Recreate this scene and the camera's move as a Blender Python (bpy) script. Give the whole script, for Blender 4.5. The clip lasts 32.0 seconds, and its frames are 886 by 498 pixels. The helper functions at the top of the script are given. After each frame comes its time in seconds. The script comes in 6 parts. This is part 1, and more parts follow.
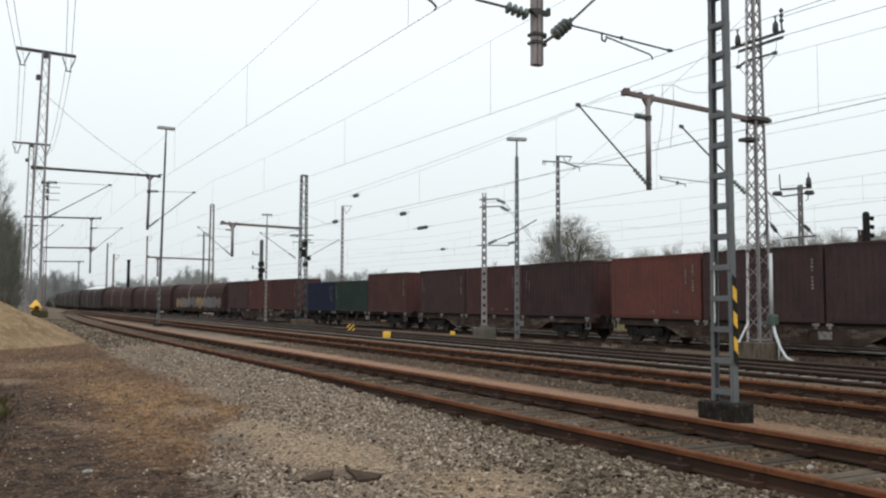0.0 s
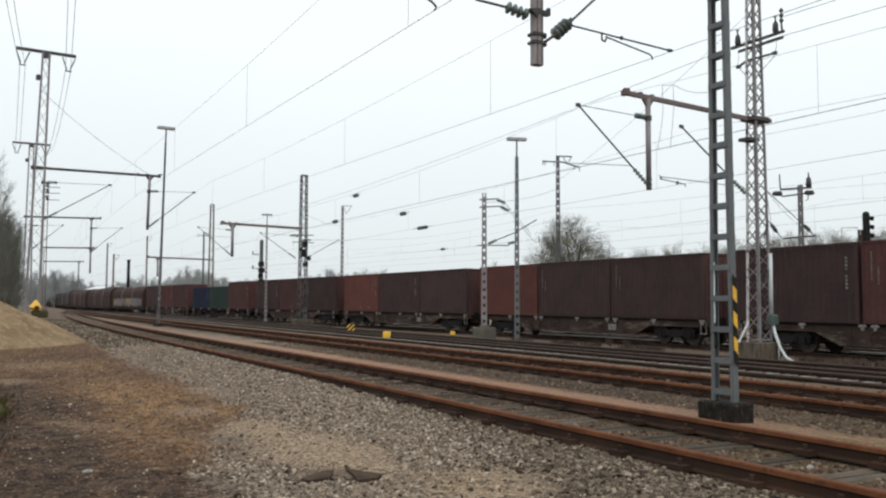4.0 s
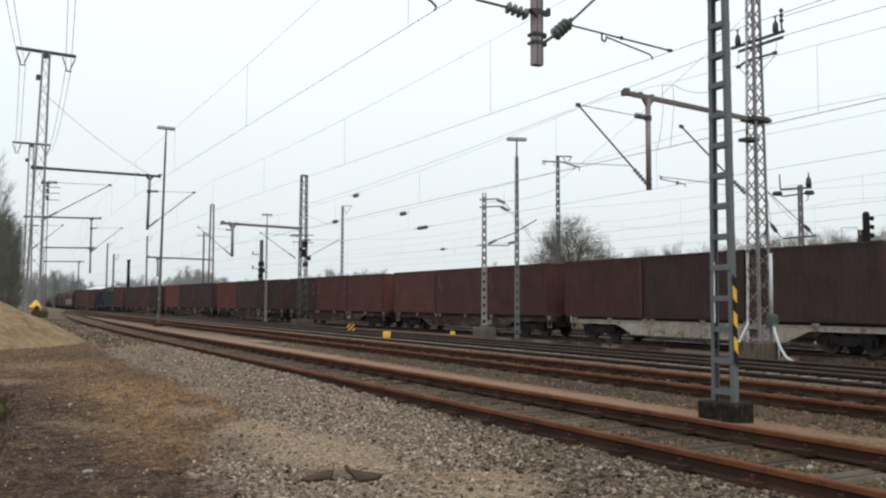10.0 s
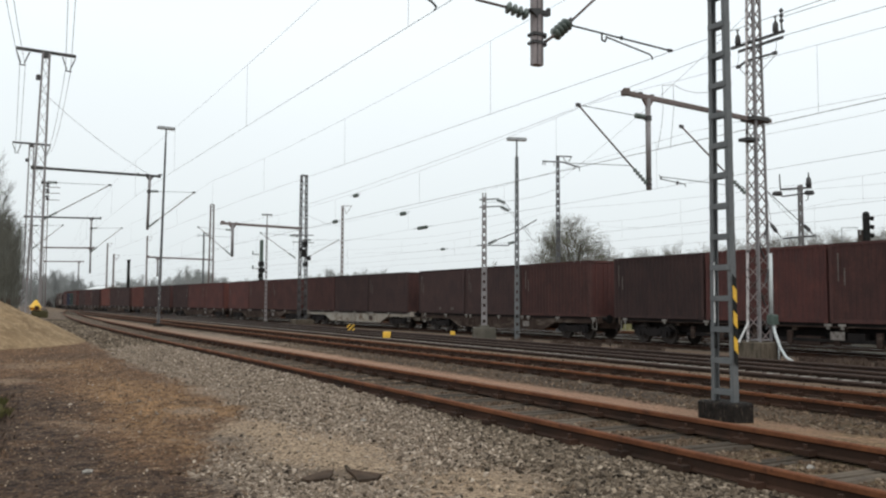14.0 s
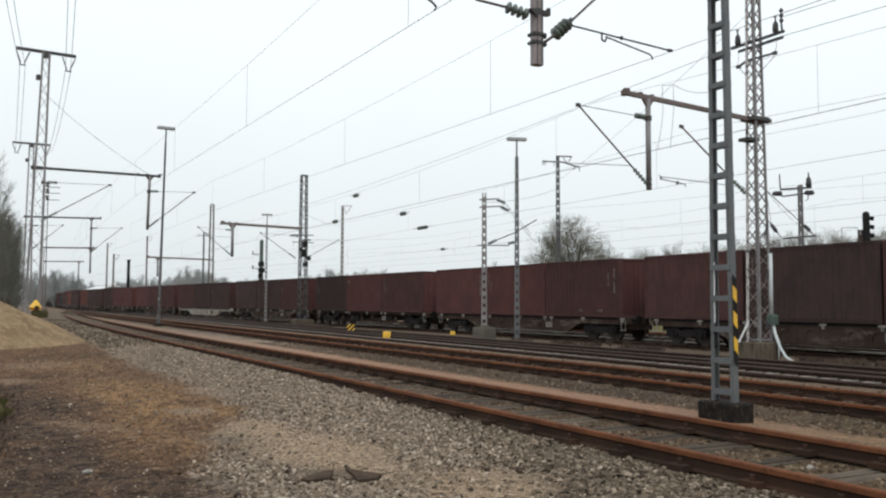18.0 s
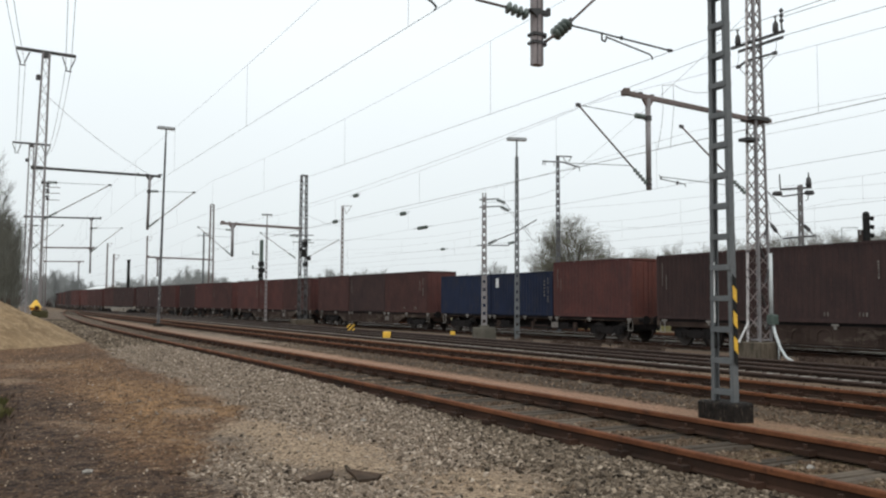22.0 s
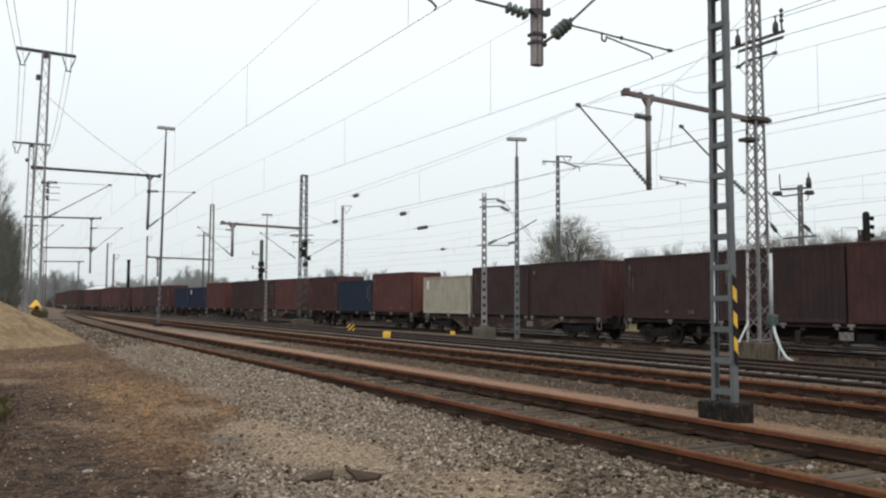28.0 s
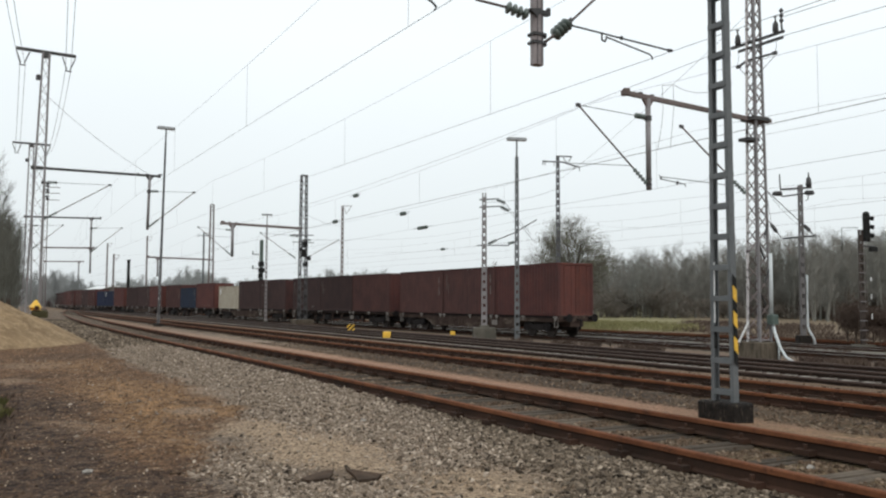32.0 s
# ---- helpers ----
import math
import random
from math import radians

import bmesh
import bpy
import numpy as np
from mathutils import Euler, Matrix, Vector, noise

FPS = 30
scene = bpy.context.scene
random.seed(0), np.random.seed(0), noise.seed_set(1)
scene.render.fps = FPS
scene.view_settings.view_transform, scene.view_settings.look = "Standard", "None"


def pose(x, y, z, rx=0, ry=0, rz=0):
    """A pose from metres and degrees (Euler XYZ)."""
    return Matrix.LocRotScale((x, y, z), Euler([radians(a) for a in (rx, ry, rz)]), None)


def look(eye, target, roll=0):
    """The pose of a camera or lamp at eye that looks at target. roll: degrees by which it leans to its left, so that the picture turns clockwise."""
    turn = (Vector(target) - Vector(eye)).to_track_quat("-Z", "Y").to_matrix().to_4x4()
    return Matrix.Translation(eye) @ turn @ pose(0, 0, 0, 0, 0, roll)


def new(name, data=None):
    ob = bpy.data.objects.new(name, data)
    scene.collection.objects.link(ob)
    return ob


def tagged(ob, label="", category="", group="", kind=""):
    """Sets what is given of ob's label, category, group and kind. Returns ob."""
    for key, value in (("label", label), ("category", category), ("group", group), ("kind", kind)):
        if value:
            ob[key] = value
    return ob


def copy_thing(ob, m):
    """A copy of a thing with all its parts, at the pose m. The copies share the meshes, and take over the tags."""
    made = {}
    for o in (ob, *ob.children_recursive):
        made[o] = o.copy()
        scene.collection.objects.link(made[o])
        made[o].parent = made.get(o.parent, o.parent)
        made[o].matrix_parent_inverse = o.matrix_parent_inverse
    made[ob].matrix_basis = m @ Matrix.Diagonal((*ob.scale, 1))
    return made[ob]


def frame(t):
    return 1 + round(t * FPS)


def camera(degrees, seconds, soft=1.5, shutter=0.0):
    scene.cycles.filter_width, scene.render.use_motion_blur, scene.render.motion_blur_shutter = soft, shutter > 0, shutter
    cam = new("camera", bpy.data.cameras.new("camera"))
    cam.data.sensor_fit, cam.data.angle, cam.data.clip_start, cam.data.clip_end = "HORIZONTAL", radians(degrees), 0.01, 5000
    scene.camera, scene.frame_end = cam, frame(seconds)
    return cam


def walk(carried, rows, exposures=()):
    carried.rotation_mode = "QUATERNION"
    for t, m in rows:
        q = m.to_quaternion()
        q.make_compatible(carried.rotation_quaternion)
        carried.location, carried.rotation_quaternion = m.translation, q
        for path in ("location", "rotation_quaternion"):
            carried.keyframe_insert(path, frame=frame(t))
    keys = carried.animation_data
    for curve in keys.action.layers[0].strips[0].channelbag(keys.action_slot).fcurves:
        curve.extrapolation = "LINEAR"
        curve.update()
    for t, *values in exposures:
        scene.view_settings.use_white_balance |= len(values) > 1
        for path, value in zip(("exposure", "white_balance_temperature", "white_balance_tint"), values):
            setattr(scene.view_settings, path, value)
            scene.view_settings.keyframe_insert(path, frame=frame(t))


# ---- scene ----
# ---- the still camera ----
TURN = 0.497          # heading of the lens, to the right of the tracks (radians)
EYE = Vector((0.0, 0.0, 1.19))
cam = camera(55.18, 32.0, soft=2.2)
ahead = Vector((math.sin(TURN) * math.cos(0.0637), math.cos(TURN) * math.cos(0.0637), math.sin(0.0637)))
VIEW = look(EYE, EYE + ahead * 10, 0.2)
walk(cam, [(0.0, VIEW), (32.0, VIEW)])

# ---- overcast sky, soft high sun ----
SUN_UP, SUN_ROUND = radians(48), radians(200)
world = bpy.data.worlds.new("overcast")
scene.world = world
world.use_nodes = True
wn, wl = world.node_tree.nodes, world.node_tree.links
wn.clear()
w_out = wn.new("ShaderNodeOutputWorld")
w_bg = wn.new("ShaderNodeBackground")
w_sky = wn.new("ShaderNodeTexSky")
w_sky.sky_type, w_sky.sun_disc = "NISHITA", False
w_sky.sun_elevation, w_sky.sun_rotation = SUN_UP, SUN_ROUND
w_sky.dust_density, w_sky.air_density = 6.0, 1.0
w_scale = wn.new("ShaderNodeVectorMath")
w_scale.operation = "SCALE"
w_scale.inputs["Scale"].default_value = 0.10
w_co = wn.new("ShaderNodeTexCoord")
w_sep = wn.new("ShaderNodeSeparateXYZ")
w_ramp = wn.new("ShaderNodeValToRGB")
w_ramp.color_ramp.elements[0].position, w_ramp.color_ramp.elements[0].color = 0.0, (0.84, 0.90, 0.92, 1)
w_ramp.color_ramp.elements[1].position, w_ramp.color_ramp.elements[1].color = 0.30, (1.08, 1.15, 1.17, 1)
w_cloud = wn.new("ShaderNodeTexNoise")
w_cloud.inputs["Scale"].default_value, w_cloud.inputs["Detail"].default_value = 2.2, 4
w_cr = wn.new("ShaderNodeMapRange")
w_cr.inputs["To Min"].default_value, w_cr.inputs["To Max"].default_value = 0.96, 1.04
w_mul = wn.new("ShaderNodeVectorMath")
w_mul.operation = "SCALE"
w_mix = wn.new("ShaderNodeMix")
w_mix.data_type = "RGBA"
w_mix.inputs["Factor"].default_value = 0.88
wl.new(w_co.outputs["Generated"], w_sep.inputs[0])
wl.new(w_sep.outputs["Z"], w_ramp.inputs["Fac"])
wl.new(w_co.outputs["Generated"], w_cloud.inputs["Vector"])
wl.new(w_cloud.outputs["Fac"], w_cr.inputs["Value"])
wl.new(w_ramp.outputs["Color"], w_mul.inputs[0])
wl.new(w_cr.outputs["Result"], w_mul.inputs["Scale"])
wl.new(w_sky.outputs["Color"], w_scale.inputs[0])
wl.new(w_scale.outputs[0], w_mix.inputs["A"])
wl.new(w_mul.outputs[0], w_mix.inputs["B"])
wl.new(w_mix.outputs["Result"], w_bg.inputs["Color"])
w_bg.inputs["Strength"].default_value = 1.0
wl.new(w_bg.outputs[0], w_out.inputs[0])

sun = new("sun", bpy.data.lights.new("sun", "SUN"))
sun.data.energy, sun.data.angle, sun.data.color = 0.7, radians(25), (1.0, 0.97, 0.93)
sun_way = Vector((math.sin(SUN_ROUND) * math.cos(SUN_UP), math.cos(SUN_ROUND) * math.cos(SUN_UP), math.sin(SUN_UP)))
sun.matrix_world = look(sun_way * 100, (0, 0, 0))


# ---- materials ----
def nodes_of(name):
    m = bpy.data.materials.new(name)
    m.use_nodes = True
    nt = m.node_tree
    b = nt.nodes["Principled BSDF"]
    return m, nt, b


def noise_tex(nt, scale, detail=4, rough=0.6, vec=None, distortion=0.0):
    n = nt.nodes.new("ShaderNodeTexNoise")
    n.inputs["Scale"].default_value, n.inputs["Detail"].default_value = scale, detail
    n.inputs["Roughness"].default_value, n.inputs["Distortion"].default_value = rough, distortion
    if vec is not None:
        nt.links.new(vec, n.inputs["Vector"])
    return n.outputs["Fac"]


def remap(nt, val, a, b, c=0.0, d=1.0):
    n = nt.nodes.new("ShaderNodeMapRange")
    for k, x in zip(("From Min", "From Max", "To Min", "To Max"), (a, b, c, d)):
        n.inputs[k].default_value = x
    nt.links.new(val, n.inputs["Value"])
    return n.outputs["Result"]


def blend(nt, fac, a, b):
    n = nt.nodes.new("ShaderNodeMix")
    n.data_type = "RGBA"
    for key, x in (("Factor", fac), ("A", a), ("B", b)):
        if isinstance(x, (float, int)):
            n.inputs[key].default_value = x
        elif isinstance(x, tuple):
            n.inputs[key].default_value = (*x[:3], 1)
        else:
            nt.links.new(x, n.inputs[key])
    return n.outputs["Result"]


def calc(nt, op, a, b=0.0):
    n = nt.nodes.new("ShaderNodeMath")
    n.operation = op
    for i, x in enumerate((a, b)):
        if isinstance(x, (float, int)):
            n.inputs[i].default_value = x
        else:
            nt.links.new(x, n.inputs[i])
    return n.outputs[0]


def relief(nt, b, height, strength, dist):
    n = nt.nodes.new("ShaderNodeBump")
    n.inputs["Strength"].default_value, n.inputs["Distance"].default_value = strength, dist
    nt.links.new(height, n.inputs["Height"])
    nt.links.new(n.outputs[0], b.inputs["Normal"])


def object_coords(nt):
    return nt.nodes.new("ShaderNodeTexCoord").outputs["Object"]


def streaky(nt, sx, sy, sz):
    n = nt.nodes.new("ShaderNodeMapping")
    n.inputs["Scale"].default_value = (sx, sy, sz)
    nt.links.new(object_coords(nt), n.inputs["Vector"])
    return n.outputs[0]


def surface(name, base, second, rough=0.7, metal=0.0, big=0.8, fine=14.0, bump=0.3, dist=0.004, third=None, third_at=(0.58, 0.72), per_object=0.0, streak=None):
    """Two-tone worn surface: broad stains, fine grain, an optional third tone in spots and drips."""
    m, nt, b = nodes_of(name)
    co = object_coords(nt)
    if per_object:
        info = nt.nodes.new("ShaderNodeObjectInfo")
        off = nt.nodes.new("ShaderNodeVectorMath")
        off.operation = "SCALE"
        comb = nt.nodes.new("ShaderNodeCombineXYZ")
        for i in range(3):
            nt.links.new(info.outputs["Random"], comb.inputs[i])
        nt.links.new(comb.outputs[0], off.inputs[0])
        off.inputs["Scale"].default_value = 37.0
        add = nt.nodes.new("ShaderNodeVectorMath")
        nt.links.new(co, add.inputs[0])
        nt.links.new(off.outputs[0], add.inputs[1])
        co = add.outputs[0]
    broad = noise_tex(nt, big, 5, 0.6, co)
    grain = noise_tex(nt, fine, 4, 0.65, co)
    col = blend(nt, remap(nt, broad, 0.35, 0.65), base, second)
    if third:
        vec = streaky(nt, *streak) if streak else co
        spots = noise_tex(nt, big * 3.1, 6, 0.7, vec)
        col = blend(nt, remap(nt, spots, *third_at), col, third)
    shade = remap(nt, grain, 0.2, 0.8, 0.75, 1.25)
    if per_object:
        shade = calc(nt, "MULTIPLY", shade, remap(nt, info.outputs["Random"], 0, 1, 1 - per_object, 1 + per_object))
    sc = nt.nodes.new("ShaderNodeVectorMath")
    sc.operation = "SCALE"
    nt.links.new(col, sc.inputs[0])
    nt.links.new(shade, sc.inputs["Scale"])
    nt.links.new(sc.outputs[0], b.inputs["Base Color"])
    nt.links.new(remap(nt, grain, 0.2, 0.8, max(rough - 0.12, 0.05), min(rough + 0.12, 1)), b.inputs["Roughness"])
    b.inputs["Metallic"].default_value = metal
    b.inputs["Specular IOR Level"].default_value = 0.5 if rough < 0.7 else 0.15
    if bump:
        relief(nt, b, grain, bump, dist)
    return m


RUST_RAIL = surface("rusty_rail", (0.027, 0.0165, 0.0118), (0.056, 0.0295, 0.0195), 0.85, 0.0, 1.5, 40, 0.4, third=(0.026, 0.020, 0.0165))
DULL_RAIL = surface("dull_dark_rail", (0.023, 0.0158, 0.0125), (0.038, 0.0235, 0.0175), 0.85, 0.0, 1.5, 40, 0.4)
DULL_HEAD = surface("dull_rail_head", (0.048, 0.028, 0.020), (0.072, 0.043, 0.031), 0.65, 0.15, 2.0, 30, 0.2)
RAIL_HEAD = surface("rail_head", (0.100, 0.037, 0.018), (0.168, 0.065, 0.030), 0.85, 0.0, 2.0, 30, 0.2, third=(0.040, 0.020, 0.013), third_at=(0.55, 0.72))
SHINY_HEAD = surface("polished_rail_head", (0.36, 0.35, 0.34), (0.45, 0.43, 0.41), 0.35, 0.8, 2.0, 30, 0.1)
OLD_TIMBER = surface("old_sleeper_timber", (0.052, 0.041, 0.031), (0.105, 0.085, 0.066), 0.9, 0, 1.2, 18, 0.6, 0.01, third=(0.05, 0.04, 0.035), per_object=0.35)
CONCRETE_TIE = surface("concrete_sleeper", (0.31, 0.285, 0.25), (0.21, 0.19, 0.165), 0.9, 0, 1.2, 25, 0.4, per_object=0.25)
CONCRETE = surface("weathered_concrete", (0.125, 0.115, 0.095), (0.08, 0.075, 0.062), 0.92, 0, 1.2, 20, 0.5, 0.008, third=(0.05, 0.048, 0.038))
STAINED = surface("stained_concrete", (0.135, 0.112, 0.084), (0.088, 0.072, 0.054), 0.92, 0, 1.2, 20, 0.5, 0.008, third=(0.045, 0.036, 0.028), third_at=(0.48, 0.62), streak=(3.0, 3.0, 0.25))
STAINED_PALE = surface("pale_trough_concrete", (0.25, 0.23, 0.20), (0.17, 0.155, 0.135), 0.92, 0, 1.2, 20, 0.4)
TAR = surface("tarred_concrete", (0.007, 0.006, 0.006), (0.022, 0.018, 0.015), 0.8, 0, 7.0, 30, 1.0, 0.03, third=(0.12, 0.095, 0.07), third_at=(0.55, 0.68), streak=(1.6, 1.6, 0.35))
MAST_GREY = surface("grey_mast_paint", (0.095, 0.103, 0.108), (0.138, 0.146, 0.149), 0.6, 0.1, 1.2, 26, 0.15, third=(0.07, 0.06, 0.055), third_at=(0.62, 0.76))
MAST_PALE = surface("pale_galvanised", (0.25, 0.235, 0.24), (0.18, 0.17, 0.17), 0.6, 0.3, 1.2, 26, 0.15, third=(0.16, 0.10, 0.08), third_at=(0.58, 0.74))
MAST_POST = surface("galvanised_post", (0.30, 0.265, 0.265), (0.22, 0.19, 0.19), 0.6, 0.2, 1.2, 26, 0.15, third=(0.17, 0.12, 0.11), third_at=(0.56, 0.74))
MAST_RUST = surface("rusting_galvanised", (0.20, 0.165, 0.16), (0.14, 0.11, 0.10), 0.7, 0.2, 1.2, 26, 0.2, third=(0.09, 0.05, 0.04))
PEELING = surface("peeling_white_leg", (0.62, 0.60, 0.60), (0.45, 0.42, 0.42), 0.7, 0.1, 2.0, 26, 0.2, third=(0.06, 0.05, 0.05), third_at=(0.54, 0.60))
DARK_STEEL = surface("dark_steel", (0.045, 0.045, 0.047), (0.075, 0.072, 0.07), 0.6, 0.4, 2, 26, 0.1)
POLE_DARK = surface("dark_pole_paint", (0.07, 0.072, 0.078), (0.11, 0.112, 0.115), 0.6, 0.2, 1.0, 22, 0.1)
POLE_GREY = surface("grey_pole_steel", (0.15, 0.142, 0.142), (0.11, 0.10, 0.098), 0.65, 0.2, 1.0, 22, 0.1, third=(0.30, 0.29, 0.285), third_at=(0.58, 0.70), streak=(3.0, 3.0, 0.4))
POLE_WHITE = surface("peeling_white_paint", (0.10, 0.098, 0.10), (0.06, 0.058, 0.06), 0.8, 0, 3.0, 22, 0.2, third=(0.5, 0.49, 0.48), third_at=(0.56, 0.62))
SIGNAL_POST = surface("brown_signal_post", (0.055, 0.042, 0.036), (0.085, 0.068, 0.06), 0.75, 0.1, 2.0, 22, 0.1)
COPPER = surface("weathered_wire", (0.10, 0.10, 0.105), (0.16, 0.155, 0.15), 0.55, 0.5, 2, 20, 0)
INSULATOR = surface("glazed_insulator", (0.075, 0.10, 0.088), (0.11, 0.135, 0.12), 0.3, 0, 5, 20, 0)
LAMP_CASE = surface("lamp_casing", (0.36, 0.37, 0.38), (0.28, 0.29, 0.30), 0.5, 0.2, 3, 20, 0)
YELLOW = surface("yellow_paint", (0.76, 0.46, 0.05), (0.66, 0.39, 0.04), 0.5, 0, 4, 25, 0.1, third=(0.25, 0.15, 0.05), third_at=(0.66, 0.8))
BLACK = surface("black_paint", (0.014, 0.014, 0.014), (0.022, 0.022, 0.021), 0.85, 0, 4, 25, 0.1)
OLIVE = surface("olive_paint", (0.045, 0.042, 0.02), (0.07, 0.06, 0.03), 0.8, 0, 3, 22, 0.2)
WHITE_PAINT = surface("white_paint", (0.75, 0.76, 0.76), (0.62, 0.63, 0.63), 0.5, 0, 4, 25, 0.05)
MARKING = surface("grey_white_lettering", (0.26, 0.24, 0.22), (0.10, 0.085, 0.078), 0.7, 0, 7, 25, 0)
PIPE_WHITE = surface("white_plastic_pipe", (0.62, 0.66, 0.67), (0.52, 0.56, 0.57), 0.45, 0, 2, 25, 0)
GREEN_BOX = surface("grey_green_box", (0.075, 0.105, 0.088), (0.055, 0.080, 0.070), 0.5, 0, 3, 25, 0)
BARK = surface("bark", (0.075, 0.062, 0.05), (0.11, 0.092, 0.075), 0.95, 0, 1.5, 20, 0.3)
# the far woods' bark is lightened and greyed: distance haze put into the colour
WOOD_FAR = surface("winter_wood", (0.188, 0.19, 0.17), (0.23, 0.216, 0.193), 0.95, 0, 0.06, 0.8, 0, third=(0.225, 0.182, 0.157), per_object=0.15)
WOOD_HAZY = surface("lichen_grey_wood", (0.235, 0.25, 0.247), (0.28, 0.285, 0.28), 0.95, 0, 0.06, 0.8, 0)
UNDERWOOD = surface("shaded_undergrowth", (0.135, 0.122, 0.105), (0.175, 0.15, 0.125), 0.95, 0, 0.1, 0.8, 0, per_object=0.2)
TWIG_GREY = surface("lichened_twigs", (0.092, 0.093, 0.078), (0.137, 0.132, 0.11), 0.95, 0, 0.5, 6, 0)
OAK_TWIG = surface("grey_twigs", (0.115, 0.108, 0.088), (0.155, 0.145, 0.12), 0.95, 0, 0.5, 6, 0)
BUD_GREEN = surface("sparse_leaf", (0.13, 0.145, 0.075), (0.165, 0.16, 0.095), 0.9, 0, 0.7, 6, 0)
BRAMBLE = surface("bramble", (0.065, 0.046, 0.038), (0.10, 0.073, 0.056), 0.95, 0, 0.9, 8, 0)
GRASS = surface("winter_grass", (0.085, 0.092, 0.03), (0.125, 0.112, 0.048), 0.95, 0, 0.6, 7, 0, per_object=0.2)
FIELD = surface("pale_field_grass", (0.17, 0.17, 0.075), (0.225, 0.20, 0.105), 0.95, 0, 0.6, 7, 0)
SCRAP = surface("weathered_board", (0.080, 0.053, 0.037), (0.042, 0.030, 0.022), 0.95, 0, 6, 30, 0.3, third=(0.06, 0.045, 0.035), third_at=(0.52, 0.66))
STONE_PALE = surface("pale_stone", (0.36, 0.335, 0.30), (0.24, 0.22, 0.195), 0.95, 0, 5, 40, 0.3)
SAND = surface("heaped_sand", (0.275, 0.190, 0.108), (0.175, 0.116, 0.066), 0.98, 0, 1.1, 15, 0.9, 0.05, third=(0.36, 0.262, 0.158), third_at=(0.48, 0.68))
# grime of the running gear; on the deck edge it stands for shade
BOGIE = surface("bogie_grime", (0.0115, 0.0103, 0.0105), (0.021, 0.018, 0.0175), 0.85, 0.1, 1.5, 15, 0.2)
WHEEL = surface("wheel_steel", (0.032, 0.027, 0.025), (0.055, 0.045, 0.04), 0.6, 0.5, 3, 20, 0.1)
FRAME_BROWN = surface("wagon_brown", (0.034, 0.022, 0.018), (0.058, 0.040, 0.033), 0.85, 0.0, 1.0, 14, 0.15, third=(0.135, 0.108, 0.088), third_at=(0.54, 0.70), streak=(.22, 1.0, .8))
FRAME_PALE = surface("wagon_pale_grey", (0.37, 0.345, 0.30), (0.28, 0.25, 0.215), 0.75, 0.0, 1.0, 14, 0.15, third=(0.15, 0.095, 0.065), third_at=(0.52, 0.66))
FLAP = surface("bare_metal_flap", (0.27, 0.25, 0.23), (0.16, 0.145, 0.13), 0.6, 0.2, 4, 20, 0)


def container_paint(name, base, second, rust):
    return surface(name, base, second, 0.78, 0.0, 0.9, 9, 0.15, third=rust, third_at=(0.50, 0.70), per_object=0.16, streak=(1.2, 1.2, 0.25))


PAINTS = {
    "dark": container_paint("dark_brown_container", (0.0538, 0.0333, 0.0315), (0.0395, 0.0267, 0.0266), (0.0625, 0.0368, 0.0342)),
    "brown": container_paint("brown_container", (0.0784, 0.0387, 0.0354), (0.0557, 0.0307, 0.0290), (0.0932, 0.0430, 0.0375)),
    "red": container_paint("oxide_red_container", (0.0992, 0.0408, 0.0362), (0.0722, 0.0333, 0.0316), (0.0636, 0.0350, 0.0335)),
    "bright": container_paint("bright_oxide_container", (0.1292, 0.0481, 0.0382), (0.1016, 0.0412, 0.0356), (0.0868, 0.0435, 0.0382)),
    "blue": container_paint("navy_blue_container", (0.0175, 0.0250, 0.0537), (0.0150, 0.0206, 0.0425), (0.0312, 0.0325, 0.0425)),
    "slate": container_paint("slate_blue_container", (0.020, 0.029, 0.050), (0.017, 0.024, 0.041), (0.034, 0.036, 0.040)),
    "green": container_paint("dark_green_container", (0.022, 0.040, 0.036), (0.028, 0.045, 0.04), (0.05, 0.05, 0.042)),
    "white": container_paint("cream_white_container", (0.4200, 0.3850, 0.3150), (0.3500, 0.3200, 0.2600), (0.2900, 0.2500, 0.1900)),
}
TARP_BROWN = surface("brown_hood", (0.055, 0.031, 0.027), (0.040, 0.024, 0.022), 0.85, 0, 0.4, 9, 0.1, third=(0.062, 0.042, 0.038))
TARP_DARK = surface("dark_hood", (0.030, 0.024, 0.023), (0.042, 0.032, 0.030), 0.85, 0, 0.4, 9, 0.1)
SPRAY = [surface("spray_" + n, a, c, 0.6, 0, 1.6, 12, 0) for n, a, c in (
    ("yellow", (0.24, 0.17, 0.06), (0.11, 0.07, 0.045)), ("silver", (0.13, 0.10, 0.095), (0.06, 0.04, 0.038)), ("blue", (0.10, 0.115, 0.15), (0.11, 0.08, 0.072)))]


# where the gravel begins beside the dirt track: y along the tracks, x across
GRAVEL_EDGE = [(0, .9), (40, 3.5), (5, 1.45), (6.8, 1.65), (7.8, 1.84), (9.1, 2.1), (10.3, 2.75), (11, 3.05), (14.2, 3.2), (18.5, 2.95), (24, 3.1)]


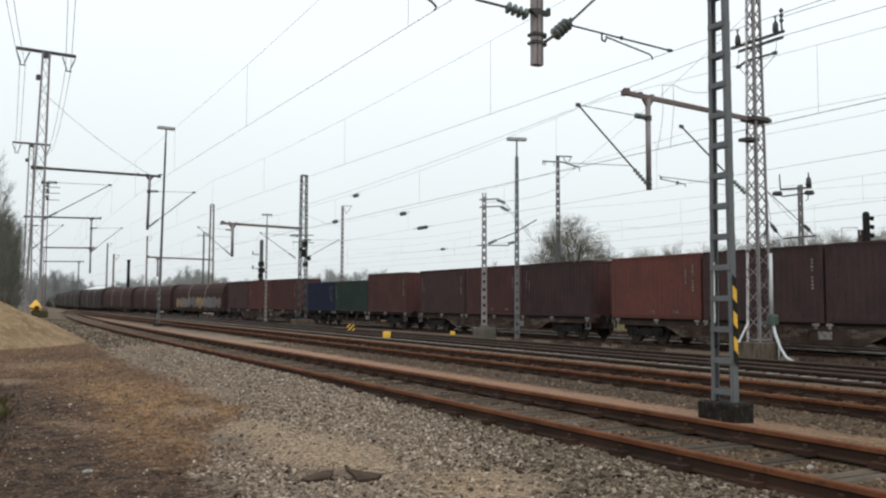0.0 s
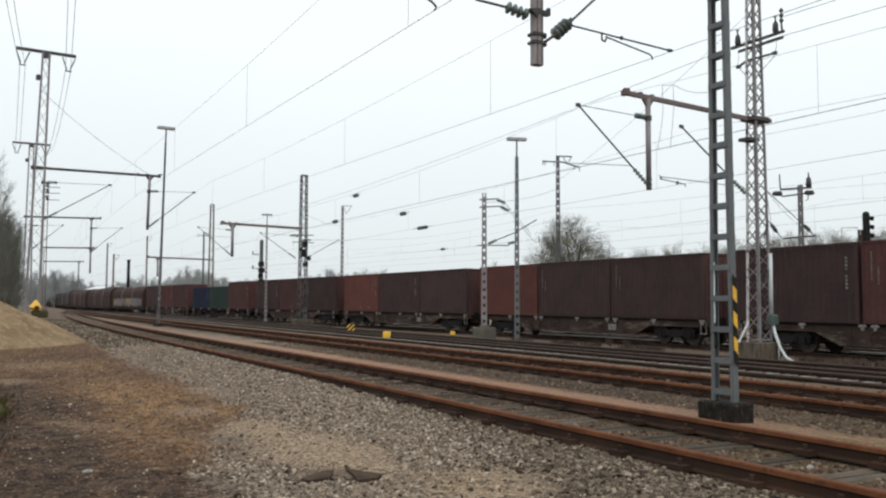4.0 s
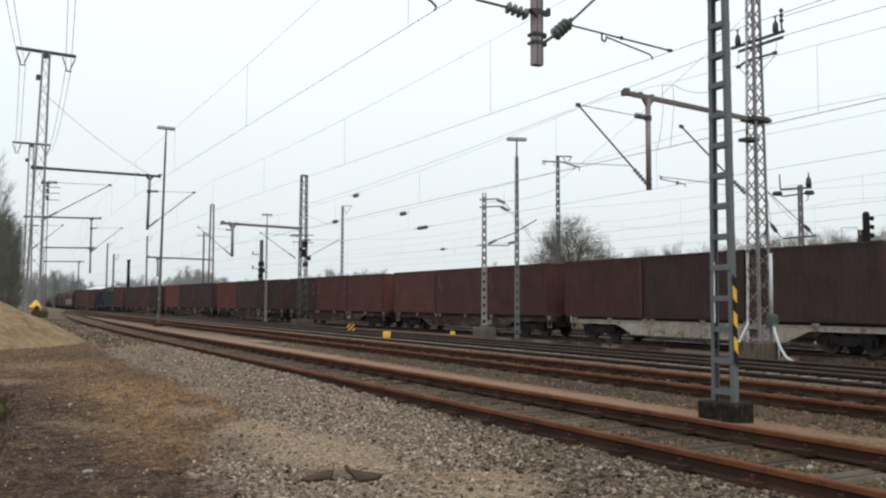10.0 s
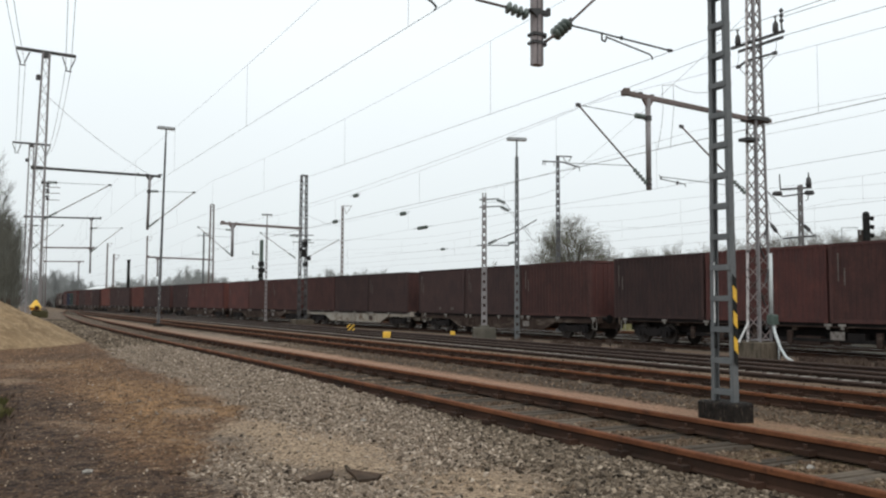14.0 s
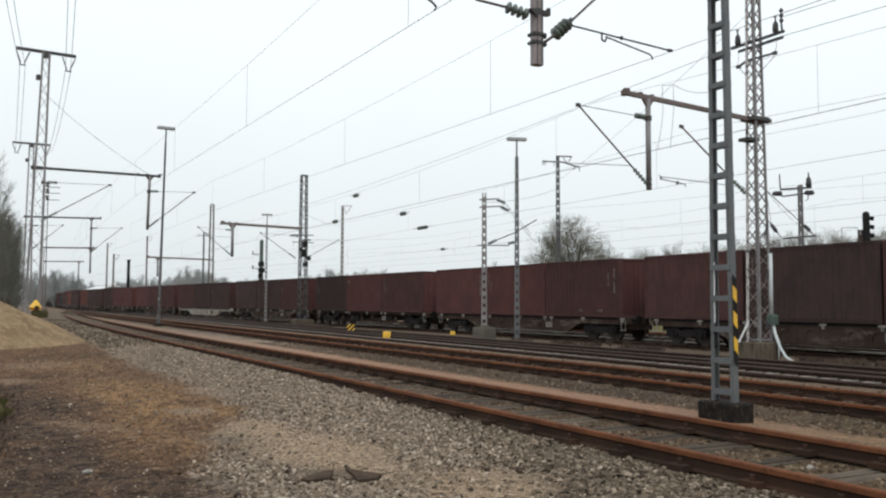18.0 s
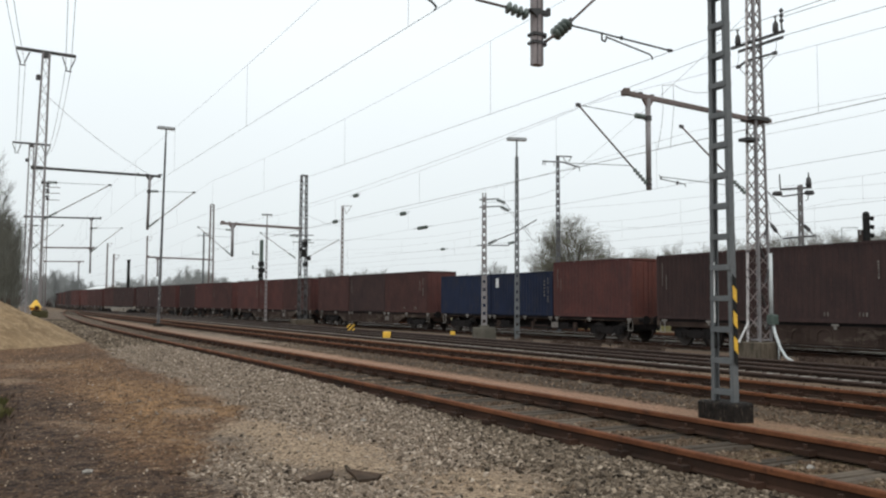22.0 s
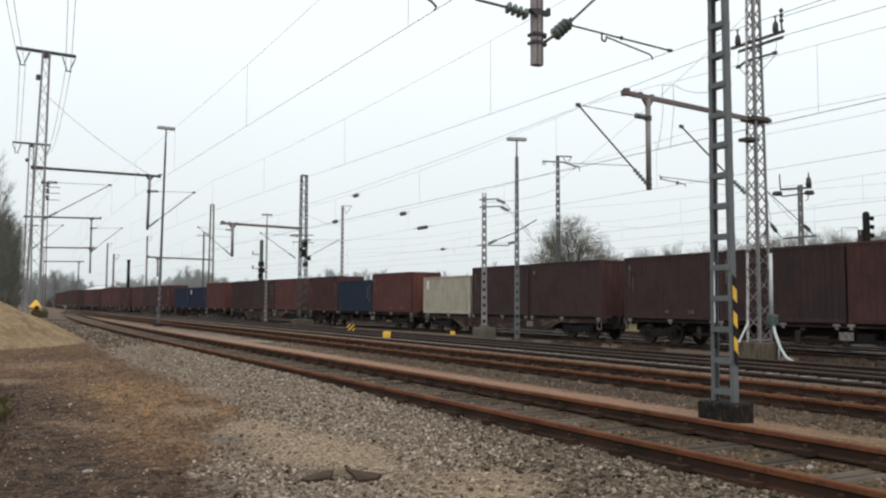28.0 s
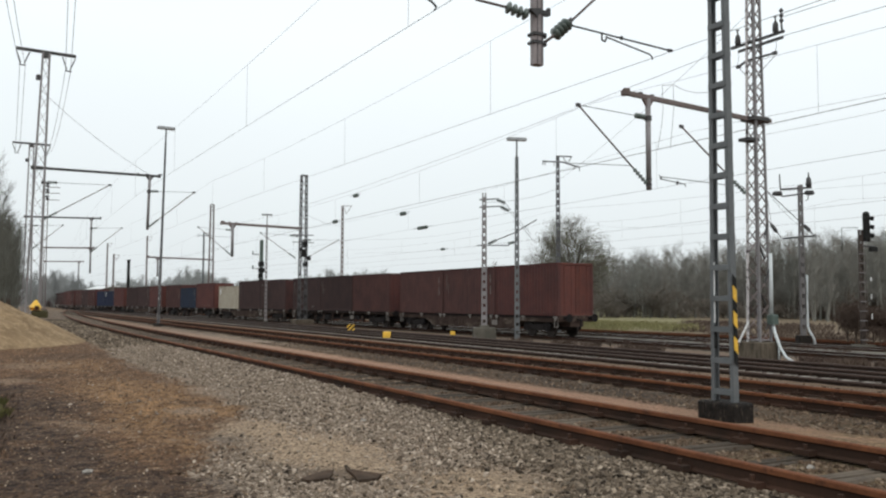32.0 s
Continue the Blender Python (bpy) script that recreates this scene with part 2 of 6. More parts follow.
def ground_material():
    """Dirt track, grey ballast, oxide-dusted verge, far grass: zones laid out across the tracks with ragged edges."""
    m, nt, b = nodes_of("yard_ground")
    geo_node = nt.nodes.new("ShaderNodeNewGeometry")
    pos = geo_node.outputs["Position"]
    sep = nt.nodes.new("ShaderNodeSeparateXYZ")
    nt.links.new(pos, sep.inputs[0])
    wob = noise_tex(nt, 0.55, 5, 0.65, pos)
    wob2 = noise_tex(nt, 2.6, 4, 0.6, pos)
    ragged = calc(nt, "ADD", remap(nt, wob, 0.25, 0.75, -1.3, 1.3), remap(nt, wob2, 0.25, 0.75, -0.45, 0.45))
    x_r = calc(nt, "ADD", sep.outputs["X"], ragged)
    fine = noise_tex(nt, 26, 5, 0.7, pos)
    mid = noise_tex(nt, 5, 5, 0.65, pos)
    broad = noise_tex(nt, 0.35, 4, 0.6, pos)
    cells = nt.nodes.new("ShaderNodeTexVoronoi")
    cells.inputs["Scale"].default_value = 30
    nt.links.new(pos, cells.inputs["Vector"])
    stone_shade = nt.nodes.new("ShaderNodeSeparateColor")
    nt.links.new(cells.outputs["Color"], stone_shade.inputs[0])
    clods = noise_tex(nt, 11, 6, 0.75, pos)
    patch = noise_tex(nt, 1.7, 6, 0.7, pos)
    gravel = blend(nt, stone_shade.outputs[0], (0.12, 0.092, 0.068), (0.36, 0.29, 0.222))
    gravel = blend(nt, remap(nt, cells.outputs["Distance"], 0.25, 0.8), gravel, (0.075, 0.062, 0.053))
    gravel = blend(nt, remap(nt, broad, 0.42, 0.68, 0, 0.5), gravel, (0.29, 0.23, 0.175))

    def stain(cx, cy, rx, ry, inner, outer, rag=0.55):
        """How far a spot lies within a ragged oval stain."""
        a = calc(nt, "MULTIPLY", calc(nt, "SUBTRACT", sep.outputs["X"], cx), 1 / rx)
        c = calc(nt, "MULTIPLY", calc(nt, "SUBTRACT", sep.outputs["Y"], cy), 1 / ry)
        r2 = calc(nt, "ADD", calc(nt, "MULTIPLY", a, a), calc(nt, "MULTIPLY", c, c))
        r2 = calc(nt, "ADD", r2, remap(nt, patch, 0.3, 0.7, -rag, rag))
        r2 = calc(nt, "ADD", r2, remap(nt, lumps, 0.3, 0.7, -rag * .6, rag * .6))
        return remap(nt, r2, inner, outer, 1, 0)
    lumps = noise_tex(nt, 6.5, 8, 0.8, pos)
    trodden = blend(nt, remap(nt, fine, 0.36, 0.64), (0.20, 0.145, 0.095), (0.37, 0.29, 0.205))
    for cx, cy, rx, ry in ((2.85, 7.7, 0.62, 1.7), (3.45, 5.6, 0.6, 0.7), (2.6, 9.6, 0.6, 0.8)):
        gravel = blend(nt, calc(nt, "MULTIPLY", stain(cx, cy, rx, ry, 0.2, 1.3), 0.85), gravel, trodden)
    gravel = blend(nt, calc(nt, "MULTIPLY", stain(2.4, 6.6, 0.42, 0.55, 0.2, 1.1), 0.75), gravel, (0.085, 0.066, 0.052))
    dirt = blend(nt, remap(nt, lumps, 0.40, 0.60), (0.050, 0.027, 0.015), (0.165, 0.098, 0.054))
    dirt = blend(nt, remap(nt, fine, 0.60, 0.76, 0, 0.45), dirt, (0.25, 0.175, 0.12))
    ochre = blend(nt, remap(nt, lumps, 0.40, 0.60), (0.072, 0.040, 0.019), (0.290, 0.175, 0.088))
    for cx, cy, rx, ry, k in ((2.1, 13.6, 0.95, 3.6, 1.0), (2.55, 11.4, 0.75, 1.0, 1.0), (1.65, 10.2, 0.40, 1.5, 0.7), (1.7, 20.5, 1.0, 2.6, 0.5), (1.9, 8.7, 0.35, 0.8, 0.6)):
        dirt = blend(nt, calc(nt, "MULTIPLY", stain(cx, cy, rx, ry, 0.35, 1.15), remap(nt, patch, 0.34, 0.54, 0.35 * k, k)), dirt, ochre)
    black_soil = blend(nt, remap(nt, lumps, 0.41, 0.59), (0.017, 0.010, 0.007), (0.080, 0.052, 0.036))
    for cx, cy, rx, ry, k in ((0.75, 12.7, 0.85, 1.9, 0.95), (0.3, 10.6, 0.5, 1.4, 0.9), (0.72, 9.2, 0.45, 1.8, 0.9), (1.40, 6.7, 0.60, 0.9, 0.8), (1.05, 7.7, 0.30, 0.6, 0.8), (0.4, 7.3, 0.8, 1.3, 0.85), (0.6, 6.0, 0.9, 0.8, 0.7), (0.5, 15.3, 0.6, 0.9, 0.9), (0.45, 8.3, 0.5, 1.1, 0.8), (0.9, 17.9, 0.7, 0.8, 0.5), (2.6, 12.2, 0.35, 0.35, 0.55), (1.9, 24.0, 1.6, 1.6, 0.45)):
        dirt = blend(nt, calc(nt, "MULTIPLY", stain(cx, cy, rx, ry, 0.3, 1.15), k), dirt, black_soil)
    pale_soil = blend(nt, remap(nt, fine, 0.35, 0.65), (0.16, 0.118, 0.085), (0.34, 0.27, 0.205))
    for cx, cy, rx, ry, k in ((0.5, 16.9, 0.5, 0.8, 0.5), (1.15, 10.4, 0.35, 0.5, 0.22), (2.41, 11.4, 0.3, 0.5, 0.6), (3.2, 13.5, 0.4, 0.9, 0.75), (2.74, 9.4, 0.3, 0.6, 0.6), (0.9, 11.0, 0.30, 0.4, 0.3), (1.0, 20.8, 0.8, 1.2, 0.3)):
        dirt = blend(nt, calc(nt, "MULTIPLY", stain(cx, cy, rx, ry, 0.1, 1.3, 0.8), k), dirt, pale_soil)
    bank = nt.nodes.new("ShaderNodeValToRGB")
    for i, (y_at, x_at) in enumerate(GRAVEL_EDGE):
        e = bank.color_ramp.elements[i] if i < 2 else bank.color_ramp.elements.new(min(y_at / 40, 1))
        e.position, e.color = y_at / 40, (x_at / 4, x_at / 4, x_at / 4, 1)
    nt.links.new(calc(nt, "MULTIPLY", sep.outputs["Y"], 1 / 40), bank.inputs["Fac"])
    edge = calc(nt, "MULTIPLY", bank.outputs["Color"], 4.0)
    near_rag = calc(nt, "ADD", remap(nt, patch, 0.25, 0.75, -0.5, 0.5), remap(nt, lumps, 0.25, 0.75, -0.25, 0.25))
    past = calc(nt, "SUBTRACT", calc(nt, "ADD", sep.outputs["X"], near_rag), edge)
    # darker gravel towards the rail, with the shade of gaps between stones painted in
    gap_shade_gravel = blend(nt, stone_shade.outputs[0], (0.012, 0.009, 0.007), (0.060, 0.046, 0.035))
    gravel = blend(nt, remap(nt, calc(nt, "SUBTRACT", x_r, calc(nt, "MULTIPLY", sep.outputs["Y"], 0.25)), 2.2, 3.2), gravel, gap_shade_gravel)
    dirt = blend(nt, remap(nt, clods, 0.55, 0.64, 0, 0.55), dirt, (0.034, 0.023, 0.017))
    dirt = blend(nt, remap(nt, clods, 0.44, 0.36, 0, 0.5), dirt, (0.26, 0.195, 0.135))
    col = blend(nt, remap(nt, past, -0.15, 0.25), dirt, gravel)
    earth = blend(nt, remap(nt, mid, 0.3, 0.7), (0.055, 0.040, 0.029), (0.12, 0.091, 0.067))
    col = blend(nt, remap(nt, sep.outputs["Y"], 32.0, 55.0, 0, 0.75), col, earth)
    verge = blend(nt, remap(nt, mid, 0.3, 0.7), (0.325, 0.197, 0.133), (0.215, 0.138, 0.092))
    bend = calc(nt, "MAXIMUM", calc(nt, "SUBTRACT", sep.outputs["Y"], 25.0), 0.0)
    bend = calc(nt, "MULTIPLY", calc(nt, "MULTIPLY", bend, bend), 0.00047)
    x_v = calc(nt, "ADD", calc(nt, "SUBTRACT", sep.outputs["X"], bend), remap(nt, wob2, 0.25, 0.75, -0.25, 0.25))
    in_bed = calc(nt, "MULTIPLY", remap(nt, x_v, 4.8, 5.1), remap(nt, x_v, 6.7, 6.95, 1, 0))
    col = blend(nt, calc(nt, "MULTIPLY", in_bed, 0.9), col, earth)
    on_verge = calc(nt, "MULTIPLY", remap(nt, x_v, 6.85, 7.1), remap(nt, x_v, 8.1, 8.8, 1, 0))
    on_verge = calc(nt, "MULTIPLY", on_verge, remap(nt, sep.outputs["Y"], 20.0, 34.0, 1.0, 0.45))
    col = blend(nt, calc(nt, "MULTIPLY", on_verge, remap(nt, fine, 0.25, 0.6, 0.5, 1.0)), col, verge)
    by_rails = calc(nt, "MULTIPLY", remap(nt, x_v, 4.6, 5.4), remap(nt, x_v, 9.6, 10.4, 1, 0))
    by_rails = calc(nt, "MULTIPLY", by_rails, remap(nt, sep.outputs["Y"], 5.5, 9.0, 1, 0))
    straw = blend(nt, remap(nt, lumps, 0.42, 0.58), (0.048, 0.042, 0.019), (0.20, 0.145, 0.075))
    col = blend(nt, calc(nt, "MULTIPLY", by_rails, remap(nt, patch, 0.42, 0.60, 0.25, 0.75)), col, straw)
    yard = blend(nt, remap(nt, mid, 0.3, 0.7), (0.074, 0.052, 0.036), (0.152, 0.109, 0.076))
    yard = blend(nt, remap(nt, stone_shade.outputs[1], 0.2, 1.0, 0, 0.5), yard, (0.165, 0.126, 0.092))
    col = blend(nt, remap(nt, x_r, 8.9, 11.0), col, yard)
    pale_bed = blend(nt, remap(nt, mid, 0.3, 0.7), (0.085, 0.068, 0.054), (0.16, 0.132, 0.108))
    col = blend(nt, remap(nt, x_r, 25.5, 27.5), col, pale_bed)
    rough_land = blend(nt, remap(nt, wob, 0.35, 0.65), (0.115, 0.092, 0.064), (0.165, 0.135, 0.096))
    meadow = blend(nt, remap(nt, broad, 0.35, 0.65), (0.15, 0.145, 0.078), (0.19, 0.175, 0.105))
    col = blend(nt, remap(nt, x_r, 38, 43), col, rough_land)
    in_meadow = calc(nt, "MULTIPLY", remap(nt, x_r, 44, 50), remap(nt, calc(nt, "SUBTRACT", sep.outputs["Y"], calc(nt, "MULTIPLY", sep.outputs["X"], 1.0)), -2, 4))
    col = blend(nt, in_meadow, col, meadow)
    left_wild = remap(nt, x_r, -9, -5, 1, 0)
    col = blend(nt, left_wild, col, rough_land)
    shade = nt.nodes.new("ShaderNodeVectorMath")
    shade.operation = "SCALE"
    nt.links.new(col, shade.inputs[0])
    nt.links.new(remap(nt, fine, 0.29, 0.71, 0.5, 1.95), shade.inputs["Scale"])
    warm = nt.nodes.new("ShaderNodeVectorMath")
    warm.operation = "MULTIPLY"
    warm.inputs[1].default_value = (1.05, 1.0, 0.96)
    nt.links.new(shade.outputs[0], warm.inputs[0])
    nt.links.new(warm.outputs[0], b.inputs["Base Color"])
    b.inputs["Roughness"].default_value = 0.95
    b.inputs["Specular IOR Level"].default_value = 0.2
    height = calc(nt, "SUBTRACT", calc(nt, "ADD", calc(nt, "MULTIPLY", fine, 0.6), calc(nt, "MULTIPLY", clods, 0.9)), calc(nt, "MULTIPLY", cells.outputs["Distance"], 0.8))
    relief(nt, b, calc(nt, "ADD", height, lumps), 0.9, 0.035)
    return m


GROUND = ground_material()


# ---- mesh building ----
class Geo:
    """Vertices and faces of one mesh, gathered piece by piece."""

    def __init__(self, smooth=False):
        self.v, self.f, self.smooth = [], [], smooth

    def add(self, verts, faces):
        n = len(self.v)
        self.v.extend(tuple(p) for p in verts)
        self.f.extend(tuple(i + n for i in q) for q in faces)
        return self

    def box(self, c, s, m=None):
        x, y, z = (k / 2 for k in s)
        pts = [Vector((a * x, b * y, d * z)) for a in (-1, 1) for b in (-1, 1) for d in (-1, 1)]
        if m is not None:
            pts = [m @ p for p in pts]
        c = Vector(c)
        return self.add([p + c for p in pts], [(0, 1, 3, 2), (4, 6, 7, 5), (0, 4, 5, 1), (2, 3, 7, 6), (0, 2, 6, 4), (1, 5, 7, 3)])

    def chamfer_box(self, c, s, e=0.02):
        """A block with chamfered upright and top edges."""
        x, y, z = (k / 2 for k in s)
        ring = [(-x + e, -y), (x - e, -y), (x, -y + e), (x, y - e), (x - e, y), (-x + e, y), (-x, y - e), (-x, -y + e)]
        v = [(p, q, -z) for p, q in ring] + [(p, q, z - e) for p, q in ring] + [(p * (1 - e / x), q * (1 - e / y), z) for p, q in ring]
        f = [tuple(range(7, -1, -1)), tuple(range(16, 24))]
        for k in (0, 8):
            f += [(k + i, k + (i + 1) % 8, k + 8 + (i + 1) % 8, k + 8 + i) for i in range(8)]
        return self.add([Vector(p) + Vector(c) for p in v], f)

    def beam(self, p, q, w, h, up=(0, 0, 1)):
        """A straight bar of w by h from p to q."""
        p, q = Vector(p), Vector(q)
        d = (q - p)
        m = d.normalized()
        side = m.cross(Vector(up))
        if side.length < 1e-4:
            side = m.cross(Vector((0, 1, 0)))
        side.normalize()
        top = side.cross(m)
        pts = [o + side * (a * w / 2) + top * (b * h / 2) for o in (p, q) for a, b in ((-1, -1), (1, -1), (1, 1), (-1, 1))]
        return self.add(pts, [(0, 3, 2, 1), (4, 5, 6, 7)] + [(i, (i + 1) % 4, 4 + (i + 1) % 4, 4 + i) for i in range(4)])

    def tube(self, points, r, n=6, caps=True):
        """A round bar along points; r is one radius or one for each point."""
        pts = [Vector(p) for p in points]
        rs = [r] * len(pts) if isinstance(r, (int, float)) else list(r)
        verts = []
        for i, p in enumerate(pts):
            d = (pts[min(i + 1, len(pts) - 1)] - pts[max(i - 1, 0)]).normalized()
            a = d.cross(Vector((0, 0, 1)))
            if a.length < 1e-3:
                a = d.cross(Vector((0, 1, 0)))
            a.normalize()
            b = a.cross(d)
            verts += [p + (a * math.cos(2 * math.pi * k / n) + b * math.sin(2 * math.pi * k / n)) * rs[i] for k in range(n)]
        faces = []
        for i in range(len(pts) - 1):
            faces += [(i * n + k, i * n + (k + 1) % n, (i + 1) * n + (k + 1) % n, (i + 1) * n + k) for k in range(n)]
        if caps:
            faces += [tuple(range(n - 1, -1, -1)), tuple((len(pts) - 1) * n + k for k in range(n))]
        return self.add(verts, faces)

    def sweep(self, profile, line, closed=True):
        """A profile of (side, up) pairs carried along a level line of (point, heading) pairs."""
        n = len(profile)
        verts, faces = [], []
        for (x, y, z), h in line:
            c, s = math.cos(h), math.sin(h)
            verts += [(x + a * c, y - a * s, z + b) for a, b in profile]
        for i in range(len(line) - 1):
            for k in range(n if closed else n - 1):
                faces.append((i * n + k, i * n + (k + 1) % n, (i + 1) * n + (k + 1) % n, (i + 1) * n + k))
        if closed:
            faces += [tuple(range(n - 1, -1, -1)), tuple((len(line) - 1) * n + k for k in range(n))]
        return self.add(verts, faces)

    def extrude(self, outline, axis_from, axis_to, place):
        """An outline of (u, w) pairs pushed from one depth to the other; place(u, w, depth) gives the point."""
        n = len(outline)
        v = [place(a, b, axis_from) for a, b in outline] + [place(a, b, axis_to) for a, b in outline]
        return self.add(v, [tuple(range(n - 1, -1, -1)), tuple(range(n, 2 * n))] + [(i, (i + 1) % n, n + (i + 1) % n, n + i) for i in range(n)])

    def disc(self, c, r, depth, axis="y", n=20):
        c = Vector(c)
        way = {"x": Vector((1, 0, 0)), "y": Vector((0, 1, 0)), "z": Vector((0, 0, 1))}[axis] * (depth / 2)
        return self.tube([c - way, c + way], r, n)

    def mesh(self, name, mat):
        me = bpy.data.meshes.new(name)
        me.from_pydata(self.v, [], self.f)
        if self.smooth:
            me.polygons.foreach_set("use_smooth", [True] * len(me.polygons))
        me.materials.append(mat)
        me.update()
        return me


def part(name, g, mat, parent, label="", m=None):
    """One mesh object under a thing or a part; g is a Geo or a finished mesh."""
    ob = new(name, g.mesh(name, mat) if isinstance(g, Geo) else g)
    ob.parent = parent
    if m is not None:
        ob.matrix_basis = m
    if label:
        ob["label"] = label
    return ob


def thing(name, m, label, category, group="", kind="", data=None):
    ob = new(name, data)
    ob.matrix_basis = m
    return tagged(ob, label, category, group, kind)


# ---- ground: one sheet to the horizon ----
GX = [-3000, -60, -8, 0, 3.2, 4.4, 4.75, 5.14, 5.22, 6.50, 6.58, 6.9, 7.4, 9.0, 12.6, 13.6, 14.8, 15.2, 15.3, 16.1, 16.2, 17.4, 18.3, 22, 25.5, 32, 45, 130, 3000]
GZ = [-0.4, -0.3, -0.24, -0.23, -0.21, -0.15, -0.174, -0.174, -0.200, -0.200, -0.174, -0.174, -0.15, -0.265, -0.28, -0.398, -0.398, -0.45, -0.410, -0.410, -0.45, -0.46, -0.61, -0.62, -0.83, -0.84, -0.95, -1.0, -1.0]


EDGE_Y, EDGE_X = zip(*sorted(GRAVEL_EDGE))


def ground_z(x, y):
    """Level of the ground: it steps down from the siding to the main line."""
    z = float(np.interp(x, GX, GZ))
    if -4 < x < 3.5:
        z += 0.035 * noise.noise((x * 0.9, y * 0.5, 3.1)) * min(1, (3.5 - x))
    z += 0.012 * noise.noise((x * 2.1, y * 2.1, 0.5))
    if y > 8 and x < 9:
        u = x - (0.00047 * (y - 25) ** 2 if y > 25 else 0)
        z += .05 * min(1, (y - 8) / 7) * min(1, max(0, (34 - y) / 9)) * min(1, max(0, (u - 3.3) / .9)) * min(1, max(0, (5.12 - u) / .1))
    if -2 < x < 4.4 and y < 30:
        dirt = min(1, max(0, (float(np.interp(y, EDGE_Y, EDGE_X)) + .4 - x) * 2))
        z += (.006 + .016 * dirt) * noise.noise((x * 3.7, y * 3.1, 9)) + (.005 + .012 * dirt) * noise.noise((x * 8, y * 7, 4)) + .006 * dirt * noise.noise((x * 17, y * 17, 1))
    return z


def build_ground():
    xs = np.concatenate([[-3000, -900, -300, -120, -60, -30, -16], np.arange(-9, -.8, 0.22), np.arange(-.8, 5.3, .055), np.arange(5.3, 7.0, .1), np.arange(7.0, 14, .22), np.arange(14, 14.8, .4), [14.8, 15.2, 15.3, 16.1, 16.2], np.arange(16.6, 46, 0.8), [50, 60, 80, 110, 150, 220, 400, 900, 3000]])
    ys = np.concatenate([[-3000, -900, -300, -100, -40, -15, -5], np.arange(0, 4, .25), np.arange(4, 14, .07), np.arange(14, 22, .14), np.arange(22, 30, 0.25), np.arange(30, 130, 1.5), [140, 160, 200, 260, 400, 700, 1300, 3000]])
    v = [(x, y, ground_z(x, y)) for y in ys for x in xs]
    n = len(xs)
    f = [(j * n + i, j * n + i + 1, (j + 1) * n + i + 1, (j + 1) * n + i) for j in range(len(ys) - 1) for i in range(n - 1)]
    g = Geo(smooth=True)
    g.v, g.f = v, f
    ob = new("ground", g.mesh("ground", GROUND))
    tagged(ob, "gravel and brown dirt ground of a railway yard", "ground", kind="structure")


build_ground()

# ---- tracks ----
RAIL = [(-.0625, -.149), (.0625, -.149), (.0625, -.137), (.012, -.122), (.009, -.055), (.0335, -.043), (.0335, -.008), (.026, 0),
        (-.026, 0), (-.0335, -.008), (-.0335, -.043), (-.009, -.055), (-.012, -.122), (-.0625, -.137)]


def straight(x0, z0):
    return lambda y: (x0, z0)


def siding(y):
    """The nearest track swings over to the second one far off."""
    return 5.86 + (0.00047 * (y - 25) ** 2 if y > 25 else 0), -0.1 * min(max(y / 128, 0), 1)


def second(y):
    """The second track bends the same way just before the two meet."""
    return 10.75 + (0.0006 * (y - 85) ** 2 if y > 85 else 0), -0.1


def track_line(way, y0, y1, step):
    line = []
    n = max(2, int((y1 - y0) / step) + 1)
    for i in range(n + 1):
        y = y0 + (y1 - y0) * i / n
        x, z = way(y)
        dx = (way(y + 0.5)[0] - way(y - 0.5)[0])
        line.append(((x, y, z), math.atan2(dx, 1.0)))
    return line


SIDING_PITCH = .735
SPLIT_TOP = [(-.125, -.075), (.125, -.075), (.125, .05), (.108, .072), (.066, .066), (.056, .02), (.040, .069), (-.018, .075), (-.030, .025), (-.046, .066), (-.104, .060), (-.125, .035)]
TIMBER_MESH = Geo().extrude(SPLIT_TOP, -1.25, 1.25, lambda u, w, d: (d, u, w)).mesh("sleeper", OLD_TIMBER)
TIE = [(-1.25, .03), (-1.08, .09), (-.4, .09), (-.15, .06), (.15, .06), (.4, .09), (1.08, .09), (1.25, .03), (1.25, -.09), (-1.25, -.09)]
CONCRETE_MESH = Geo().extrude(TIE, -.125, .125, lambda u, w, d: (u, d, w)).mesh("sleeper", CONCRETE_TIE)


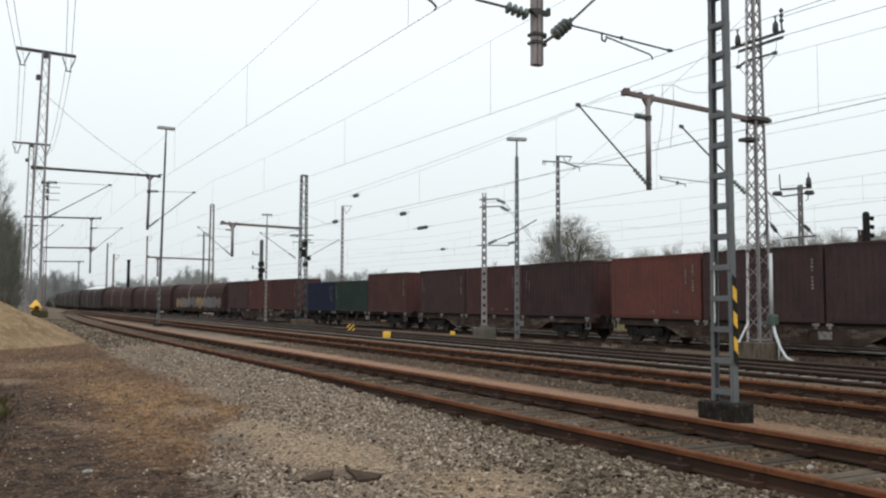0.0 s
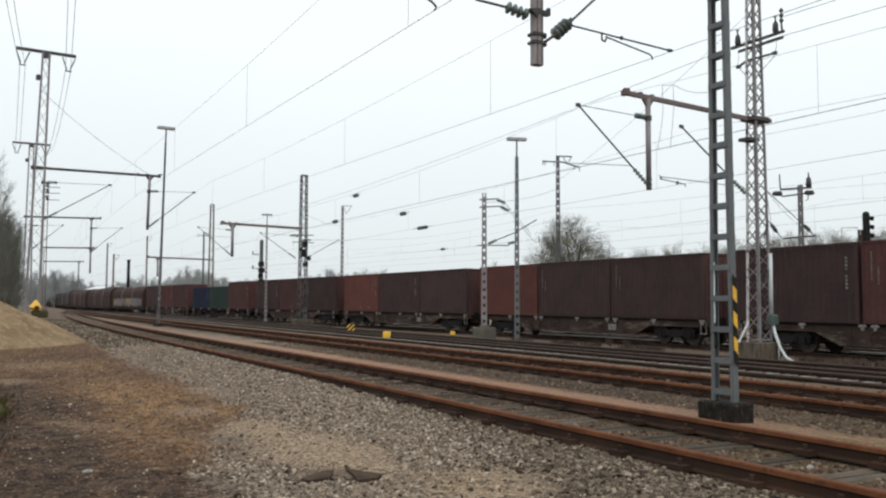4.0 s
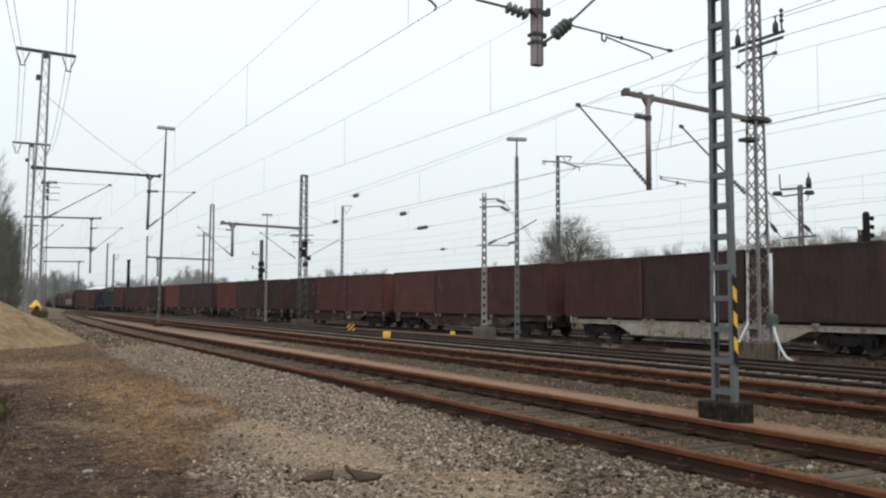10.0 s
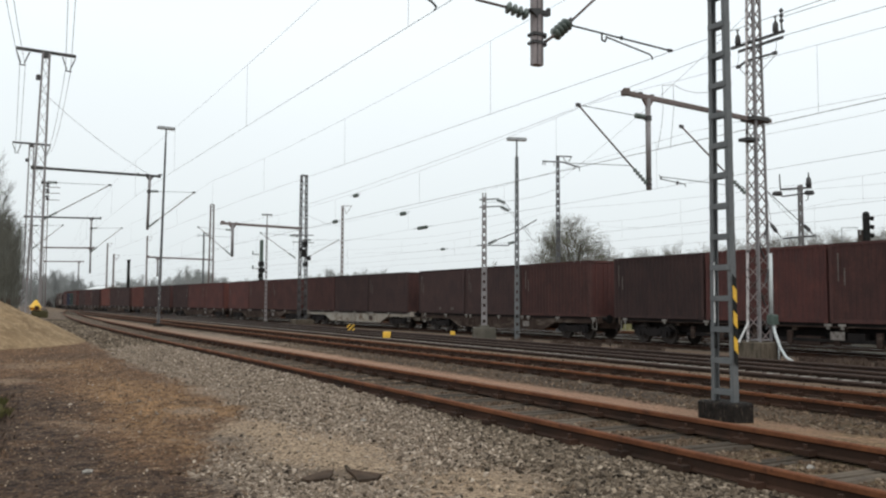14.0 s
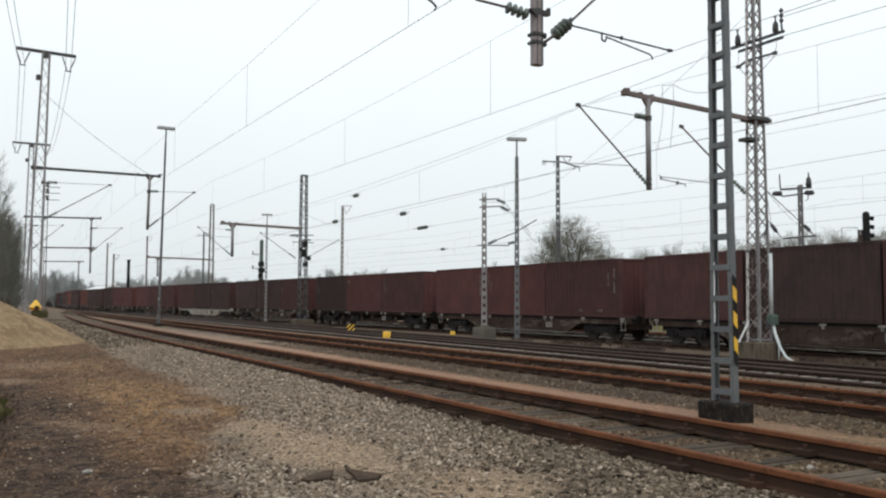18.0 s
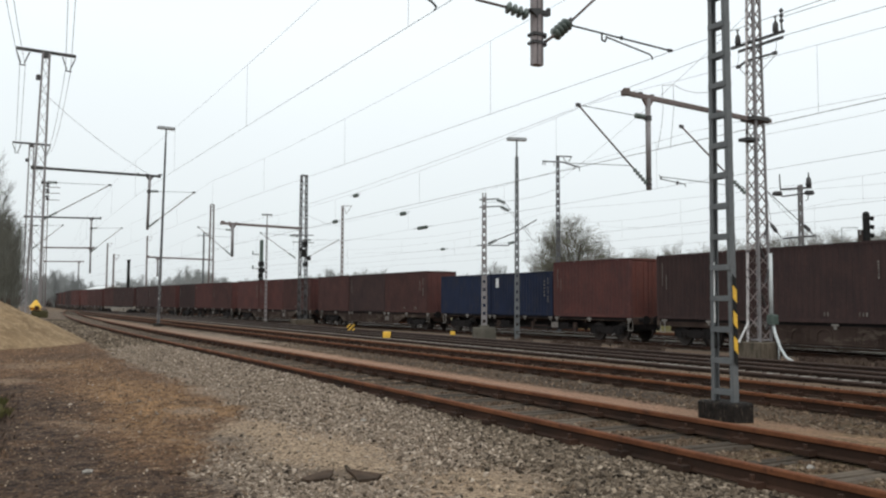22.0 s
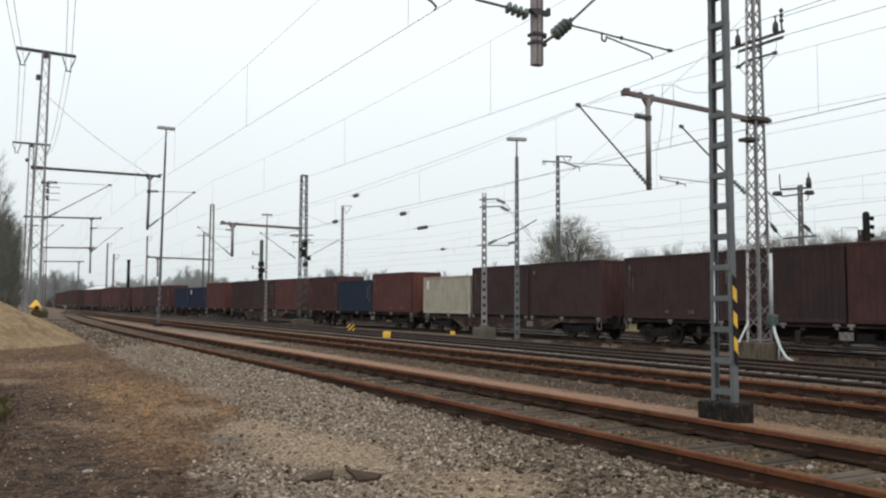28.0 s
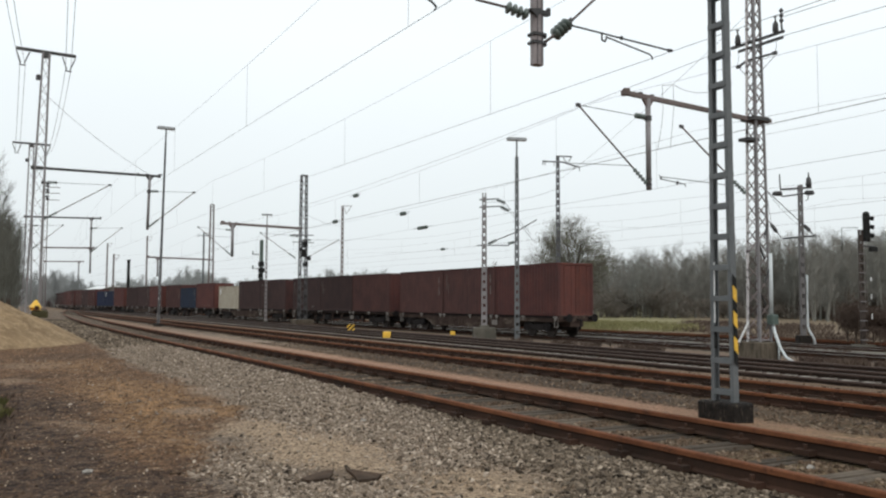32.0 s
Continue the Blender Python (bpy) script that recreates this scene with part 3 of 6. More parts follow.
def build_track(name, way, y0, y1, label, head, sleeper_mesh, pieces, sleeper_drop=0.219, sink=.028, steel=None, pitch=.63):
    steel = steel or RUST_RAIL
    root = thing(name, Matrix.Identity(4), label, "railway track", kind="structure")
    line = track_line(way, y0, y1, 3.0)
    for side in (-0.7525, 0.7525):
        rail = part("rail", Geo().sweep([(a + side, b) for a, b in RAIL], line), steel, root)
        cap = [(-.026, .001), (.026, .001), (.022, .004), (-.022, .004)] if head is SHINY_HEAD else [(-.0355, -.041), (.0355, -.041), (.0355, -.007), (.027, .003), (-.027, .003), (-.0355, -.007)]
        part("rail_head", Geo().sweep([(side + u, w) for u, w in cap], line), head, rail)
    rng = random.Random(name)
    lo, hi = pieces
    rest = Geo()
    y = y0 + 0.3
    while y < y1:
        x, z = way(y)
        h = math.atan2(way(y + 0.5)[0] - way(y - 0.5)[0], 1.0)
        m = Matrix.Translation((x + rng.uniform(-.03, .03), y, z - sleeper_drop - rng.uniform(0, sink))) @ Matrix.Rotation(-h + rng.uniform(-.012, .012), 4, "Z")
        if lo < y < hi:
            part("sleeper", sleeper_mesh, None, root, m=m)
        else:
            rest.box(m.translation, (2.5, 0.25, 0.15), m.to_3x3())
        y += pitch
    if rest.f:
        tagged(part("sleepers", rest, sleeper_mesh.materials[0], root), kind="stuff")
    plates = Geo()
    y = y0 + 0.3
    while y < min(y1, 60):
        x, z = way(y)
        for side in (-0.7525, 0.7525):
            for k in (-1, 1):
                plates.box((x + side + k * 0.10, y, z - 0.125), (0.10, 0.17, 0.05))
                plates.tube([(x + side + k * 0.095, y, z - 0.13), (x + side + k * 0.095, y, z - 0.055)], 0.022, 6)
        y += pitch
    tagged(part("fastenings", plates, steel, root), kind="stuff")
    return root


build_track("siding_track", siding, -12, 142, "rusty little-used siding with old timber sleepers sunk in gravel", RAIL_HEAD, TIMBER_MESH, (1, 60), pitch=SIDING_PITCH)
build_track("second_track", second, -15, 146, "rusty brown yard track on timber sleepers", RAIL_HEAD, TIMBER_MESH, (5, 80))
build_track("third_track", straight(15.65, -0.3), -15, 200, "yard track with pale concrete sleepers", DULL_HEAD, CONCRETE_MESH, (8, 90), 0.198, .004, DULL_RAIL, .51)
build_track("fourth_track", straight(19.85, -0.44), -15, 200, "dark rusty yard track on timber sleepers", DULL_HEAD, TIMBER_MESH, (12, 90), steel=DULL_RAIL)

# ---- the main line along which the train runs ----
_z = np.linspace(-420, 620, 10401)
_q = np.clip(_z, 0, 170) / 100
_x = 27.4827 - 34.24 * _q - 29.84 * _q ** 2 + 8.609 * _q ** 3 - 0.5 * np.maximum(_z - 170, 0) - 0.3424 * np.minimum(_z, 0)
_wx = _x * math.cos(TURN) + _z * math.sin(TURN)
_wy = -_x * math.sin(TURN) + _z * math.cos(TURN)
_tx, _ty = np.gradient(_wx), np.gradient(_wy)
_len = np.hypot(_tx, _ty)
_tx, _ty = _tx / _len, _ty / _len
LINE_X, LINE_Y = _wx + 1.22 * _ty, _wy - 1.22 * _tx
LINE_S = np.concatenate([[0], np.cumsum(np.hypot(np.diff(_wx), np.diff(_wy)))])
LINE_S -= float(np.interp(0, _z, LINE_S))
LINE_S += .3 * np.clip((_z - 46) / 10, 0, 1)
RAIL_Z = -0.655


def on_line(s):
    """The middle of the main track, s metres along it."""
    return Vector((float(np.interp(s, LINE_S, LINE_X)), float(np.interp(s, LINE_S, LINE_Y)), RAIL_Z))


def main_line(offset):
    order = np.argsort(LINE_Y)
    ly, lx = LINE_Y[order], LINE_X[order]
    return lambda y: (float(np.interp(y, ly, lx)) + offset, RAIL_Z)


build_track("main_line_track", main_line(0), -330, 480, "main line track with worn bright rail heads", SHINY_HEAD, TIMBER_MESH, (20, 21))
build_track("outer_main_track", main_line(4.6), -60, 300, "main line track beyond the train", SHINY_HEAD, CONCRETE_MESH, (14, 60), 0.225)
build_track("outer_siding_track", main_line(9.4), -40, 300, "rusty outer yard track", RAIL_HEAD, TIMBER_MESH, (14, 60))


# ---- train ----
SPEED, GAIN, TAIL = 9.616, 0.1045, -116.453
PITCH, FIRST = 20.33, 18.6


def train_s(c, t):
    """Where on the line a point of the train is at t seconds; c is metres ahead of its last container."""
    return TAIL + c + SPEED * (t - 16) + GAIN / 2 * (t - 16) ** 2


def ride(mid, shift, t, up, bogie):
    """The pose of a vehicle at mid, or of a load shift metres behind its middle and up above the rails; its bogies are twice bogie apart."""
    a, b = on_line(train_s(mid + bogie, t)), on_line(train_s(mid - bogie, t))
    d = a - b
    turn = math.atan2(d.y, d.x)
    m = Matrix.Translation((a + b) / 2) @ Matrix.Rotation(turn, 4, "Z")
    return m @ Matrix.Translation((-shift, 0, up))


def corrugated(x0, x1, z0, z1, y, depth, sign, pitch=0.278):
    """A ribbed steel sheet standing in the plane y, its ribs going inwards."""
    g = Geo()
    n = max(2, round((x1 - x0) / pitch))
    p = (x1 - x0) / n
    xs = []
    for i in range(n):
        a = x0 + i * p
        xs += [(a, 0), (a + p * .32, 0), (a + p * .5, 1), (a + p * .82, 1)]
    xs.append((x1, 0))
    v = []
    for x, k in xs:
        v += [(x, y - sign * depth * k, z0), (x, y - sign * depth * k, z1)]
    return g.add(v, [(2 * i, 2 * i + 2, 2 * i + 3, 2 * i + 1) for i in range(len(xs) - 1)])


def build_container(colour, h, label, marks=0, lit_door=None):
    """A twenty-foot box: ribbed walls, posts, rails, castings and barred doors at its rear."""
    L, W = 6.06, 2.44
    paint = PAINTS[colour]
    # rear end one tone brighter than the sides: its stronger light put into the colour
    lit_end_paint = PAINTS[lit_door or {"red": "bright", "brown": "red", "dark": "brown"}.get(colour, colour)]
    root = thing("shipping_container", Matrix.Translation((0, -400, 0)), label, "container", "containers on the train")
    x, y = L / 2, W / 2
    for sgn in (1, -1):
        part("side_panel", corrugated(-x + .14, x - .14, .15, h - .10, sgn * (y - .012), .026, sgn), paint, root)
        part("top_rail", Geo().box((0, sgn * (y - .03), h - .05), (L - .28, .06, .10)), paint, root)
        part("bottom_rail", Geo().box((0, sgn * (y - .03), .085), (L - .28, .06, .14)), paint, root)
        for e in (1, -1):
            post = part("corner_post", Geo().box((e * (x - .07), sgn * (y - .075), h / 2), (.14, .15, h - .24)), paint, root)
            for cz in (.06, h - .06):
                part("corner_casting", Geo().chamfer_box((e * (x - .089), sgn * (y - .081), cz), (.178, .162, .12), .012), paint, post)
    roof = Geo()
    ridges = []
    for i in range(20):
        a, w = -x + .08 + (L - .16) * i / 20, (L - .16) / 20
        ridges += [(a, h - .045), (a + w * .22, h - .045), (a + w * .36, h - .014), (a + w * .84, h - .014)]
    ridges += [(x - .08, h - .045), (x - .08, h - .065), (-x + .08, h - .065)]
    roof.extrude(ridges, -y + .05, y - .05, lambda u, q, d: (u, d, q))
    part("roof_panel", roof, paint, root)
    fw = corrugated(-y + .15, y - .15, .15, h - .12, 0, .04, 1)
    fw.v = [(x - .03 - abs(q), p, r) for p, q, r in fw.v]
    part("front_wall", fw, paint, root)
    part("floor_panel", Geo().box((0, 0, .14), (L - .1, W - .12, .05)), BOGIE, root)
    for e in (1, -1):
        part("end_rail", Geo().box((e * (x - .06), 0, h - .06), (.12, W - .32, .11)), lit_end_paint if e < 0 else paint, root)
        part("end_sill", Geo().box((e * (x - .06), 0, .08), (.12, W - .32, .14)), lit_end_paint if e < 0 else paint, root)
    for sgn in (1, -1):
        door = part("door", Geo().chamfer_box((-x + .05, sgn * .565, h / 2), (.05, 1.10, h - .30), .012), lit_end_paint, root)
        for k in (.30, .80):
            part("locking_bar", Geo().tube([(-x + .012, sgn * k, .14), (-x + .012, sgn * k, h - .13)], .02, 6)
                 .box((-x + .008, sgn * k, .45), (.03, .09, .05)).box((-x + .008, sgn * k, h - .5), (.03, .09, .05)), lit_end_paint, door)
    if marks:
        yy = y + .004

        def lettering(cx, zs, w, tall):
            """One upright row of small faded characters, as plain bars."""
            g = Geo()
            for z in zs:
                g.box((cx, yy, z), (w, .004, tall))
            tagged(part("lettering", g, MARKING, root, "worn pale lettering bars"), kind="stuff")

        if marks & 1:
            part("data_plate", Geo().chamfer_box((x - .42, yy, h - .50), (.15, .004, .17), .001), MARKING, root, "small pale plate")
        if marks & 2:
            lettering(-x + .46, [h - .55 - .135 * k for k in range(9) if k != 4], .09, .085)
        if marks & 8:
            lettering(-x + .9, [h - .75 - .11 * k for k in range(6)], .06, .07)
        if marks & 64:
            lettering(x - .40, [h - .42 - .115 * k for k in range(9)], .05, .085)
            lettering(x - .66, [h - .95 - .11 * k for k in range(6)], .045, .075)
        if marks & 16:
            lettering(-x + .38, [h - .40 - .125 * k for k in range(11) if k not in (3, 7)], .07, .09)
            lettering(-x + .72, [h - .55 - .19 * k for k in range(5)], .08, .10)
        if marks & 128:
            for k in (0, .14, .28, 1.6, 1.74):
                part("tick_mark", Geo().chamfer_box((-x + 1.4 + k, yy, .34), (.05, .004, .14), .001), MARKING, root, "small pale tick")
        if marks & 32:
            part("label_panel", Geo().chamfer_box((x - .62, yy, h - .55), (.30, .006, .55), .002), WHITE_PAINT, root, "white label panel")
    return root


def fish_belly(sgn, mat_depth=.09):
    """The side sill of a container wagon: shallow over the bogies, deep between them."""
    out = [(-9.2, 1.04), (-9.2, .83), (-5.6, .83), (-4.5, .36), (4.5, .36), (5.6, .83), (9.2, .83), (9.2, 1.04)]
    return Geo().extrude(out, sgn * 1.06, sgn * (1.06 + mat_depth), lambda u, w, d: (u, d, w))


WHEELSETS = []


def build_bogie(root, x, mat):
    g = Geo()
    for sgn in (1, -1):
        out = [(-1.30, .62), (-1.12, .78), (-.60, .78), (-.35, .66), (.35, .66), (.60, .78), (1.12, .78), (1.30, .62), (1.15, .48), (.62, .50), (.34, .34), (-.34, .34), (-.62, .50), (-1.15, .48)]
        g.extrude(out, sgn * .96, sgn * 1.06, lambda u, w, d: (u, d, w))
        for a in (-.9, .9):
            g.box((a, sgn * 1.08, .47), (.30, .12, .28))
            for b in (-.27, .27):
                g.tube([(a + b, sgn * 1.06, .38), (a + b, sgn * 1.06, .62)], .075, 8)
    g.box((0, 0, .60), (.55, 2.0, .28)).box((-1.2, 0, .6), (.12, 1.9, .14)).box((1.2, 0, .6), (.12, 1.9, .14))
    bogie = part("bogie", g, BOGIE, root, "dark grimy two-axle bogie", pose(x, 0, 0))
    for a in (-.9, .9):
        w = Geo()
        w.disc((0, 0, 0), .075, 2.1, "y", 8)
        for sgn in (1, -1):
            w.disc((0, sgn * .74, 0), .46, .13, "y", 22).disc((0, sgn * .685, 0), .49, .03, "y", 22)
            w.disc((0, sgn * .80, 0), .17, .06, "y", 12)
            for k in range(4):
                ang = k * math.pi / 2
                w.box((.30 * math.cos(ang), sgn * .808, .30 * math.sin(ang)), (.07, .02, .07))
        WHEELSETS.append(part("wheelset", w, WHEEL, bogie, "steel wheelset", pose(a, 0, .46)))


def buffers(root, x):
    for e in (1, -1):
        for sgn in (1, -1):
            part("buffer", Geo().disc((e * (x + .16), sgn * .875, 1.06), .10, .5, "x", 10).disc((e * (x + .42), sgn * .875, 1.06), .22, .05, "x", 16), BOGIE, root)
        part("coupling", Geo().beam((e * (x - .1), 0, 1.0), (e * (x + .45), 0, .92), .10, .08).box((e * (x + .3), 0, .75), (.06, .06, .4)), BOGIE, root)


def build_flat_wagon(pale, shallow=False):
    mat = FRAME_PALE if pale else FRAME_BROWN
    label = "container wagon with a pale grey deep side sill" if pale else "dirty brown four-axle container flat wagon"
    root = thing("container_wagon", Matrix.Translation((0, -420, 0)), label, "freight wagon", "wagons of the train")
    for sgn in (1, -1):
        ribs = Geo().box((0, sgn * 1.165, 1.03), (18.4, .05, .03))
        # shade beneath the containers, painted as a near-black band along the deck
        part("deck_edge", Geo().box((0, sgn * 1.07, 1.095), (18.4, .08, .095)), BOGIE, root, "deck edge painted dark for the shade under the load")
        if shallow:
            sill = part("side_sill", Geo().box((0, sgn * 1.105, 1.02), (18.4, .09, .05)), mat, root)
            part("lower_chord", Geo().box((0, sgn * 1.05, .52), (9.6, .08, .12)), BOGIE, root)
            part("tool_box", Geo().chamfer_box((1.9, sgn * .98, .62), (.9, .3, .42), .03).box((-3.7, sgn * .98, .66), (.7, .25, .3)), BOGIE, root)
            for u in (-4.6, -2.9, -.8, .9, 2.7, 4.4):
                part("hanger", Geo().box((u, sgn * 1.06, .60), (.22, .10, .50)), FRAME_BROWN, root)
        else:
            sill = part("side_sill", fish_belly(sgn), mat, root)
            for i in range(9):
                ribs.box((-4.0 + i, sgn * 1.16, .72), (.05, .03, .60))
            ribs.box((0, sgn * 1.165, .375), (9.0, .05, .03))
            for u in (-3.45, -2.5, -1.55, .3, 1.45, 2.9):
                arch = [(.38 * math.cos(q), .60 + .38 * math.sin(q)) for q in np.linspace(0, math.pi, 9)]
                inner = [(.31 * math.cos(q), .60 + .31 * math.sin(q)) for q in np.linspace(math.pi, 0, 9)]
                ring = [(.38, .46)] + arch + [(-.38, .46), (-.31, .46)] + inner + [(.31, .46)]
                part("sill_bracket", Geo().extrude(ring, sgn * 1.15, sgn * 1.19, lambda p, w, q: (p + u, q, w)), mat, sill)
        part("sill_flange", ribs, mat, sill)
        for u in (-8.9, -5.9, -3.2, -2.6, -.2, 3.0, 3.5, 6.1, 8.9):
            part("flap", Geo().chamfer_box((u, sgn * 1.18, 1.09), (.30, .07, .09), .01).box((u, sgn * 1.17, .99), (.12, .05, .12)), FLAP, root)
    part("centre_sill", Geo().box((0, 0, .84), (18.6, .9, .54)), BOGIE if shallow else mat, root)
    for u in (-8.6, -5.4, -3.1, -1.0, 1.0, 3.1, 5.4, 8.6):
        part("crossbeam", Geo().box((u, 0, .98), (.22, 2.12, .22)), mat, root)
    for e in (1, -1):
        part("headstock", Geo().chamfer_box((e * 9.26, 0, 1.02), (.14, 2.5, .34), .02), mat, root)
        part("step", Geo().box((e * 9.0, 1.22, .55), (.35, .05, .04)).box((e * 8.85, 1.2, .8), (.03, .03, .5)).box((e * 9.15, 1.2, .8), (.03, .03, .5)), FLAP, root, "pale shunter's step")
    part("brake_cylinder", Geo().disc((2.2, .55, .60), .22, .6, "x", 12), BOGIE, root)
    part("brake_rack", Geo().box((-1.6, .9, .50), (1.1, .3, .3)), mat, root)
    part("air_tank", Geo().disc((3.0, .75, .50), .17, .8, "x", 12), mat, root)
    part("load_plate", Geo().box((-3.0, 1.195, .70), (.6, .012, .3)), MARKING if not pale else FRAME_BROWN, root, "faded data panel")
    for x in (-7.1, 7.1):
        build_bogie(root, x, mat)
    buffers(root, 9.32)
    return root


def build_hood_wagon(dark, art):
    """A long wagon under a rounded sliding hood."""
    mat = TARP_DARK if dark else TARP_BROWN
    root = thing("hood_wagon", Matrix.Translation((0, -440, 0)), ("dark" if dark else "brown") + " freight wagon under a rounded sliding hood" + (", sprayed with graffiti" if art else ""), "freight wagon", "wagons of the train")
    half = [(1.36, 1.15), (1.38, 2.2), (1.37, 2.9), (1.25, 3.45), (.98, 3.86), (.55, 4.08), (0, 4.14)]
    prof = half + [(-a, b) for a, b in half[-2::-1]]
    for i, (a, b) in enumerate(((-8.9, -3.0), (-3.05, 3.05), (3.0, 8.9))):
        k = .985 if i == 1 else 1.0
        shell = Geo(smooth=False).extrude([(p * k, 1.15 + (q - 1.15) * k) for p, q in prof], a, b, lambda u, w, d: (d, u, w))
        hood = part("hood_section", shell, mat, root)
        ends = (a, b) if i != 1 else ()
        for e in ends:
            ring = [(p * 1.018, q * 1.008) for p, q in prof] + [(p * .99, q * .996) for p, q in prof[::-1]]
            rib = Geo().extrude(ring, e - .07, e + .07, lambda u, w, d: (d, u, w))
            part("end_arch", rib, MARKING if abs(e) < 5 else mat, hood, "faded pale edge arch" if abs(e) < 5 else "")
    if art:
        rng = random.Random(art)
        for k in range(6):
            u = -7.8 + k * 2.6
            blob = Geo()
            for j in range(5):
                x0 = u + j * .55 + rng.uniform(-.1, .1)
                w, h, z = rng.uniform(.38, .62), rng.uniform(1.0, 1.5), rng.uniform(1.75, 1.95)
                ring = [(x0 + w * math.cos(q) * rng.uniform(.75, 1.1), z + h / 2 * math.sin(q) * rng.uniform(.8, 1.1)) for q in np.linspace(0, 2 * math.pi, 11)[:-1]]
                blob.extrude(ring, 1.385 + .002 * j, 1.39 + .002 * j, lambda a, b, d: (a, d, b))
            part("graffiti", blob, SPRAY[(art + k) % 3], root, "sprayed graffiti shapes")
    part("underframe", Geo().box((0, 0, 1.0), (18.2, 2.5, .28)).box((0, 0, .78), (10.5, 1.6, .3)), FRAME_BROWN, root)
    for e in (1, -1):
        part("headstock", Geo().box((e * 9.15, 0, 1.03), (.14, 2.5, .34)), FRAME_BROWN, root)
    for x in (-6.6, 6.6):
        build_bogie(root, x, mat)
    buffers(root, 9.2)
    return root


TALL, LOW = 2.92, 2.46
LABELS = {"dark": "dark brown ribbed steel shipping container", "brown": "brown ribbed steel shipping container", "red": "oxide red ribbed steel shipping container",
          "bright": "brighter rust-red ribbed steel shipping container", "blue": "low navy blue steel shipping container", "green": "low dark green steel shipping container", "slate": "low slate blue steel shipping container",
          "white": "low cream white steel shipping container"}
# colours from the last wagon forwards; on each wagon from its front to its rear
CONSIST = ["brown brown red", "dark dark brown", "white dark dark", "brown slate red", "dark dark red", "blue blue red", "brown dark brown", "red red brown",
           "dark red brown", "dark dark brown", "brown dark dark", "red brown brown", "dark red red", "bright dark dark", "bright dark dark", "dark brown dark",
           "blue green brown", "dark red brown"]
LOAD_SHIFT = {0: -.02, 1: .02, 2: .08, 3: .2, 4: .1, 5: .2, 6: .42, 7: .36, 9: .52, 10: .5, 13: .16, 14: .05, 15: -.1, 16: 0, 17: .1}   # how far ahead of the usual place the boxes stand on a wagon
RIDERS = []   # (thing, c of its vehicle's middle, its own shift, height, bogie half spacing)


def build_train():
    rng = random.Random(5)
    wagons = {"deep": build_flat_wagon(False), "pale": build_flat_wagon(True), "shallow": build_flat_wagon(False, True)}
    hoods = [build_hood_wagon(d, a) for d, a in ((False, 0), (False, 1), (True, 0))]
    boxes = {}
    used = set()

    def put(proto):
        if proto.name in used:
            return copy_thing(proto, Matrix.Identity(4))
        used.add(proto.name)
        return proto

    for k, row in enumerate(CONSIST):
        front = FIRST + PITCH * k
        mid = front - 9.2
        RIDERS.append((put(wagons["pale" if k == 10 else "shallow" if k in (1, 3, 5, 8, 16) else "deep"]), mid, 0, 0, 7.1))
        for j, colour in enumerate(row.split()):
            marks = rng.choice((0, 1, 64, 64, 2, 66, 138, 193)) if colour not in ("blue", "slate", "white") else {"blue": 48 if (k, j) == (5, 1) else 16, "slate": 16, "white": 32}[colour]
            # the last box's rear is brightened by colour too, as a better lit face
            last = "bright" if (k, j) == (0, 2) else None
            key = (colour, marks, last)
            if key not in boxes:
                boxes[key] = build_container(colour, LOW if colour in ("blue", "slate", "green", "white") else TALL, LABELS[colour], marks, last)
            c = front - 3.03 - 6.17 * j + (.22 if row.split()[min(j, 1)] in ("slate", "white") and j == 0 else .05 if j == 0 else 0) + LOAD_SHIFT.get(k, .42)
            RIDERS.append((put(boxes[key]), mid, mid - c, 1.155, 7.1))
    kinds = (1, 0, 0, 2) + (2,) * 14
    c = FIRST + PITCH * (len(CONSIST) - 1) + 1.0
    for k in kinds:
        RIDERS.append((put(hoods[k]), c + 9.3, 0, 0, 6.6))
        c += 19.5


build_train()


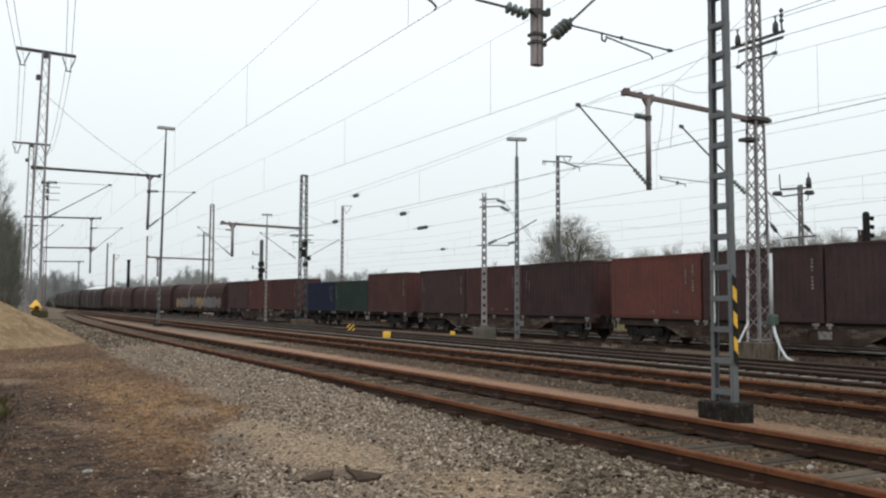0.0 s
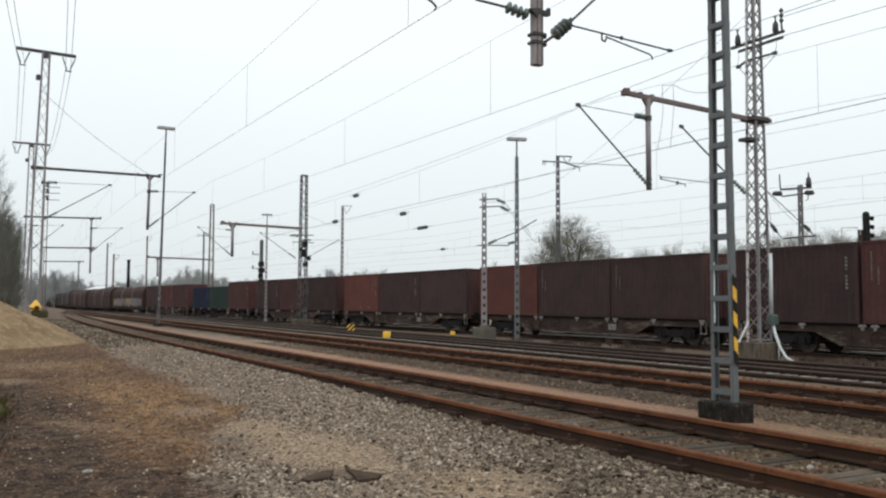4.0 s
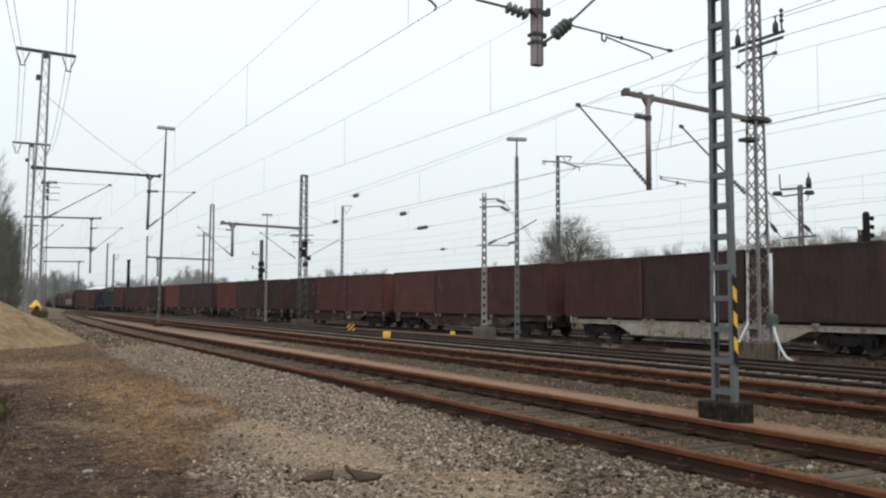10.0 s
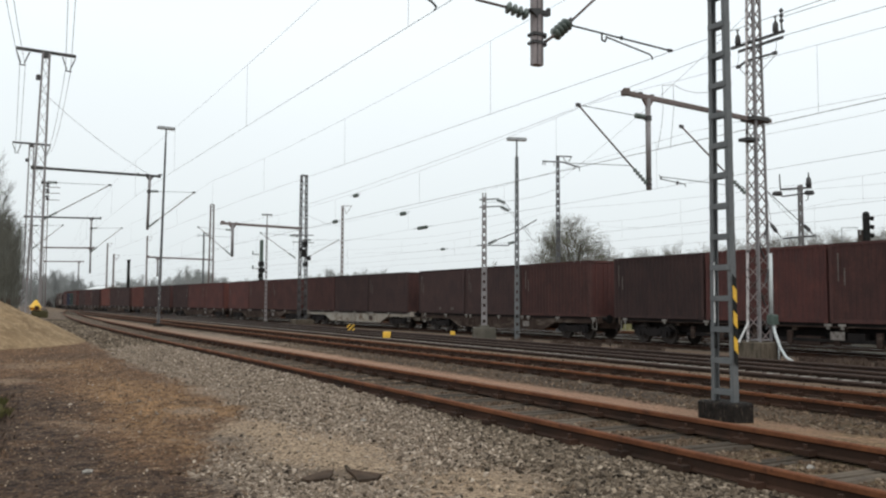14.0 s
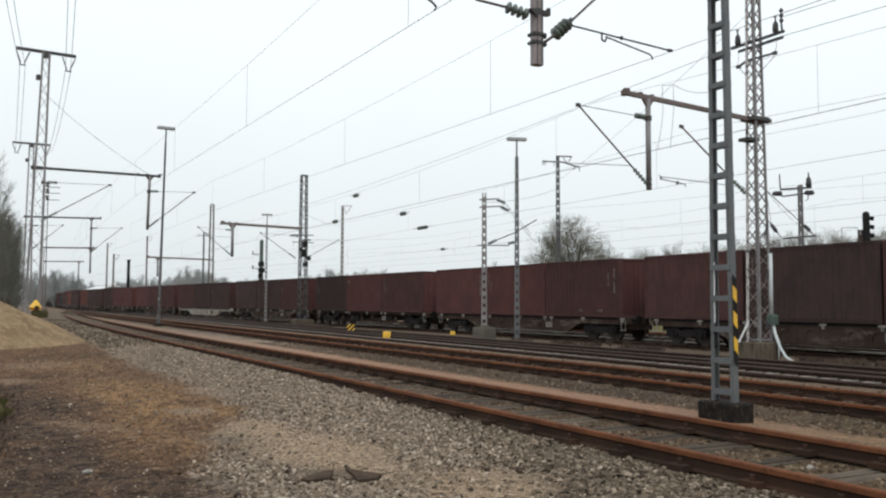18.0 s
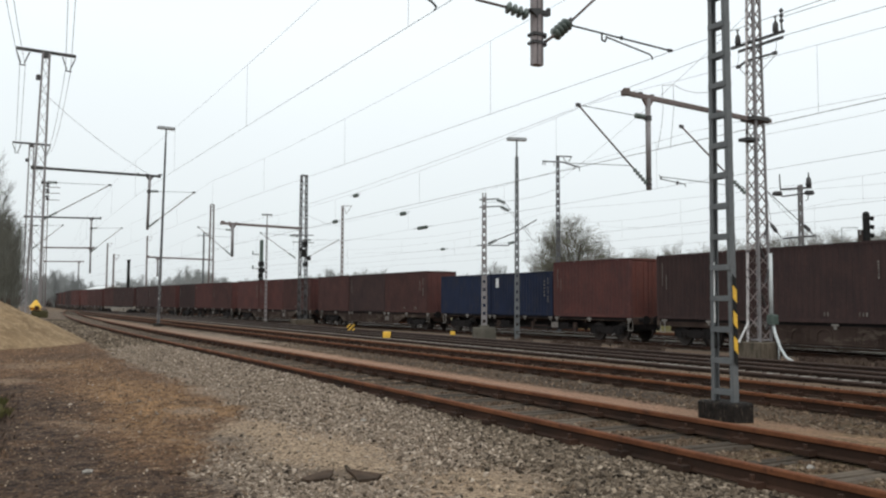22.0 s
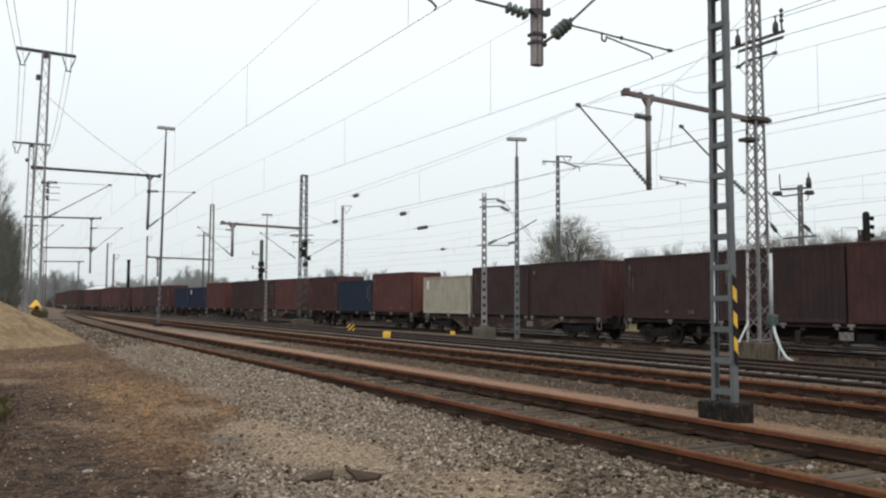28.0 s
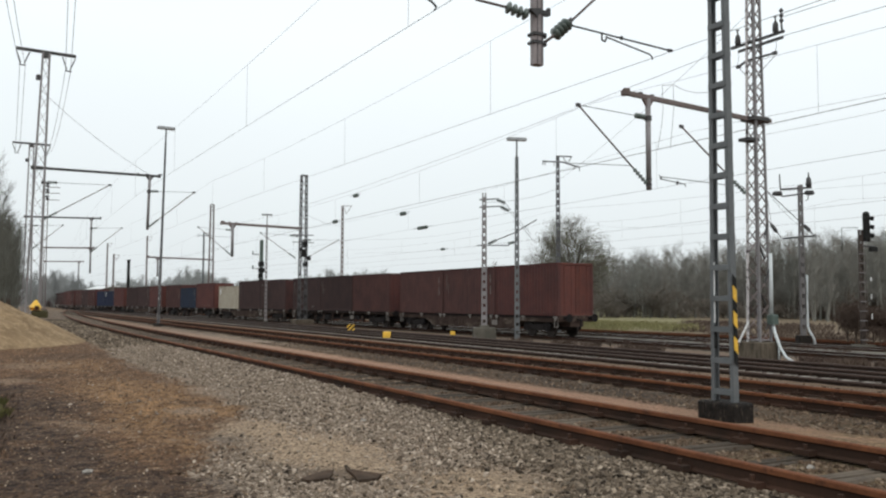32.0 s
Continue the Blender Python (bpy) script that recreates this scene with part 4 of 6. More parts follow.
# ---- masts, posts and overhead lines ----
def lattice_mast(name, x, y, z0, top, w0, w1, mat, label, step=None, block=None, turn=0.0, fine=False, lean=0.0, bar=.04):
    """Four angle-iron legs with zigzag lacing on each face, narrowing upwards, on a concrete block."""
    root = thing(name, pose(x, y, z0, 0, lean, turn), label, "catenary mast", "masts of the overhead line")
    h = top - z0
    b0 = block[1] if block else 0
    if block:
        part("foundation", Geo().chamfer_box((0, 0, (b0 - .3) / 2), (block[0], block[0], b0 + .3), .03), STAINED, root, "stained weathered concrete foundation block")

    def corner(sx, sy, z):
        w = (w0 + (w1 - w0) * (z - b0) / (h - b0)) / 2
        return Vector((sx * w, sy * w, z))

    leg_w = max(.055, w0 * .13)
    for sx, sy in ((-1, -1), (1, -1), (1, 1), (-1, 1)):
        g = Geo()
        p, q = corner(sx, sy, b0), corner(sx, sy, h)
        g.beam(p, q, leg_w, leg_w, (1, 0, 0))
        part("leg", g, PEELING if fine and (sx, sy) == (-1, 1) else mat, root)
    step = step or w0 * 1.05
    n = max(3, int((h - b0) / step))
    for (ax, ay), (bx, by) in (((-1, -1), (1, -1)), ((1, -1), (1, 1)), ((1, 1), (-1, 1)), ((-1, 1), (-1, -1))):
        g = Geo()
        bars = []
        for i in range(n):
            za, zb = b0 + (h - b0) * i / n, b0 + (h - b0) * (i + 1) / n
            p, q = (corner(ax, ay, za), corner(bx, by, zb)) if i % 2 == 0 else (corner(bx, by, za), corner(ax, ay, zb))
            bars.append((p, q))
        if fine:
            for p, q in bars:
                part("lacing_bar", Geo().beam(p, q, .045, .015, (bx - ax, by - ay, 0)), MAST_RUST, root)
        else:
            for p, q in bars:
                g.beam(p, q, bar, .015, (bx - ax, by - ay, 0))
            tagged(part("lacing", g, mat, root), kind="stuff")
    cap = Geo()
    for z in (h - .02, b0 + .06):
        w = corner(1, 1, z).x * 2
        cap.box((0, 0, z), (w + .03, w + .03, .04))
    part("collar", cap, mat, root)
    return root


def ladder_mast(name, x, y, z0, top, w0, w1, mat, label, rung=.36, block=None, depth=.14, turn=0.0, flange=None, group="masts of the overhead line", fill=.6):
    """Two channel irons joined by flat rungs on both faces."""
    root = thing(name, pose(x, y, z0, 0, 0, turn), label, "mast", group)
    h = top - z0
    b0 = block[2] if block else 0
    if block:
        part("foundation", Geo().chamfer_box((0, 0, (b0 - .2) / 2), (block[0], block[1], b0 + .2), .025), block[3], root, "blackened concrete foundation block" if block[3] is TAR else "concrete foundation block")
    fl = flange or w0 * .22
    for s in (-1, 1):
        g = Geo()
        a0, a1 = s * (w0 / 2), s * (w1 / 2)
        p, q = Vector((a0, 0, b0)), Vector((a1, 0, h))
        e, t = depth / 2, .014
        channel = [(0, -e), (0, e), (-fl, e), (-fl, e - t), (-t, e - t), (-t, t - e), (-fl, t - e), (-fl, -e)]
        n = len(channel)
        g.add([o + Vector((s * u, w, 0)) for o in (p, q) for u, w in channel], [(i, (i + 1) % n, n + (i + 1) % n, n + i) for i in range(n)] + [(0, 5, 6, 7), (0, 1, 4, 5), (1, 2, 3, 4), (n, n + 5, n + 6, n + 7), (n, n + 1, n + 4, n + 5), (n + 1, n + 2, n + 3, n + 4)])
        part("leg", g, mat, root)
    z = b0 + rung * .3
    while z < h:
        w = w0 + (w1 - w0) * (z - b0) / (h - b0)
        r = Geo()
        for d in (-1, 1):
            r.box((0, d * (depth / 2 + .006), z), (w - .012, .010, rung * fill))
        part("rung", r, mat, root)
        z += rung
    return root


def insulator(p, q, r=.07, n=5):
    """A string of glazed sheds from p to q."""
    p, q = Vector(p), Vector(q)
    g = Geo(smooth=True).tube([p, q], r * .34, 8)
    for i in range(n):
        a, b = p.lerp(q, (i + .12) / n), p.lerp(q, (i + .88) / n)
        g.tube([a, a.lerp(b, .42), a.lerp(b, .62), b], [r * .38, r, r * .88, r * .42], 12)
    return g


def rod(points, r=.02, n=6):
    return Geo(smooth=True).tube(points, r, n)


def arm_set(root, post, foot_z, tip, base, tie=True):
    """A sloping cantilever tube with insulator from a post to the carrying wire, and a level tie from the post to its tip."""
    px, py = post
    o = Vector(base)
    s = Vector((px, py, foot_z)) - o
    e = Vector(tip) - o
    part("cantilever_tube", rod([s.lerp(e, .22), e], .026), MAST_RUST, root, "sloping cantilever tube")
    part("insulator", insulator(s.lerp(e, .03), s.lerp(e, .22), .075), INSULATOR, root, "dark ribbed insulator")
    part("tube_end", Geo().box(e, (.14, .06, .10)), DARK_STEEL, root)
    if tie:
        top = Vector((s.x, s.y, e.z - .12))
        part("tie_clamp", Geo().tube([top - Vector((0, 0, .09)), top + Vector((0, 0, .05))], .11, 10), DARK_STEEL, root)
        part("tie_insulator", insulator(top.lerp(e, .05), top.lerp(e, .20), .09, 4), INSULATOR, root, "dark ribbed insulator")
        part("top_tie", rod([top.lerp(e, .20), e], .011, 4), DARK_STEEL, root)


def boom(root, base, x_from, x_to, y, z, post_x, post_foot, w=.16, rise=.12, mat=None):
    """A horizontal boom with a hanging post below it."""
    mat = mat or MAST_RUST
    o = Vector(base)
    a, b = Vector((x_from, y, z)) - o, Vector((x_to, y, z + rise)) - o
    part("boom", Geo().beam(a, b, w * .8, w), mat, root, "dark painted horizontal boom" if mat is DARK_STEEL else "rusting horizontal boom")
    part("boom_clamp", Geo().box(a, (.5, .5, .12)), mat, root)
    part("boom_cap", Geo().box(b, (w * 1.1, .22, w * 1.2)).box(b + Vector((w * .4, 0, w * .75)), (w * 1.5, .10, w * .5)), mat, root)
    for k in (.10, .18):
        part("boom_bolt", Geo().box(b.lerp(a, k) + Vector((0, 0, w * .62)), (w * .8, .12, w * .35)), DARK_STEEL, root)
    p = Vector((post_x, y, z + rise * (x_from - post_x) / (x_from - x_to) - w * .3)) - o
    foot = Vector((post_x, y, post_foot)) - o
    part("hanging_post", rod([p, foot], w * .6, 10), MAST_PALE, root, "hanging post with a cut lower end")
    part("gusset", Geo().extrude([(-w * 1.7, 0), (w * 1.7, 0), (w * .5, -w * 1.8), (-w * .5, -w * 1.8)], -.04, .04, lambda u, q, d: (p.x + u, p.y + d, p.z + q)), mat, root)
    for zc in (.12, .30):
        part("post_clamp", Geo().tube([foot + Vector((0, 0, zc)), foot + Vector((0, 0, zc + .06))], w * .68, 10), DARK_STEEL, root)


# near mast beside the siding
near = ladder_mast("ladder_mast", 7.73, 7.27, -.2, 8.3, .345, .20, MAST_GREY, "grey steel ladder mast on a blackened concrete block", .366, (.56, .36, .25, TAR), .085, turn=-90, flange=.05, fill=.18)
for i in range(7):
    z = .695 + i * .148
    ring = [(-.030, z + .02), (.030, z - .035), (.030, z + .103 + .02 * (i % 2)), (-.030, z + .158 + .02 * (i % 2))]
    part("hazard_stripe", Geo().extrude(ring, .012 + .002 * (i % 2), .018 + .002 * (i % 2), lambda u, w, d: (.172 - w * .0085 + d, u, w)), YELLOW if i % 2 else BLACK, near, ("yellow" if i % 2 else "black") + " bar of a hazard board")
part("top_arm", Geo().beam((0, 0, 8.4), (-4.33, .36, 9.1), .14, .18), MAST_RUST, near)
o = Vector((7.73, 7.27, -.2))
turned = Matrix.Rotation(radians(90), 3, "Z")


def near_part(name, g, mat, label=""):
    g.v = [tuple(turned @ (Vector(p) - o)) for p in g.v]
    part(name, g, mat, near, label)


near_part("hanging_post", Geo().chamfer_box((8.08, 11.6, 7.05), (.205, .16, 3.72), .035), MAST_POST, "pale hanging post with a cut lower end")
for sx in (-.045, .05):
    near_part("post_seam", Geo().box((8.08 + sx, 11.516, 7.05), (.012, .008, 3.7)), DARK_STEEL)
for zc in (5.71, 5.57):
    near_part("post_clamp", Geo().box((8.08, 11.6, zc), (.25, .20, .045)).box((8.22, 11.6, zc), (.07, .08, .07)), DARK_STEEL)
near_part("post_bracket", Geo().box((8.10, 11.56, 6.09), (.40, .10, .07)).extrude([(7.86, 6.10), (8.10, 6.14), (8.02, 5.98)], 11.48, 11.52, lambda u, w, d: (u, d, w)).box((8.29, 11.56, 6.13), (.05, .06, .12)), DARK_STEEL)
near_part("insulator", insulator((7.46, 11.6, 6.09), (7.90, 11.6, 6.02), .105, 4), INSULATOR, "green-grey ribbed insulator")
near_part("insulator", insulator((8.44, 11.6, 5.76), (8.74, 11.6, 6.03), .12, 4), INSULATOR, "green-grey ribbed insulator")
near_part("link", rod([(8.22, 11.6, 5.60), (8.44, 11.6, 5.76)], .028), MAST_RUST)
near_part("clevis", rod([(8.72, 11.6, 6.02), (8.81, 11.6, 6.10)], .045), DARK_STEEL)
near_part("cantilever_tube", rod([(8.79, 11.6, 6.06), (9.45, 11.6, 6.67), (10.7, 11.6, 7.62)], .022), MAST_RUST, "sloping cantilever tube")
near_part("cantilever_tube", rod([(7.48, 11.6, 6.085), (6.9, 11.6, 6.11), (5.9, 11.6, 6.62)], .022), MAST_RUST, "sloping cantilever tube")
near_part("registration_arm", rod([(8.79, 11.6, 6.07), (8.81, 11.6, 6.0), (8.86, 11.6, 5.99), (11.13, 11.6, 5.88)], .016), DARK_STEEL)
near_part("arm_end", Geo().box((11.07, 11.6, 5.885), (.10, .04, .05)).box((9.92, 11.6, 5.945), (.05, .04, .06)), DARK_STEEL)
near_part("drop_bracket", rod([(9.47, 11.6, 5.97), (9.47, 11.6, 5.84), (9.54, 11.6, 5.82), (9.57, 11.6, 5.88)], .018), DARK_STEEL)
near_part("steady_arm", rod([(9.56, 11.6, 5.91), (10.58, 11.6, 5.74), (10.63, 11.6, 5.70), (10.64, 11.6, 5.65)], .014), DARK_STEEL)
near_part("steady_arm", rod([(5.4, 11.6, 6.18), (5.85, 11.6, 6.02), (6.08, 11.6, 5.93), (6.16, 11.6, 5.86), (6.12, 11.6, 5.80)], .018), DARK_STEEL)

near_part("white_conduit", Geo().box((7.70, 7.385, 1.33), (.02, .016, .72)), WHITE_PAINT, "white conduit strip inside the leg")
near_part("cover_plate", Geo().box((7.70, 7.385, .80), (.02, .05, .27)), BLACK, "black cover plate")

# tall lattice mast with the boom over the middle tracks
EB = (22.10, 19.29, -.62)
tower = lattice_mast("lattice_mast", *EB, 12.6, .50, .25, MAST_PALE, "tall pale lattice mast with a boom, on a concrete block", .40, (.92, .60), fine=True)
boom(tower, EB, 22.35, 16.62, 19.3, 7.20, 17.5, 4.60, .135, .26)
arm_set(tower, (17.5, 19.3), 4.72, (14.95, 19.4, 6.92), EB)
arm_set(tower, (21.8, 19.4), 4.72, (18.95, 19.4, 6.70), EB, False)
for ya, yb, zz in ((.86, -1.30, 10.43), (.55, -1.25, 10.25)):
    part("crossarm", Geo().beam((-.1, ya, zz), (-.1, yb, zz), .06, .085), DARK_STEEL, tower, "dark crossarm along the line")
part("lower_arm", Geo().beam((-.1, .55, 9.74), (-.1, .20, 9.86), .05, .06).beam((-.1, .20, 9.86), (-.1, -.92, 9.82), .05, .06).box((-.1, .55, 9.74), (.09, .16, .10)).box((-.1, -.92, 9.82), (.09, .14, .10)), DARK_STEEL, tower, "dark bent lower arm")
for ya, yb in ((.2, .55), (-.25, -.92)):
    part("arm_strut", rod([(-.1, ya, 9.3), (-.1, yb, 9.72)], .012, 4), DARK_STEEL, tower)
part("registration_arm", rod([(18.02 - EB[0], .11, 5.12 - EB[2]), (18.02 - EB[0], .11, 5.06 - EB[2]), (21.6 - EB[0], .11, 4.99 - EB[2])], .013), DARK_STEEL, tower)
part("drop_bracket", rod([(18.07 - EB[0], .11, 5.06 - EB[2]), (18.09 - EB[0], .11, 4.97 - EB[2])], .028), DARK_STEEL, tower)
part("steady_arm", rod([(18.09 - EB[0], .11, 4.99 - EB[2]), (19.06 - EB[0], .11, 4.90 - EB[2]), (19.10 - EB[0], .11, 4.82 - EB[2])], .016), DARK_STEEL, tower)
part("arm_clip", Geo().box((18.75 - EB[0], .11, 4.92 - EB[2]), (.05, .05, .10)), DARK_STEEL, tower)
for yy, low, high in ((.57, 10.46, 10.98), (-.97, 10.46, 11.0)):
    part("insulator", Geo(smooth=True).tube([(-.1, yy, low), (-.1, yy, low + .06), (-.1, yy, low + .30), (-.1, yy, low + .38), (-.1, yy, high)], [.05, .10, .085, .03, .02], 10), DARK_STEEL, tower, "upright dark post insulator")
    part("insulator_cap", Geo().box((-.1, yy, high), (.05, .12, .04)), DARK_STEEL, tower)
    part("jumper_wire", rod([(-.1, yy, 10.3), (-.1, yy - .03, 10.05), (-.1, yy + .03 if yy > 0 else yy + .06, 9.80)], .009, 4), COPPER, tower)
part("insulator_stem", rod([(-.1, -1.22, 10.43), (-.1, -1.20, 10.72)], .03), DARK_STEEL, tower)
part("insulator", insulator((-.1, -1.20, 10.72), (-.1, -1.20, 11.2), .075, 3), DARK_STEEL, tower, "upright dark insulator")
part("clamp_band", Geo().box((0, 0, 7.85), (.75, .55, .12)).box((-.3, 0, 7.15), (.55, .4, .1)), DARK_STEEL, tower)
part("cable_pipe", rod([(.25, -.28, 3.45), (.25, -.28, 1.50)], .062, 10), PIPE_WHITE, tower, "white plastic cable pipe")
part("junction_box", Geo().chamfer_box((.25, -.32, 1.32), (.32, .24, .32), .03), GREEN_BOX, tower, "grey-green junction box")
part("cable_hose", rod([(.24, -.34, 1.16), (.22, -.44, .85), (.21, -.64, .40), (.22, -.84, .14), (.27, -1.08, .0)], .048, 8), PIPE_WHITE, tower, "bent white cable hose running to the ground")
for x_hi, z_hi, x_lo, z_lo in ((-4.02, 7.86, -4.24, 5.83), (-3.58, 7.97, -3.73, 5.94)):
    part("jumper_wire", rod([(x_hi, 0, z_hi + .62), (x_hi + .02, 0, z_hi - .1), (x_hi - .03, 0, z_lo + 1.5), (x_lo, 0, z_lo + .62)], .009, 4), COPPER, tower)
part("jumper_wire", rod([(-4.02, 0, 8.48), (-3.58, 0, 8.56), (-3.1, 0, 8.44), (-2.6, 0, 8.42), (-1.9, 0, 8.54)], .008, 4), COPPER, tower)
part("stake", rod([(.27, -.52, .55), (.27, -.52, -.1)], .025), PIPE_WHITE, tower)
part("brace", Geo().beam((-.26, .20, 1.25), (-.48, .42, .58), .06, .06), WHITE_PAINT, tower, "white splayed brace")
part("brace", Geo().beam((.26, -.2, 1.15), (.45, -.42, .58), .06, .06), MAST_PALE, tower)
for i in range(5):
    part("splice_plate", Geo().beam((.02, -.26, 1.0 + i * .75), (.20 * (-1) ** i, -.25, 1.42 + i * .75), .06, .025), DARK_STEEL, tower)

# mast over the middle tracks further on
MB = (22.8, 65.9, -.62)
m2 = lattice_mast("lattice_mast", *MB, 11.6, .58, .42, DARK_STEEL, "dark lattice mast with a boom, among rough grass", .34, (1.5, .45), bar=.075)
boom(m2, MB, 22.5, 16.2, 66.0, 7.22, 17.05, 4.75, .19)
arm_set(m2, (17.05, 66.0), 4.8, (14.4, 66.0, 6.95), MB)
arm_set(m2, (22.3, 66.0), 4.7, (19.3, 66.0, 6.7), MB)
arm_set(m2, (22.9, 66.0), 4.7, (25.9, 66.0, 6.4), MB)
for gx, gz, gw, gh in ((.05, 6.5, .42, .5), (-.05, 5.8, .36, .6), (.38, 5.4, .30, .34), (.1, 4.9, .40, .3), (-.25, 6.1, .2, .3)):
    part("gear_box", Geo().chamfer_box((gx, -.3, gz), (gw, .3, gh), .04), BLACK, m2, "dark switch gear")
for zz in (7.3, 6.7):
    part("bracket", Geo().beam((-.9, 0, zz), (.9, 0, zz), .06, .06), DARK_STEEL, m2)

# third mast of that row, past the train
XB = (26.9, 115.0, -.8)
m3 = lattice_mast("lattice_mast", *XB, 14.4, .62, .42, MAST_RUST, "pale lattice mast beyond the train", .55, None, bar=.09)
boom(m3, XB, 26.9, 18.8, 115.0, 6.9, 20.0, 4.5, .2)


def feeder_mast(x, y, top, boom_to, post_x, bar, lean):
    base = (x, y, -.3)
    r = lattice_mast("lattice_mast", *base, top, .62, .30, MAST_PALE, "tall pale lattice mast with a top crossbar", .70, (1.0, .3), lean=lean, bar=.078)
    h = top + .3
    part("crossbar", Geo().beam((-bar, 0, h + .06), (bar, 0, h + .06), .13, .14).box((0, 0, h - .10), (.40, .36, .22)), DARK_STEEL, r, "dark top crossbar")
    for s in (-1, 1):
        mid = s * (bar - .32)
        for k in (-.30, .30):
            part("insulator", insulator((mid + k, 0, h - .05), (mid + k * .25, 0, h - .66), .045, 7), DARK_STEEL, r, "slanting strain insulator")
        part("yoke", Geo().box((mid, 0, h - .74), (.30, .06, .05)), DARK_STEEL, r)
    part("gear_box", Geo().chamfer_box((-.30, 0, h - 1.25), (.22, .22, .26), .05), DARK_STEEL, r)
    boom(r, base, x - .15, boom_to, y, 7.78, post_x, 5.05, .12, mat=DARK_STEEL)
    arm_set(r, (x + .2, y), 5.2, (5.4, y, 7.22), base)
    arm_set(r, (post_x, y), 5.15, (post_x + 2.3, y, 7.2), base)
    return r


feeder_mast(2.13, 46.0, 13.55, 7.80, 7.33, 1.36, 1.15)
feeder_mast(3.0, 73.0, 13.45, 8.15, 7.5, 1.35, .0)
c3 = lattice_mast("lattice_mast", 6.2, 109.0, -.3, 15.2, .5, .36, MAST_RUST, "slim lattice mast with a boom", .6, (1.0, .3))
for dz in (14.9, 14.2, 13.4):
    part("insulator", insulator((.1, -.2, dz), (.1, -.2, dz + .5), .28, 2), DARK_STEEL, c3)
    part("bracket", Geo().beam((0, 0, dz), (1.5, 0, dz + .05), .07, .07), MAST_RUST, c3)
boom(c3, (6.2, 109.0, -.3), 6.2, 11.5, 109.0, 7.5, 11.2, 4.6, .17)
c4 = lattice_mast("lattice_mast", 8.6, 149.0, -.3, 9.6, .5, .36, MAST_RUST, "distant lattice mast with a boom", .7, (1.0, .3))
boom(c4, (8.6, 149.0, -.3), 8.6, 14.2, 149.0, 7.6, 13.6, 4.7, .17)


def light_mast(x, y, z0, top, mat, label, slim):
    """A lamp on a tall post with a long level lamp head."""
    if slim:
        root = thing("light_mast", pose(x, y, z0, 0, .9, 0), label, "lamp post", "yard light masts")
        h = top - z0
        part("foundation", Geo().chamfer_box((0, 0, .05), (.5, .5, .34), .04), TAR, root)
        part("pole", Geo().tube([(0, 0, .2), (0, 0, h * .32), (0, 0, h * .93)], [.085, .078, .058], 10), mat, root)
        part("painted_foot", Geo().tube([(0, 0, .25), (0, 0, h * .30)], [.089, .082], 10), POLE_WHITE, root, "pole foot with peeling white paint")
    else:
        root = ladder_mast("light_mast", x, y, z0, top - .9, .25, .15, mat, label, .42, (.5, .5, .10, CONCRETE), .16, turn=-20, group="yard light masts")
        h = top - z0
    part("lamp_stem", rod([(0, 0, h - 1.1), (0, 0, h - .05)], .045, 8), mat, root)
    head = Geo()
    head.chamfer_box((0, 0, h + .04), (1.05, .30, .16), .05)
    part("lamp_head", head, LAMP_CASE, root, "long level lamp head")
    part("lamp_glass", Geo().box((-.28, 0, h - .045), (.40, .22, .03)).box((.28, 0, h - .045), (.40, .22, .03)), WHITE_PAINT, root)
    return root


light_mast(9.33, 53.0, -.3, 11.75, POLE_DARK, "tall dark steel lamp post beside the siding", True)
light_mast(24.36, 36.85, -.75, 9.75, MAST_GREY, "grey riveted lamp mast between the tracks", False)
light_mast(24.45, 81.5, -.70, 9.8, MAST_PALE, "pale riveted lamp mast between the tracks", False)

# short mast with brackets
PB = (23.51, 38.72, -.72)
p2 = ladder_mast("ladder_mast", *PB, 7.1, .30, .22, MAST_PALE, "pale ladder mast with wire brackets on a concrete block", .42, (1.2, 1.0, .62, CONCRETE), .2, turn=-28)
for zz, w in ((7.45, .7), (7.05, .9)):
    part("bracket", Geo().beam((-.25, 0, zz), (w, .2, zz + .08), .06, .06), DARK_STEEL, p2)
    part("insulator", insulator((w, .2, zz + .05), (w + .45, .3, zz - .15), .12, 4), INSULATOR, p2)
    part("stay_wire", rod([(w + .45, .3, zz - .15), (w + 1.9, 1.0, zz - 1.6 - .2 * w)], .012, 4), DARK_STEEL, p2)
part("foot_step", Geo().chamfer_box((0, 0, .68), (.5, .45, .14), .03), CONCRETE, p2, "stepped top of the concrete block")
part("cantilever_tube", rod([(.2, 0, 5.1), (1.7, .9, 5.75), (3.0, 1.6, 6.55)], .03), DARK_STEEL, p2)
part("insulator", insulator((.25, .1, 5.1), (.7, .35, 5.32), .09, 4), INSULATOR, p2)
part("insulator", insulator((1.35, .78, 5.15), (1.7, .95, 5.25), .09, 4), INSULATOR, p2)
part("cross_tie", Geo().beam((-.4, 0, 5.0), (1.4, .8, 5.05), .05, .05), DARK_STEEL, p2)


